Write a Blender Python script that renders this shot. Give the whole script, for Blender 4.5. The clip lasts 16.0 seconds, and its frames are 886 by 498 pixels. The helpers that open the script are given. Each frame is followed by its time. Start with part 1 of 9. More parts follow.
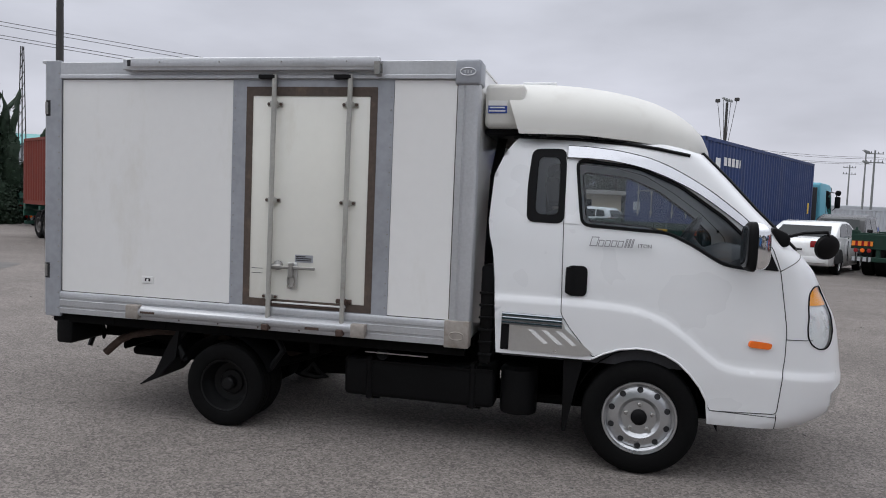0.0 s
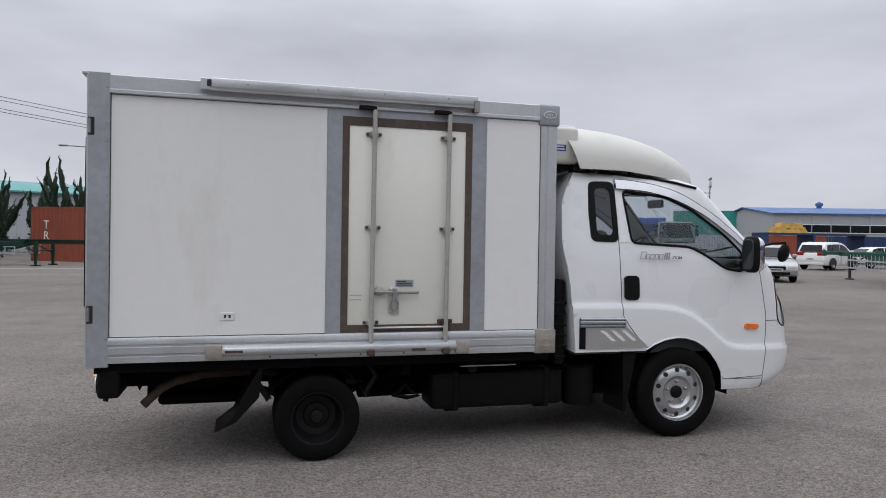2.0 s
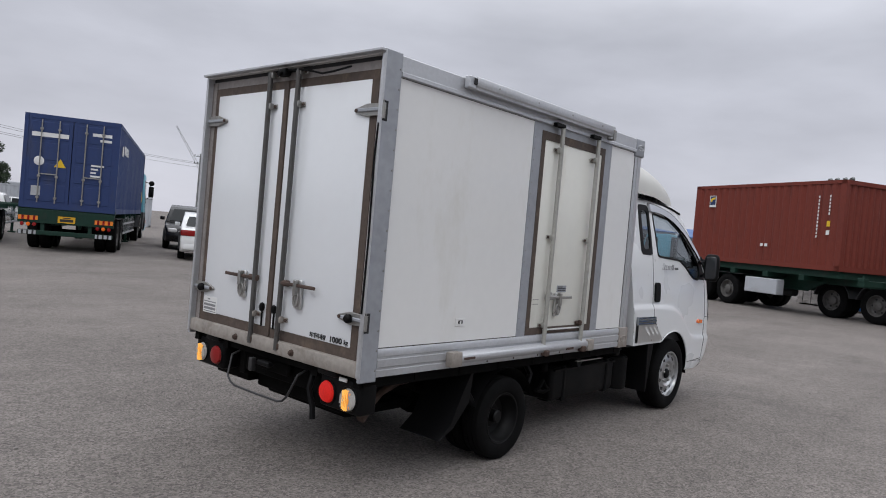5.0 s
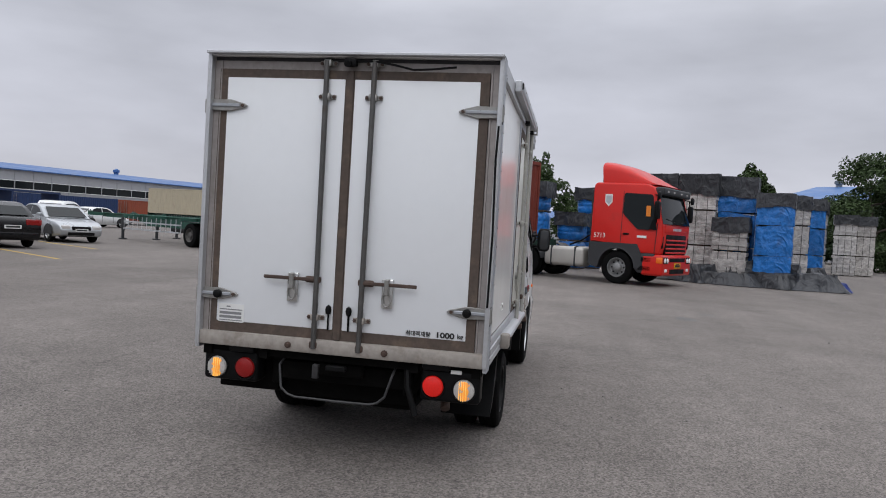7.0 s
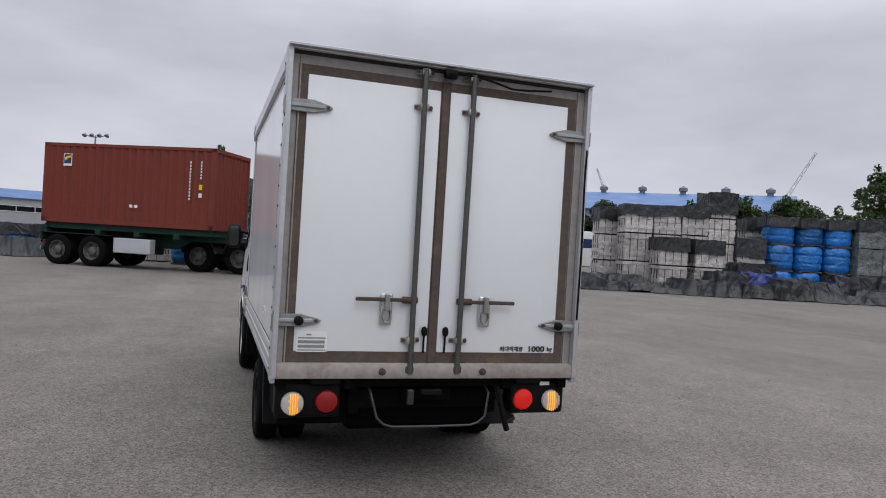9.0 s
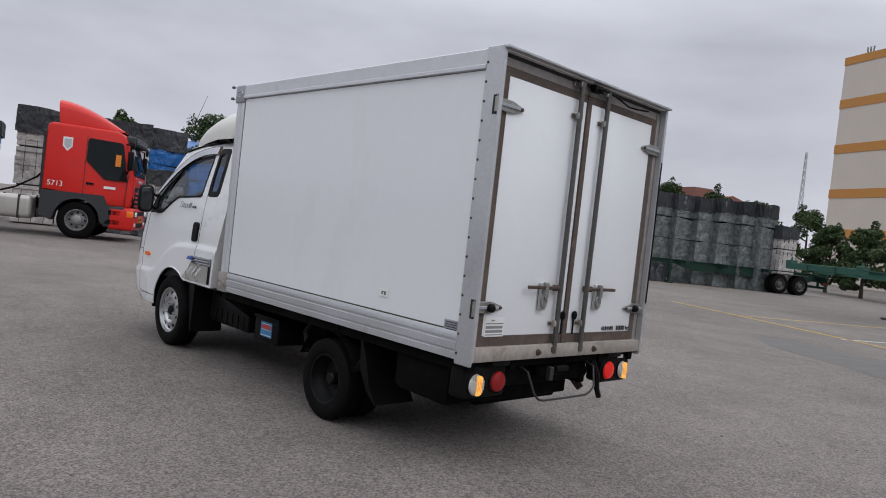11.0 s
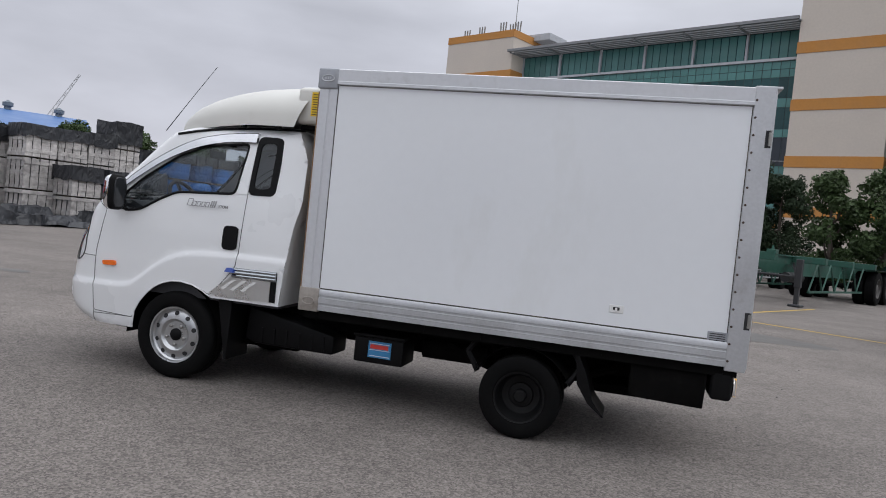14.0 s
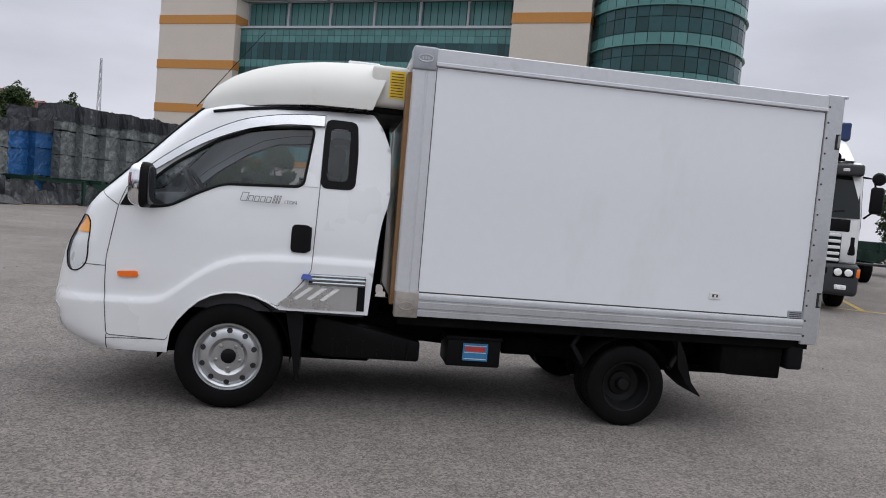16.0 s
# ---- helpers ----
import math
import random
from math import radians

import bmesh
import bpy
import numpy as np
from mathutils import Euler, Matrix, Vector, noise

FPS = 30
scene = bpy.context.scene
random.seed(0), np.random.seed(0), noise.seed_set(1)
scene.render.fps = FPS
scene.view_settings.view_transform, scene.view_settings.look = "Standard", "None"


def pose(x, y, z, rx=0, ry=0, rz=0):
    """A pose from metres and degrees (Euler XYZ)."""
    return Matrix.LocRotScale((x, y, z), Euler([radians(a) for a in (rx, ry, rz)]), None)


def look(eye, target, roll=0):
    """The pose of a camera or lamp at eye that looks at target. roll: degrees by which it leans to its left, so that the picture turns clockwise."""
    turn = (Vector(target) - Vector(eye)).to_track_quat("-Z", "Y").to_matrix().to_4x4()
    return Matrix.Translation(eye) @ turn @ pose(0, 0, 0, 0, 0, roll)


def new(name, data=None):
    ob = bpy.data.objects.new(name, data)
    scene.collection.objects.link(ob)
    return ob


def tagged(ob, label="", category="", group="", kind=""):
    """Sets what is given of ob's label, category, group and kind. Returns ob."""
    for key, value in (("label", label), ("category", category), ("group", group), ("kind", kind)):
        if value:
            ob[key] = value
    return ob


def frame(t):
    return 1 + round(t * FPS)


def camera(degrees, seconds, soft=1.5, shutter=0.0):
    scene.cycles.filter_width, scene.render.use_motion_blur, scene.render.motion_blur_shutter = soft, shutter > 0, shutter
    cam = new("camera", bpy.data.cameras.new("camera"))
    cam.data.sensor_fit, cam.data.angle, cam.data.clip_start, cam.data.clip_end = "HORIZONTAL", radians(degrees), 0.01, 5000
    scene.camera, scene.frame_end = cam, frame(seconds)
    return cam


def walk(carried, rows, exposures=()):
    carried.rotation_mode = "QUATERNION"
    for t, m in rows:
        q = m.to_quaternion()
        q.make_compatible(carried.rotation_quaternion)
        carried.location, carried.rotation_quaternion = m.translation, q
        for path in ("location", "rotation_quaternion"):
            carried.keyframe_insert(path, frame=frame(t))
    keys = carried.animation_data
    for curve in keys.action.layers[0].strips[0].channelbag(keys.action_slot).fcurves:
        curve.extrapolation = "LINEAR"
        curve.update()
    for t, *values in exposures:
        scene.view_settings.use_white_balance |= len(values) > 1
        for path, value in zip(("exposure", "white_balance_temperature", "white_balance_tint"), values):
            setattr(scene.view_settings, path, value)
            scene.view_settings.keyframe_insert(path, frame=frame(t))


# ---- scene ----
PATH = [
    (0, (2.337, -4.953, 1.51), (1.907, -3.004, 1.382), 2.3),
    (0.5, (1.731, -5.181, 1.525), (1.51, -3.198, 1.381), 3.1),
    (1, (0.929, -5.297, 1.477), (0.89, -3.301, 1.353), 2.0),
    (1.5, (0.273, -5.387, 1.506), (0.427, -3.397, 1.38), 1.7),
    (2, (-0.433, -5.335, 1.412), (0.098, -3.407, 1.389), 0.9),
    (2.5, (-1.073, -5.32, 1.403), (-0.423, -3.429, 1.363), 1.3),
    (3, (-1.811, -5.074, 1.461), (-0.898, -3.296, 1.395), 2.2),
    (3.5, (-2.441, -4.833, 1.46), (-1.395, -3.129, 1.396), 3.4),
    (4, (-3.028, -4.413, 1.467), (-1.737, -2.887, 1.4), 3.1),
    (4.2, (-3.139, -4.245, 1.438), (-1.821, -2.741, 1.389), 3.6),
    (6.3, (-4.923, -2.12, 1.442), (-3.071, -1.37, 1.365), 4.2),
    (6.5, (-4.993, -1.894, 1.425), (-3.107, -1.231, 1.353), 3.6),
    (7, (-5.127, -1.28, 1.417), (-3.161, -0.918, 1.358), 3.4),
    (7.5, (-5.177, -0.687, 1.416), (-3.183, -0.544, 1.358), 3.7),
    (8, (-5.169, -0.052, 1.408), (-3.17, -0.118, 1.375), 3.0),
    (8.5, (-5.119, 0.538, 1.409), (-3.143, 0.235, 1.357), 2.6),
    (9, (-4.961, 1.177, 1.391), (-3.061, 0.553, 1.378), 3.4),
    (9.5, (-4.813, 1.809, 1.398), (-2.969, 1.034, 1.363), 4.8),
    (10, (-4.58, 2.389, 1.394), (-2.83, 1.421, 1.354), 4.5),
    (10.2, (-4.467, 2.664, 1.379), (-2.779, 1.592, 1.338), 4.7),
    (12.3, (-2.642, 4.602, 1.321), (-1.586, 2.904, 1.287), 7.1),
    (12.5, (-2.426, 4.731, 1.303), (-1.442, 2.99, 1.278), 6.8),
    (13, (-1.811, 5.004, 1.306), (-0.978, 3.186, 1.281), 7.2),
    (13.5, (-1.218, 5.243, 1.333), (-0.543, 3.361, 1.284), 4.8),
    (14, (-0.591, 5.407, 1.33), (-0.084, 3.473, 1.269), 5.8),
    (14.5, (0.055, 5.511, 1.342), (0.361, 3.536, 1.255), 3.8),
    (15, (0.729, 5.49, 1.344), (0.861, 3.495, 1.29), 3.9),
    (15.5, (1.337, 5.487, 1.364), (1.254, 3.49, 1.308), 3.4),
    (16, (1.989, 5.291, 1.367), (1.696, 3.316, 1.25), 5.0),
]

cam = camera(64.3, 16.0, soft=1.0, shutter=0.0)
walk(cam, [(t, look(eye, target, roll)) for t, eye, target, roll in PATH], [(0, 0.03), (1.5, 0.0), (4, -0.03), (6.5, -0.06), (10, -0.06), (12.5, -0.06), (14, 0.02), (15, 0.10), (16, 0.13)])
scene.view_settings.exposure = 0.0

# ---- world and light ----
SUN_ELEV, SUN_ROT = radians(52), radians(262)
world = bpy.data.worlds.new("overcast_sky")
scene.world = world
world.use_nodes = True
wn, wl = world.node_tree.nodes, world.node_tree.links
sky = wn.new("ShaderNodeTexSky")
sky.sky_type, sky.sun_disc, sky.sun_elevation, sky.sun_rotation = "NISHITA", False, SUN_ELEV, SUN_ROT
coord, sep = wn.new("ShaderNodeTexCoord"), wn.new("ShaderNodeSeparateXYZ")
wl.new(coord.outputs["Generated"], sep.inputs[0])
up = wn.new("ShaderNodeMapRange")
up.inputs["From Min"].default_value, up.inputs["From Max"].default_value = 0.0, 0.8
up.inputs["To Min"].default_value, up.inputs["To Max"].default_value = 0.0, 1.0
wl.new(sep.outputs["Z"], up.inputs["Value"])
veil = wn.new("ShaderNodeValToRGB")
veil.color_ramp.elements[0].color = (0.630, 0.635, 0.715, 1)
veil.color_ramp.elements[1].color = (1.60, 1.64, 1.75, 1)
mid = veil.color_ramp.elements.new(0.34)
mid.color = (0.565, 0.58, 0.65, 1)
mid2 = veil.color_ramp.elements.new(0.62)
mid2.color = (1.14, 1.17, 1.265, 1)
wl.new(up.outputs[0], veil.inputs[0])
stretch = wn.new("ShaderNodeMapping")
stretch.inputs["Scale"].default_value = (1.6, 1.6, 5.0)
wl.new(coord.outputs["Generated"], stretch.inputs[0])
cloud = wn.new("ShaderNodeTexNoise")
cloud.inputs["Scale"].default_value, cloud.inputs["Detail"].default_value, cloud.inputs["Roughness"].default_value = 2.0, 5.0, 0.5
wl.new(stretch.outputs[0], cloud.inputs["Vector"])
shade = wn.new("ShaderNodeMapRange")
shade.inputs["From Min"].default_value, shade.inputs["From Max"].default_value = 0.3, 0.7
shade.inputs["To Min"].default_value, shade.inputs["To Max"].default_value = 0.86, 1.14
wl.new(cloud.outputs["Fac"], shade.inputs["Value"])
clouds = wn.new("ShaderNodeVectorMath")
clouds.operation = "SCALE"
wl.new(veil.outputs["Color"], clouds.inputs[0])
wl.new(shade.outputs[0], clouds.inputs["Scale"])
dim = wn.new("ShaderNodeVectorMath")
dim.operation = "SCALE"
dim.inputs["Scale"].default_value = 0.1
wl.new(sky.outputs[0], dim.inputs[0])
cover = wn.new("ShaderNodeMix")
cover.data_type = "VECTOR"
cover.inputs["Factor"].default_value = 0.95
wl.new(dim.outputs[0], cover.inputs["A"])
wl.new(clouds.outputs[0], cover.inputs["B"])
wl.new(cover.outputs["Result"], wn["Background"].inputs["Color"])
wn["Background"].inputs["Strength"].default_value = 1.0
sun = new("sun", bpy.data.lights.new("sun", "SUN"))
sun.data.energy, sun.data.angle, sun.data.color = 0.6, radians(30), (1.0, 0.985, 0.965)
sun.matrix_world = pose(0, 0, 40, 90 - math.degrees(SUN_ELEV), 0, 180 - math.degrees(SUN_ROT))


# ---- materials ----
MATS = {}
ASPHALT_BASE = (0.166, 0.149, 0.138)


def mat(name, base, rough=0.5, metal=0.0, spread=0.12, grain=30.0, blot=2.0, bump=0.0, spec=0.5, dirt=None, dirt_amount=0.0, dirt_scale=3.0,
        coat=0.0, emit=None, emit_power=0.0, streak=(1, 1, 1), random_value=0.0, crease=0.0, crease_scale=2.2):
    """A surface with colour that varies at two scales, fine relief and a dirt layer with its own blots."""
    if name in MATS:
        return MATS[name]
    m = bpy.data.materials.new(name)
    m.use_nodes = True
    n, l = m.node_tree.nodes, m.node_tree.links
    b = n["Principled BSDF"]
    tc = n.new("ShaderNodeTexCoord")
    mp = n.new("ShaderNodeMapping")
    mp.inputs["Scale"].default_value = streak
    l.new(tc.outputs["Object"], mp.inputs[0])
    big, small = n.new("ShaderNodeTexNoise"), n.new("ShaderNodeTexNoise")
    big.inputs["Scale"].default_value, small.inputs["Scale"].default_value = blot, grain
    big.inputs["Detail"].default_value, small.inputs["Detail"].default_value = 4, 3
    l.new(mp.outputs[0], big.inputs["Vector"])
    l.new(tc.outputs["Object"], small.inputs["Vector"])
    add = n.new("ShaderNodeMath")
    add.operation = "ADD"
    l.new(big.outputs["Fac"], add.inputs[0])
    l.new(small.outputs["Fac"], add.inputs[1])
    val = n.new("ShaderNodeMapRange")
    val.inputs["From Min"].default_value, val.inputs["From Max"].default_value = 0.6, 1.4
    val.inputs["To Min"].default_value, val.inputs["To Max"].default_value = 1 - spread, 1 + spread
    l.new(add.outputs[0], val.inputs["Value"])
    out = val.outputs[0]
    if random_value:
        info = n.new("ShaderNodeObjectInfo")
        rv = n.new("ShaderNodeMapRange")
        rv.inputs["To Min"].default_value, rv.inputs["To Max"].default_value = 1 - random_value, 1 + random_value
        l.new(info.outputs["Random"], rv.inputs["Value"])
        mul = n.new("ShaderNodeMath")
        mul.operation = "MULTIPLY"
        l.new(out, mul.inputs[0])
        l.new(rv.outputs[0], mul.inputs[1])
        out = mul.outputs[0]
    tint = n.new("ShaderNodeVectorMath")
    tint.operation = "SCALE"
    tint.inputs[0].default_value = base
    l.new(out, tint.inputs["Scale"])
    colour = tint.outputs[0]
    if dirt:
        dn = n.new("ShaderNodeTexNoise")
        dn.inputs["Scale"].default_value, dn.inputs["Detail"].default_value, dn.inputs["Roughness"].default_value = dirt_scale, 6, 0.65
        l.new(mp.outputs[0], dn.inputs["Vector"])
        dr = n.new("ShaderNodeMapRange")
        dr.inputs["From Min"].default_value, dr.inputs["From Max"].default_value = 0.62 - 0.3 * dirt_amount, 0.8 - 0.2 * dirt_amount
        dr.inputs["To Max"].default_value = min(1.0, 0.35 + dirt_amount)
        l.new(dn.outputs["Fac"], dr.inputs["Value"])
        mx = n.new("ShaderNodeMix")
        mx.data_type = "RGBA"
        l.new(dr.outputs[0], mx.inputs["Factor"])
        l.new(colour, mx.inputs["A"])
        mx.inputs["B"].default_value = (*dirt, 1)
        colour = mx.outputs["Result"]
    l.new(colour, b.inputs["Base Color"])
    rg = n.new("ShaderNodeMapRange")
    rg.inputs["From Min"].default_value, rg.inputs["From Max"].default_value = 0.3, 0.7
    rg.inputs["To Min"].default_value, rg.inputs["To Max"].default_value = max(0.02, rough * 0.82), min(1.0, rough * 1.2)
    l.new(big.outputs["Fac"], rg.inputs["Value"])
    l.new(rg.outputs[0], b.inputs["Roughness"])
    b.inputs["Metallic"].default_value = metal
    b.inputs["Specular IOR Level"].default_value = spec
    b.inputs["Coat Weight"].default_value = coat
    b.inputs["Coat Roughness"].default_value = 0.08
    if bump:
        bp = n.new("ShaderNodeBump")
        bp.inputs["Strength"].default_value, bp.inputs["Distance"].default_value = 0.6, bump
        l.new(add.outputs[0], bp.inputs["Height"])
        l.new(bp.outputs[0], b.inputs["Normal"])
    if crease:
        # sharp folds: ridges of two warped noises
        total = None
        for scale, weight in ((crease_scale, 1.0), (crease_scale * 2.7, 0.25)):
            cn = n.new("ShaderNodeTexNoise")
            cn.inputs["Scale"].default_value, cn.inputs["Detail"].default_value, cn.inputs["Roughness"].default_value, cn.inputs["Distortion"].default_value = scale, 2.5, 0.55, 0.9
            l.new(mp.outputs[0], cn.inputs["Vector"])
            sub, ab, mu = n.new("ShaderNodeMath"), n.new("ShaderNodeMath"), n.new("ShaderNodeMath")
            sub.operation, ab.operation, mu.operation = "SUBTRACT", "ABSOLUTE", "MULTIPLY"
            sub.inputs[1].default_value, mu.inputs[1].default_value = 0.5, weight
            l.new(cn.outputs["Fac"], sub.inputs[0])
            l.new(sub.outputs[0], ab.inputs[0])
            l.new(ab.outputs[0], mu.inputs[0])
            if total is None:
                total = mu.outputs[0]
            else:
                ad = n.new("ShaderNodeMath")
                l.new(total, ad.inputs[0])
                l.new(mu.outputs[0], ad.inputs[1])
                total = ad.outputs[0]
        cb = n.new("ShaderNodeBump")
        cb.invert = True
        cb.inputs["Strength"].default_value, cb.inputs["Distance"].default_value = 1.0, crease
        l.new(total, cb.inputs["Height"])
        if bump:
            l.new(bp.outputs[0], cb.inputs["Normal"])
        l.new(cb.outputs[0], b.inputs["Normal"])
    if emit:
        b.inputs["Emission Color"].default_value = (*emit, 1)
        b.inputs["Emission Strength"].default_value = emit_power
    MATS[name] = m
    return m


def asphalt_mat():
    """Worn asphalt: pale stones in a darker binder, broad bleached and oily patches, fine cracks."""
    m = bpy.data.materials.new("worn_asphalt")
    m.use_nodes = True
    n, l = m.node_tree.nodes, m.node_tree.links
    b = n["Principled BSDF"]
    tc = n.new("ShaderNodeTexCoord")

    def noise(scale, detail=4, rough=0.55):
        t = n.new("ShaderNodeTexNoise")
        t.inputs["Scale"].default_value, t.inputs["Detail"].default_value, t.inputs["Roughness"].default_value = scale, detail, rough
        l.new(tc.outputs["Object"], t.inputs["Vector"])
        return t.outputs["Fac"]

    def remap(x, a, b_, c, d):
        r = n.new("ShaderNodeMapRange")
        for key, v in zip(("From Min", "From Max", "To Min", "To Max"), (a, b_, c, d)):
            r.inputs[key].default_value = v
        l.new(x, r.inputs["Value"])
        return r.outputs[0]

    def op(kind, x, y):
        r = n.new("ShaderNodeMath")
        r.operation = kind
        for k, v in enumerate((x, y)):
            if isinstance(v, float):
                r.inputs[k].default_value = v
            else:
                l.new(v, r.inputs[k])
        return r.outputs[0]
    stone = n.new("ShaderNodeTexVoronoi")
    stone.inputs["Scale"].default_value = 92.0
    l.new(tc.outputs["Object"], stone.inputs["Vector"])
    chip = n.new("ShaderNodeSeparateColor")
    l.new(stone.outputs["Color"], chip.inputs[0])
    coarse = n.new("ShaderNodeTexVoronoi")
    coarse.inputs["Scale"].default_value = 48.0
    l.new(tc.outputs["Object"], coarse.inputs["Vector"])
    chip2 = n.new("ShaderNodeSeparateColor")
    l.new(coarse.outputs["Color"], chip2.inputs[0])
    v = op("MULTIPLY", remap(chip.outputs[0], 0.0, 1.0, 0.58, 1.42), remap(chip2.outputs[0], 0.0, 1.0, 0.90, 1.10))
    v = op("MULTIPLY", v, remap(noise(14.0), 0.3, 0.7, 0.92, 1.08))
    v = op("MULTIPLY", v, remap(noise(2.6, 5, 0.6), 0.3, 0.7, 0.92, 1.08))
    v = op("MULTIPLY", v, remap(noise(0.8), 0.3, 0.7, 0.90, 1.10))
    v = op("MULTIPLY", v, remap(noise(0.13, 6, 0.6), 0.3, 0.7, 0.86, 1.14))
    v = op("MULTIPLY", v, remap(noise(0.35, 7, 0.7), 0.58, 0.72, 1.0, 0.76))
    # long scuffed bands where lorries pass
    lane = n.new("ShaderNodeMapping")
    lane.inputs["Rotation"].default_value = (0, 0, radians(-28))
    lane.inputs["Scale"].default_value = (0.06, 0.55, 1.0)
    l.new(tc.outputs["Object"], lane.inputs[0])
    band = n.new("ShaderNodeTexNoise")
    band.inputs["Scale"].default_value, band.inputs["Detail"].default_value, band.inputs["Roughness"].default_value = 1.0, 6, 0.65
    l.new(lane.outputs[0], band.inputs["Vector"])
    v = op("MULTIPLY", v, remap(band.outputs["Fac"], 0.3, 0.7, 0.87, 1.13))
    # small dark drips
    spot = n.new("ShaderNodeTexVoronoi")
    spot.inputs["Scale"].default_value = 1.7
    l.new(tc.outputs["Object"], spot.inputs["Vector"])
    pick = n.new("ShaderNodeSeparateColor")
    l.new(spot.outputs["Color"], pick.inputs[0])
    dots = op("MULTIPLY", remap(spot.outputs["Distance"], 0.02, 0.07, 0.5, 0.0), remap(pick.outputs[1], 0.55, 0.6, 0.0, 1.0))
    v = op("MULTIPLY", v, op("SUBTRACT", 1.0, dots))
    # sparse hairline cracks, only in some areas
    bent = n.new("ShaderNodeVectorMath")
    bent.operation = "ADD"
    warp = n.new("ShaderNodeTexNoise")
    warp.inputs["Scale"].default_value, warp.inputs["Detail"].default_value = 1.3, 5
    l.new(tc.outputs["Object"], warp.inputs["Vector"])
    l.new(tc.outputs["Object"], bent.inputs[0])
    l.new(warp.outputs["Color"], bent.inputs[1])
    crack = n.new("ShaderNodeTexVoronoi")
    crack.feature = "DISTANCE_TO_EDGE"
    crack.inputs["Scale"].default_value = 0.30
    l.new(bent.outputs[0], crack.inputs["Vector"])
    lines = op("MULTIPLY", remap(crack.outputs["Distance"], 0.0, 0.003, 0.22, 0.0), remap(noise(0.22, 3), 0.52, 0.60, 0.0, 1.0))
    v = op("MULTIPLY", v, op("SUBTRACT", 1.0, lines))
    tint = n.new("ShaderNodeVectorMath")
    tint.operation = "SCALE"
    tint.inputs[0].default_value = ASPHALT_BASE
    l.new(v, tint.inputs["Scale"])
    l.new(tint.outputs[0], b.inputs["Base Color"])
    l.new(remap(noise(0.35, 7, 0.7), 0.55, 0.75, 0.92, 0.75), b.inputs["Roughness"])
    b.inputs["Specular IOR Level"].default_value = 0.22
    bp = n.new("ShaderNodeBump")
    bp.inputs["Strength"].default_value, bp.inputs["Distance"].default_value = 0.55, 0.004
    l.new(stone.outputs["Distance"], bp.inputs["Height"])
    l.new(bp.outputs[0], b.inputs["Normal"])
    return m


def glass_mat(name, tint, gloss_rough=0.02, clear=1.0):
    """Thin tinted glass: what is behind shows through, the surroundings mirror in it at grazing angles."""
    m = bpy.data.materials.new(name)
    m.use_nodes = True
    n, l = m.node_tree.nodes, m.node_tree.links
    n.remove(n["Principled BSDF"])
    tr, gl, fr, mx = n.new("ShaderNodeBsdfTransparent"), n.new("ShaderNodeBsdfGlossy"), n.new("ShaderNodeLayerWeight"), n.new("ShaderNodeMixShader")
    tr.inputs[0].default_value = (*tint, 1)
    gl.inputs["Roughness"].default_value = gloss_rough
    gl.inputs["Color"].default_value = (0.9, 0.93, 0.95, 1)
    fr.inputs["Blend"].default_value = 0.5
    pw, ma = n.new("ShaderNodeMath"), n.new("ShaderNodeMath")
    pw.operation, ma.operation = "POWER", "MULTIPLY_ADD"
    pw.inputs[1].default_value = 5.0
    ma.inputs[1].default_value, ma.inputs[2].default_value = 0.9, 0.055
    l.new(fr.outputs["Facing"], pw.inputs[0])
    l.new(pw.outputs[0], ma.inputs[0])
    l.new(ma.outputs[0], mx.inputs[0])
    l.new(tr.outputs[0], mx.inputs[1])
    l.new(gl.outputs[0], mx.inputs[2])
    l.new(mx.outputs[0], n["Material Output"].inputs[0])
    MATS[name] = m
    return m


# ---- mesh helpers ----
def link_mesh(name, bm, material, smooth=None):
    me = bpy.data.meshes.new(name)
    bmesh.ops.recalc_face_normals(bm, faces=bm.faces[:])
    bm.to_mesh(me)
    bm.free()
    if material:
        me.materials.append(material)
    if smooth:
        me.shade_smooth()
        if smooth < 180:
            me.set_sharp_from_angle(angle=radians(smooth))
    return new(name, me)


def part(name, bm, material, parent, label="", smooth=35):
    ob = link_mesh(name, bm, material, smooth)
    ob.parent = parent
    if label:
        tagged(ob, label)
    return ob


def thing(name, label, category, group="", kind=""):
    return tagged(new(name), label, category, group, kind)


def solo(name, bm, material, label, category, group="", kind="", smooth=35):
    return tagged(link_mesh(name, bm, material, smooth), label, category, group, kind)


def join(*bms):
    """One bmesh from several."""
    first = bms[0]
    for other in bms[1:]:
        me = bpy.data.meshes.new("tmp")
        other.to_mesh(me)
        other.free()
        first.from_mesh(me)
        bpy.data.meshes.remove(me)
    return first


def box(x0, x1, y0, y1, z0, z1, bevel=0.0, seg=1, m=None):
    bm = bmesh.new()
    bmesh.ops.create_cube(bm, size=1, matrix=Matrix.Translation(((x0 + x1) / 2, (y0 + y1) / 2, (z0 + z1) / 2)) @ Matrix.Diagonal((abs(x1 - x0), abs(y1 - y0), abs(z1 - z0), 1)))
    if bevel:
        bmesh.ops.bevel(bm, geom=bm.edges[:], offset=min(bevel, 0.45 * min(abs(x1 - x0), abs(y1 - y0), abs(z1 - z0))), segments=seg, affect="EDGES", profile=0.5)
    if m is not None:
        bmesh.ops.transform(bm, matrix=m, verts=bm.verts[:])
    return bm


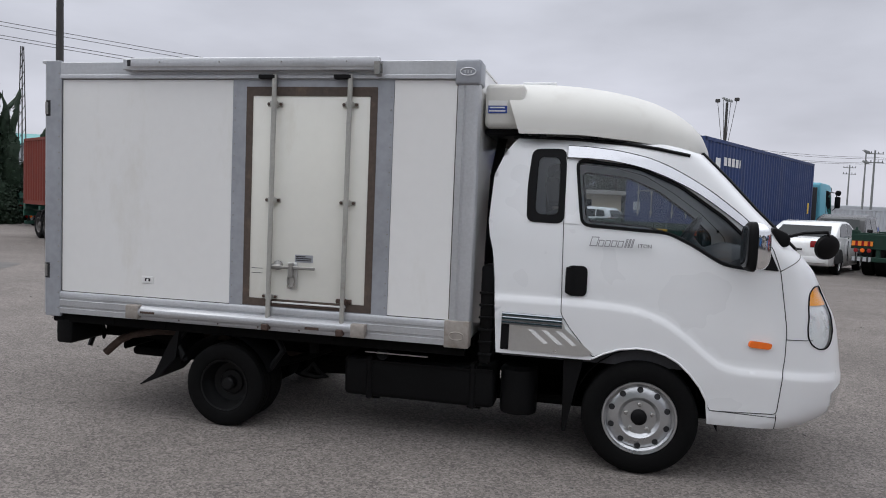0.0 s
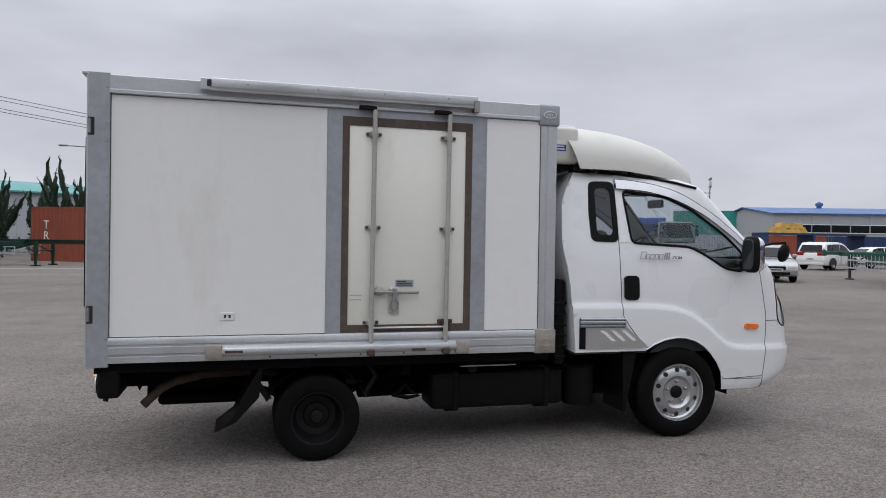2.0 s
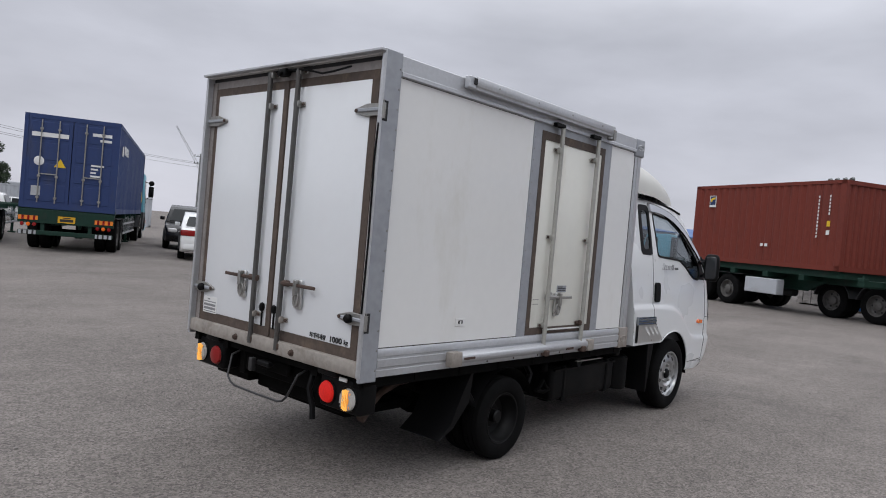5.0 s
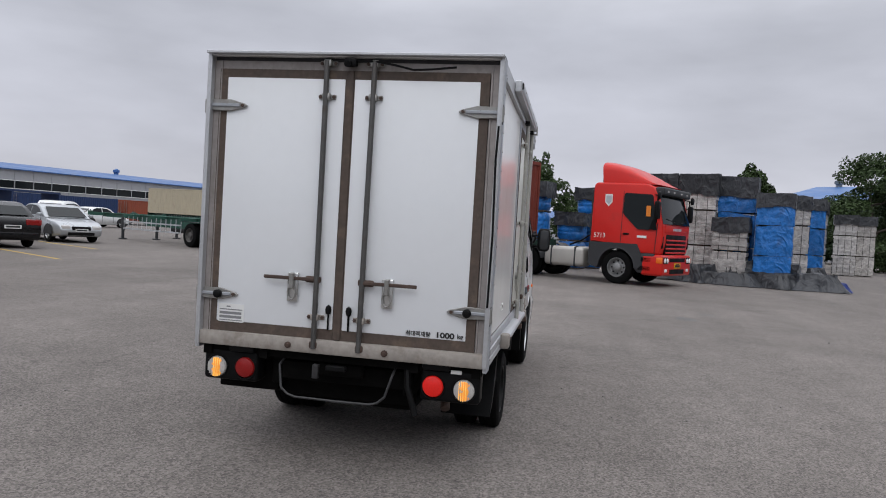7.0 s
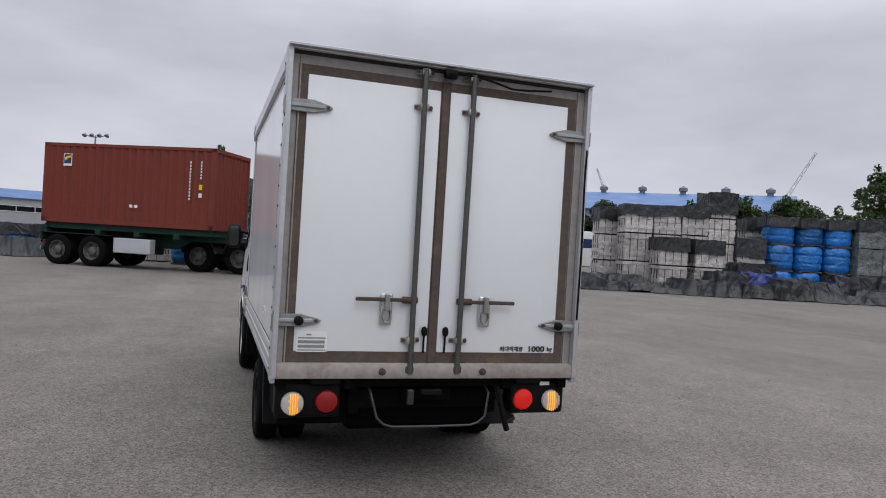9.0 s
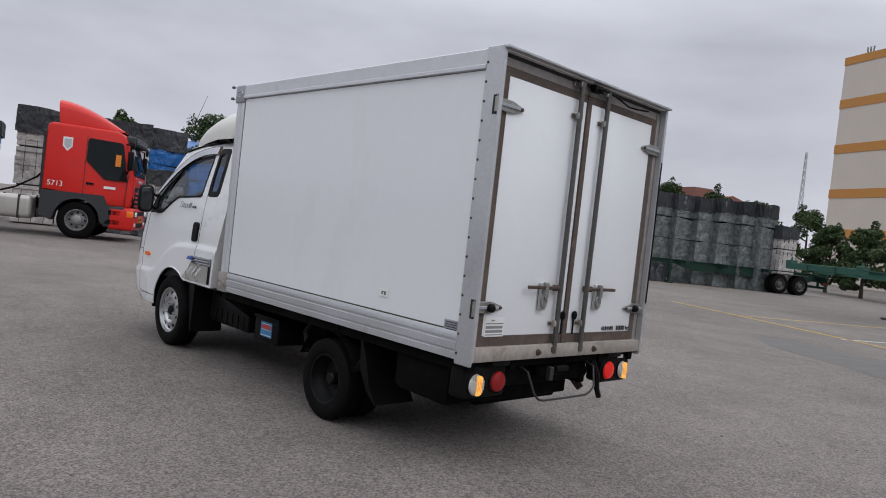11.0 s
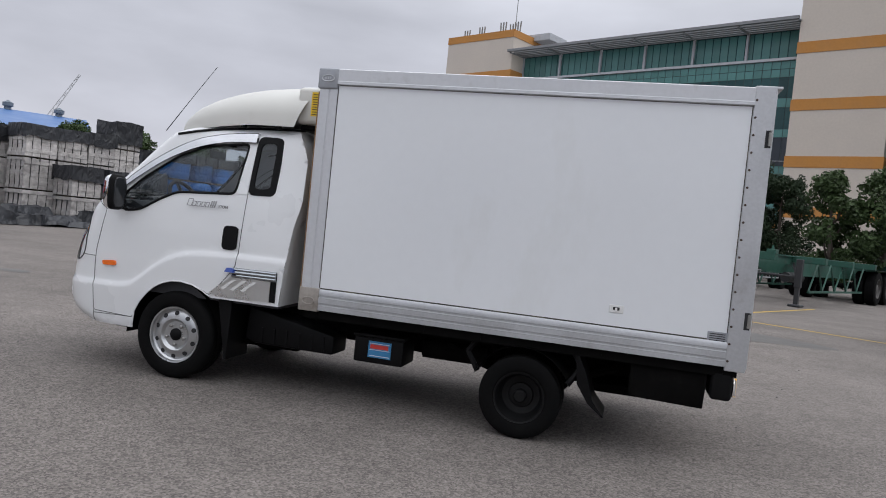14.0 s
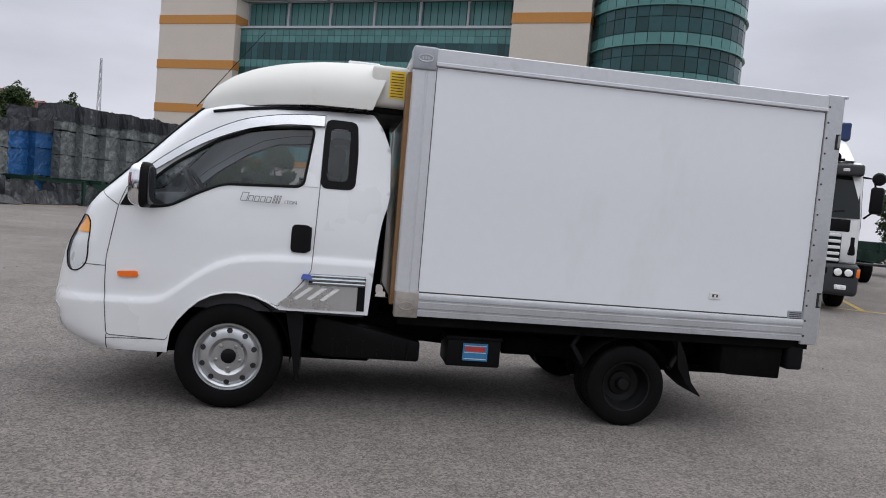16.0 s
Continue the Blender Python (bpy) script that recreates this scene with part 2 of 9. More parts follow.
def rod(a, b, r, seg=10, r2=None):
    """A capped cylinder or cone from a to b."""
    a, b = Vector(a), Vector(b)
    bm = bmesh.new()
    d = b - a
    bmesh.ops.create_cone(bm, cap_ends=True, segments=seg, radius1=r, radius2=r if r2 is None else r2, depth=d.length,
                          matrix=Matrix.Translation((a + b) / 2) @ d.to_track_quat("Z", "Y").to_matrix().to_4x4())
    return bm


def tube(points, r, seg=8, closed=False):
    """A round bar swept along points; r may be a list."""
    pts = [Vector(p) for p in points]
    n = len(pts)
    bm = bmesh.new()
    rings = []
    ref = None
    for i, p in enumerate(pts):
        d = (pts[(i + 1) % n] - pts[i - 1]) if closed else (pts[min(i + 1, n - 1)] - pts[max(i - 1, 0)])
        d.normalize()
        if ref is None:
            ref = d.orthogonal().normalized()
        ref = (ref - d * ref.dot(d)).normalized()
        side = d.cross(ref)
        rr = r[i] if isinstance(r, (list, tuple)) else r
        rings.append([bm.verts.new(p + rr * (math.cos(k / seg * math.tau) * ref + math.sin(k / seg * math.tau) * side)) for k in range(seg)])
    for i in range(n if closed else n - 1):
        A, B = rings[i], rings[(i + 1) % n]
        for k in range(seg):
            bm.faces.new((A[k], A[(k + 1) % seg], B[(k + 1) % seg], B[k]))
    if not closed:
        bm.faces.new(rings[0][::-1])
        bm.faces.new(rings[-1])
    return bm


def lathe(profile, seg=32, m=None, cap=False):
    """Turns (radius, height) pairs about the z axis."""
    bm = bmesh.new()
    rings = []
    for r, h in profile:
        rings.append([bm.verts.new((r * math.cos(k / seg * math.tau), r * math.sin(k / seg * math.tau), h)) for k in range(seg)] if r > 1e-5 else [bm.verts.new((0, 0, h))])
    for A, B in zip(rings, rings[1:]):
        for k in range(seg):
            q = [A[k % len(A)], A[(k + 1) % len(A)], B[(k + 1) % len(B)], B[k % len(B)]]
            q = list(dict.fromkeys(q))
            if len(q) > 2:
                bm.faces.new(q)
    if m is not None:
        bmesh.ops.transform(bm, matrix=m, verts=bm.verts[:])
    return bm


def prism(poly, axis, lo, hi, bevel=0.0, seg=1):
    """A polygon in the plane across an axis, drawn out from lo to hi along it. Pairs: y: (x, z); x: (y, z); z: (x, y)."""
    put = {"y": lambda p, h: (p[0], h, p[1]), "x": lambda p, h: (h, p[0], p[1]), "z": lambda p, h: (p[0], p[1], h)}[axis]
    bm = bmesh.new()
    A, B = [bm.verts.new(put(p, lo)) for p in poly], [bm.verts.new(put(p, hi)) for p in poly]
    bm.faces.new(A)
    bm.faces.new(B[::-1])
    for k in range(len(poly)):
        bm.faces.new((A[k], B[k], B[(k + 1) % len(poly)], A[(k + 1) % len(poly)]))
    if bevel:
        bmesh.ops.bevel(bm, geom=bm.edges[:], offset=bevel, segments=seg, affect="EDGES", profile=0.5)
    return bm


def moved(bm, m):
    bmesh.ops.transform(bm, matrix=m, verts=bm.verts[:])
    return bm


def lerp_table(table, v):
    return float(np.interp(v, [p[0] for p in table], [p[1] for p in table]))


def smooth_step(a, b, v):
    t = min(1.0, max(0.0, (v - a) / (b - a)))
    return t * t * (3 - 2 * t)


def words(text, size, m, material, parent=None, name="lettering", label="", depth=0.001, align="LEFT", shear=0.0, squeeze=1.0, bold=0.0):
    """Flat letters of the built-in font as a mesh."""
    cu = bpy.data.curves.new(name, "FONT")
    cu.body, cu.size, cu.extrude, cu.align_x, cu.shear = text, size, depth, align, shear
    cu.offset = bold
    tmp = bpy.data.objects.new("tmp_text", cu)
    me = bpy.data.meshes.new_from_object(tmp)
    bpy.data.objects.remove(tmp)
    bpy.data.curves.remove(cu)
    bm = bmesh.new()
    bm.from_mesh(me)
    bpy.data.meshes.remove(me)
    bmesh.ops.transform(bm, matrix=m @ Matrix.Diagonal((squeeze, 1, 1, 1)), verts=bm.verts[:])
    ob = link_mesh(name, bm, material)
    if parent:
        ob.parent = parent
    if label:
        tagged(ob, label)
    return ob


def bars(rows, m, gap=0.25):
    """Unreadable print: rows of (x0, x1, y, height) as thin plates in a plane."""
    out = None
    for x0, x1, y, h in rows:
        bm = box(x0, x1, y, y + h, 0, 0.0015)
        out = bm if out is None else join(out, bm)
    return moved(out, m)


def cloth_box(w, d, h, seed, fold=0.10, res=0.16, skirt=0.25, pleats=1.0, spread=1.0):
    """A sheet thrown over a block: sagging top, folded sides, an uneven hem."""
    bm = bmesh.new()
    nx, ny, nz = max(4, int(w / res)), max(4, int(d / res)), max(3, int(h / res))

    def bend(x, y, z):
        p = Vector((x, y, z + 7.7 * seed))
        n4 = 1 - 2.2 * abs(noise.noise(p * 3.9 + Vector((2.7, 5.0, 0))))
        n1, n2, n3 = noise.noise(p * 1.1), noise.noise(p * 3.2), 1 - 2.2 * abs(noise.noise(p * 1.9 + Vector((9.1, 0, 0))))
        ridge = 1 - abs(noise.noise(Vector((x * 2.1, y * 2.1, 0.6 * z + 3.1 * seed)) * 1.3)) * 2
        k = min(1.0, z / h)
        flare = 1 + spread * (0.05 + 0.16 * pleats) * (1 - k) * (1 - 0.5 * k) * (1 + n1)
        hang = 1 - 2.4 * abs(noise.noise(Vector((x * 2.6, y * 2.6, 0.35 * z + 5.3 * seed))))
        fine_hang = 1 - 2.4 * abs(noise.noise(Vector((x * 5.5, y * 5.5, 0.6 * z + 1.7 * seed))))
        out = fold * (0.35 * ridge + 0.15 * n2 + 0.30 * n3 + 0.18 * n4) + pleats * fold * (1 - 0.75 * k) * (0.9 * hang + 0.45 * fine_hang)
        drop = fold * (0.15 * n2 + 0.30 * n3 + 0.16 * n4) * k
        return Vector((x * flare + out * (x / w) * 2.0, y * flare + out * (y / d) * 2.0, max(0.0, z * (1 + 0.10 * n1) + drop)))
    rows = []
    per = [(-w / 2 + w * i / nx, -d / 2) for i in range(nx)] + [(w / 2, -d / 2 + d * j / ny) for j in range(ny)] + [(w / 2 - w * i / nx, d / 2) for i in range(nx)] + [(-w / 2, d / 2 - d * j / ny) for j in range(ny)]
    for k in range(nz + 1):
        rows.append([bm.verts.new(bend(x, y, h * k / nz if k else 0.02 + skirt * max(0.0, noise.noise(Vector((x * 1.7, y * 1.7, seed * 1.3)))))) for x, y in per])
    m = len(per)
    for A, B in zip(rows, rows[1:]):
        for i in range(m):
            bm.faces.new((A[i], A[(i + 1) % m], B[(i + 1) % m], B[i]))
    steps = 6 if res < 0.1 else 4
    last = rows[-1]
    for s in range(1, steps):
        f = 1 - s / steps
        ring = [bm.verts.new(bend(x * f, y * f, h * (1.0 - 0.04 * s))) for x, y in per]
        for i in range(m):
            bm.faces.new((last[i], last[(i + 1) % m], ring[(i + 1) % m], ring[i]))
        last = ring
    c = bm.verts.new(bend(0, 0, h * 0.88))
    for i in range(m):
        bm.faces.new((last[i], last[(i + 1) % m], c))
    return bm


# x to the right and y up on a wall seen from that side
SIDE_RIGHT = Matrix(((1, 0, 0, 0), (0, 0, -1, 0), (0, 1, 0, 0), (0, 0, 0, 1)))
SIDE_LEFT = Matrix(((-1, 0, 0, 0), (0, 0, 1, 0), (0, 1, 0, 0), (0, 0, 0, 1)))
SIDE_REAR = Matrix(((0, 0, -1, 0), (-1, 0, 0, 0), (0, 1, 0, 0), (0, 0, 0, 1)))


def on_wall(side, x, y, z):
    return Matrix.Translation((x, y, z)) @ side


# ---- colours of the place ----
M_asphalt = asphalt_mat()
M_white = mat("white_truck_paint", (0.755, 0.765, 0.775), 0.3, spread=0.015, grain=6, blot=1.2, coat=0.4)
M_panel = mat("white_box_panel", (0.79, 0.79, 0.78), 0.16, spread=0.02, grain=14, blot=1.1, dirt=(0.62, 0.60, 0.53), dirt_amount=0.14, dirt_scale=2.2, streak=(1, 1, 0.4))
M_panelcool = mat("cool_white_box_panel", (0.765, 0.785, 0.81), 0.13, spread=0.015, grain=14, blot=1.1, dirt=(0.66, 0.67, 0.66), dirt_amount=0.10, dirt_scale=1.8, streak=(1, 1, 0.4))
M_doorcream = mat("yellowed_white_door_skin", (0.77, 0.765, 0.705), 0.22, spread=0.025, grain=14, blot=1.3, dirt=(0.56, 0.52, 0.42), dirt_amount=0.14, dirt_scale=2.6, streak=(1, 1, 0.35))
M_railwhite = mat("pale_anodised_rail", (0.60, 0.61, 0.635), 0.34, metal=0.25, spread=0.05, grain=40, blot=3, dirt=(0.36, 0.35, 0.34), dirt_amount=0.1, dirt_scale=6)
M_alu = mat("brushed_aluminium", (0.52, 0.53, 0.55), 0.42, metal=0.55, spread=0.1, grain=60, blot=4, dirt=(0.3, 0.28, 0.26), dirt_amount=0.1, dirt_scale=6)
M_galv = mat("grey_galvanised_sheet", (0.34, 0.355, 0.385), 0.5, metal=0.25, spread=0.12, grain=24, blot=3, dirt=(0.27, 0.26, 0.25), dirt_amount=0.15, dirt_scale=5)
M_rubberseal = mat("weathered_brown_door_seal", (0.080, 0.059, 0.048), 0.8, spread=0.3, grain=40, blot=5, dirt=(0.20, 0.145, 0.10), dirt_amount=0.25, dirt_scale=7)
M_steel = mat("dull_zinc_steel", (0.33, 0.325, 0.31), 0.42, metal=0.7, spread=0.18, grain=50, blot=9, dirt=(0.13, 0.085, 0.06), dirt_amount=0.22, dirt_scale=9)
M_palezinc = mat("pale_worn_zinc", (0.40, 0.395, 0.365), 0.45, metal=0.3, spread=0.14, grain=50, blot=8, dirt=(0.15, 0.10, 0.07), dirt_amount=0.18, dirt_scale=9)
M_darkbar = mat("dark_worn_bar_steel", (0.10, 0.098, 0.095), 0.45, metal=0.5, spread=0.2, grain=50, blot=6, dirt=(0.07, 0.045, 0.035), dirt_amount=0.3, dirt_scale=8)
M_rust = mat("rusty_steel", (0.075, 0.048, 0.038), 0.75, metal=0.2, spread=0.3, grain=60, blot=10, dirt=(0.16, 0.14, 0.125), dirt_amount=0.15, dirt_scale=10)
M_grime = mat("grimy_aluminium_sill", (0.34, 0.31, 0.28), 0.6, metal=0.3, spread=0.25, grain=30, blot=5, dirt=(0.16, 0.12, 0.09), dirt_amount=0.35, dirt_scale=8)
M_black = mat("black_plastic", (0.0055, 0.0055, 0.006), 0.5, spread=0.2, grain=60, blot=4, spec=0.12)
M_chassis = mat("dusty_black_chassis", (0.0035, 0.0034, 0.0033), 0.85, spread=0.3, grain=25, blot=4, spec=0.08, dirt=(0.012, 0.011, 0.010), dirt_amount=0.22, dirt_scale=5)
M_tyre = mat("black_tyre_rubber", (0.0042, 0.0042, 0.0044), 0.8, spread=0.2, grain=50, blot=6, spec=0.1, dirt=(0.011, 0.0112, 0.0102), dirt_amount=0.2, dirt_scale=6)
M_rim = mat("silver_wheel_paint", (0.50, 0.51, 0.52), 0.3, metal=0.85, spread=0.06, grain=60, blot=6, dirt=(0.3, 0.27, 0.24), dirt_amount=0.1, dirt_scale=12)
M_blackrim = mat("black_wheel_paint", (0.005, 0.005, 0.0054), 0.5, spec=0.25, spread=0.2, grain=60, blot=6)
M_chrome = mat("chrome", (0.86, 0.87, 0.88), 0.06, metal=1.0, spread=0.02, grain=20, blot=4)
# chrome whose dark reflections are put into its base colour
M_chrome_darkened = mat("dark_chrome", (0.30, 0.32, 0.34), 0.12, metal=1.0, spread=0.1, grain=20, blot=6)
M_visor = mat("silver_rain_visor", (0.62, 0.63, 0.65), 0.10, metal=1.0, spread=0.03, grain=20, blot=4)
M_darksteel = mat("dark_worn_steel", (0.05, 0.05, 0.052), 0.4, metal=0.5, spread=0.3, grain=40, blot=9)
# mirror glass: the dark surroundings it reflects are painted as near-black colour
M_mirror_darkened = mat("dark_mirror_glass", (0.02, 0.022, 0.025), 0.06, spread=0.05, spec=0.6)
M_lampsilver = mat("lamp_reflector_silver", (0.86, 0.86, 0.85), 0.3, metal=0.15, spread=0.08, grain=60, blot=12)
M_orange_clear = mat("bright_amber_lens", (0.95, 0.36, 0.02), 0.25, spread=0.05)
M_channel = mat("stained_door_channel", (0.30, 0.275, 0.265), 0.55, metal=0.2, spread=0.25, grain=25, blot=5, dirt=(0.10, 0.08, 0.07), dirt_amount=0.3, dirt_scale=6, streak=(1, 1, 0.25))
M_sealant = mat("aged_dark_sealant", (0.055, 0.050, 0.044), 0.8, spread=0.4, grain=30, blot=6, dirt=(0.25, 0.21, 0.14), dirt_amount=0.3, dirt_scale=7)
M_orange_rib = mat("bright_amber_rib", (0.9, 0.55, 0.15), 0.2, emit=(1.0, 0.52, 0.10), emit_power=0.5)
M_brushed = mat("stainless_plate", (0.62, 0.62, 0.61), 0.3, metal=0.85, spread=0.05, grain=40, blot=5)
M_seam = mat("dark_seam", (0.02, 0.02, 0.022), 0.8)
M_orange = mat("amber_lens", (0.85, 0.16, 0.01), 0.2, spread=0.05, coat=0.6)
M_orange_lit = mat("lit_amber_lens", (0.8, 0.33, 0.06), 0.2, emit=(1.0, 0.34, 0.04), emit_power=0.32)
M_red = mat("red_lens", (0.24, 0.006, 0.006), 0.25, spread=0.2, grain=120)
M_red_lit = mat("lit_red_lens", (0.50, 0.010, 0.008), 0.3, emit=(1.0, 0.02, 0.012), emit_power=0.22, spread=0.25, grain=120)
M_clear = mat("ribbed_clear_lens", (0.62, 0.60, 0.58), 0.15, spread=0.1, grain=90, metal=0.3, coat=0.6)
M_ink = mat("black_print", (0.02, 0.02, 0.022), 0.6)
M_greyprint = mat("grey_print", (0.22, 0.22, 0.23), 0.5)
M_label = mat("white_sticker", (0.74, 0.74, 0.73), 0.5, spread=0.04)
M_blue_label = mat("blue_sticker", (0.02, 0.06, 0.30), 0.4)
M_yellow_label = mat("yellow_sticker", (0.75, 0.50, 0.02), 0.45)
M_lightblue_label = mat("light_blue_sticker", (0.04, 0.22, 0.45), 0.4)
M_redprint = mat("red_print", (0.6, 0.05, 0.04), 0.5)
M_seat = mat("dark_grey_seat_cloth", (0.05, 0.05, 0.055), 0.9, spread=0.2, grain=80)
M_dash = mat("grey_dashboard", (0.07, 0.07, 0.075), 0.7, spread=0.1)
M_wood = mat("stained_plywood_edge", (0.22, 0.12, 0.05), 0.7, spread=0.25, grain=20, blot=3, streak=(1, 1, 0.2))
G_cab = glass_mat("tinted_cab_glass", (0.70, 0.74, 0.76))
G_dark = glass_mat("dark_tinted_glass", (0.36, 0.38, 0.40))
G_lamp = glass_mat("lamp_glass", (0.9, 0.92, 0.93))

# ---- ground ----
def ground_sheet():
    bm = bmesh.new()
    ring = [(-900, -900), (900, -900), (900, 900), (-900, 900)]
    xs = [-900, -300, -120, -60] + [x * 4 - 40 for x in range(0, 26)] + [100, 300, 900]
    ys = [-900, -300, -120, -60] + [y * 4 - 48 for y in range(0, 26)] + [100, 300, 900]
    grid = [[bm.verts.new((x, y, 0)) for y in ys] for x in xs]
    for i in range(len(xs) - 1):
        for j in range(len(ys) - 1):
            bm.faces.new((grid[i][j], grid[i + 1][j], grid[i + 1][j + 1], grid[i][j + 1]))
    return tagged(link_mesh("ground", bm, M_asphalt), "worn grey asphalt yard with stains", "ground", kind="structure")


ground_sheet()

# ---- delivery truck: the cab's surface ----
FRONT = [(0.3, 3.545), (0.345, 3.624), (0.4, 3.718), (0.47, 3.765), (0.61, 3.785), (0.75, 3.77), (0.9, 3.747), (0.97, 3.724), (1.1, 3.653), (1.2, 3.592), (1.28, 3.518), (1.36, 3.43), (1.54, 3.241), (1.71, 3.082), (1.8, 2.991), (1.86, 2.93), (1.93, 2.68)]
REAR = [(0.60, 1.775), (1.10, 1.745), (1.25, 1.725), (1.34, 1.70), (1.42, 1.69), (1.70, 1.705), (1.83, 1.76), (1.93, 1.83)]
HALF = [(0.30, 0.80), (0.36, 0.825), (0.62, 0.838), (0.85, 0.836), (1.10, 0.825), (1.30, 0.808), (1.42, 0.792), (1.60, 0.758), (1.80, 0.716), (1.87, 0.695), (1.91, 0.665), (1.93, 0.63)]
CREASE = [(1.7, 0.992), (2.16, 0.992), (2.42, 0.984), (2.58, 0.966), (2.72, 0.918), (2.85, 0.832), (2.95, 0.748), (3.03, 0.690), (3.13, 0.672), (3.9, 0.668)]
BOW = [(0.34, 0.486), (0.9, 0.367), (1.25, 0.235), (1.5, 0.22), (1.93, 0.17)]
POWER = [(0.5, 2.9), (1.1, 2.4), (1.5, 3.8)]


def cab_a(x, z):
    """The surface's own coordinate of a point of the side view: 0 to 1 along the side, 1 to 2 round the nose to the middle."""
    f, r = lerp_table(FRONT, z), lerp_table(REAR, z)
    bow, power = lerp_table(BOW, z), lerp_table(POWER, z)
    c = f - bow
    if x <= c:
        return (x - r) / (c - r)
    s = min(1.0, (x - c) / bow) ** (power / 2)
    return 1 + math.asin(s) / (math.pi / 2)


def cab_point(a, z):
    f, r, w = lerp_table(FRONT, z), lerp_table(REAR, z), lerp_table(HALF, z)
    bow, power = lerp_table(BOW, z), lerp_table(POWER, z)
    c = f - bow
    if a <= 1:
        x, y = r + (c - r) * a, w
    else:
        th = min(1.0, a - 1) * math.pi / 2
        x, y = c + bow * math.sin(th) ** (2 / power), w * max(0.0, math.cos(th)) ** (2 / power)
    if a < 1.75:
        low = lerp_table(CREASE, x) - z
        y += 0.017 * smooth_step(-0.002, 0.036, low) * (1 - smooth_step(1.55, 1.75, a)) - 0.010
        # pressed grooves in the corner panel behind the door
        if x < 1.86:
            for g in (1.16, 1.22, 1.28):
                y -= 0.006 * math.exp(-((z - g) / 0.012) ** 2) * (1 - smooth_step(1.80, 1.86, x))
    return Vector((x, y, z))


def cab_normal(a, z):
    e = 0.01
    u, v = cab_point(min(2.0, a + e), z) - cab_point(max(0.0, a - e), z), cab_point(a, z + e) - cab_point(a, z - e)
    n = u.cross(v)
    n.normalize()
    return n if n.y >= -0.01 else -n


def inside(p, poly):
    x, y, c = p[0], p[1], False
    for (x0, y0), (x1, y1) in zip(poly, poly[1:] + poly[:1]):
        if (y0 > y) != (y1 > y) and x < (x1 - x0) * (y - y0) / (y1 - y0) + x0:
            c = not c
    return c


def fine(poly, step=0.03, closed=True):
    out = []
    n = len(poly)
    for k in range(n if closed else n - 1):
        (x0, y0), (x1, y1) = poly[k], poly[(k + 1) % n]
        m = max(1, int(math.hypot(x1 - x0, y1 - y0) / step))
        out += [(x0 + (x1 - x0) * i / m, y0 + (y1 - y0) * i / m) for i in range(m)]
    return out if closed else out + [poly[-1]]


def round_poly(poly, r, seg=4):
    """Rounds a polygon's corners."""
    out = []
    n = len(poly)
    for k in range(n):
        p, a, b = Vector(poly[k]), Vector(poly[k - 1]), Vector(poly[(k + 1) % n])
        q = min(r, 0.45 * (a - p).length, 0.45 * (b - p).length)
        s, e = p + (a - p).normalized() * q, p + (b - p).normalized() * q
        out += [tuple((1 - t) ** 2 * s + 2 * t * (1 - t) * p + t * t * e) for t in [i / seg for i in range(seg + 1)]]
    return out


def cab_mesh(outline, holes=(), extra=(), keep=None, offset=0.0, side=1, rim=0.0, step=0.032, both=False):
    """A skin on the cab's surface inside an outline, given in (a, z). rim: depth of its turned-in edge."""
    from mathutils.geometry import delaunay_2d_cdt
    pts, edges = [], []

    def loop(poly, closed=True):
        base = len(pts)
        pts.extend(Vector(p) for p in poly)
        k = len(poly)
        edges.extend((base + i, base + (i + 1) % k) for i in range(k if closed else k - 1))
    for poly in (outline, *holes):
        loop(fine(poly, 0.03))
    for poly in extra:
        loop(fine(poly, 0.03))
    lines = [p for poly in (outline, *holes, *extra) for p in fine(poly, 0.015)]
    arr = np.array(lines)
    lo, hi = arr.min(0), arr.max(0)
    for i in range(int((hi[0] - lo[0]) / step) + 1):
        for j in range(int((hi[1] - lo[1]) / step) + 1):
            p = (lo[0] + (i + 0.5 * (j % 2)) * step, lo[1] + (j + 0.37) * step)
            if inside(p, outline) and not any(inside(p, h) for h in holes) and np.hypot(*(arr - p).T).min() > 0.4 * step:
                pts.append(Vector(p))
    verts, _, faces, *_ = delaunay_2d_cdt(pts, edges, [], 0, 1e-5)
    bm = bmesh.new()
    vs = {}

    def vert(i, sgn):
        if (i, sgn) not in vs:
            a, z = verts[i]
            p = cab_point(a, z)
            if offset:
                p = p + offset * cab_normal(a, z)
            if a > 1.999:
                p.y = 0.0
            vs[i, sgn] = bm.verts.new((p.x, sgn * p.y, p.z))
        return vs[i, sgn]
    for f in faces:
        c = sum((verts[i] for i in f), Vector((0, 0))) / len(f)
        if inside(c, outline) and not any(inside(c, h) for h in holes) and (keep is None or keep(c)):
            for sgn in ((1, -1) if both else (side,)):
                bm.faces.new([vert(i, sgn) for i in (f if sgn > 0 else f[::-1])])
    if both:
        bmesh.ops.remove_doubles(bm, verts=bm.verts[:], dist=0.0005)
    if rim:
        edge = [e for e in bm.edges if e.is_boundary]
        got = bmesh.ops.extrude_edge_only(bm, edges=edge)["geom"]
        for v in got:
            if isinstance(v, bmesh.types.BMVert):
                v.co.y -= rim * (1 if v.co.y > 0 else -1)
                v.co.x -= 0.3 * rim
    return bm


def az(poly, closed=True):
    """A line of the side view, straight there, in the surface's own coordinates."""
    return [(cab_a(x, z), z) for x, z in fine(poly, 0.022, closed)]


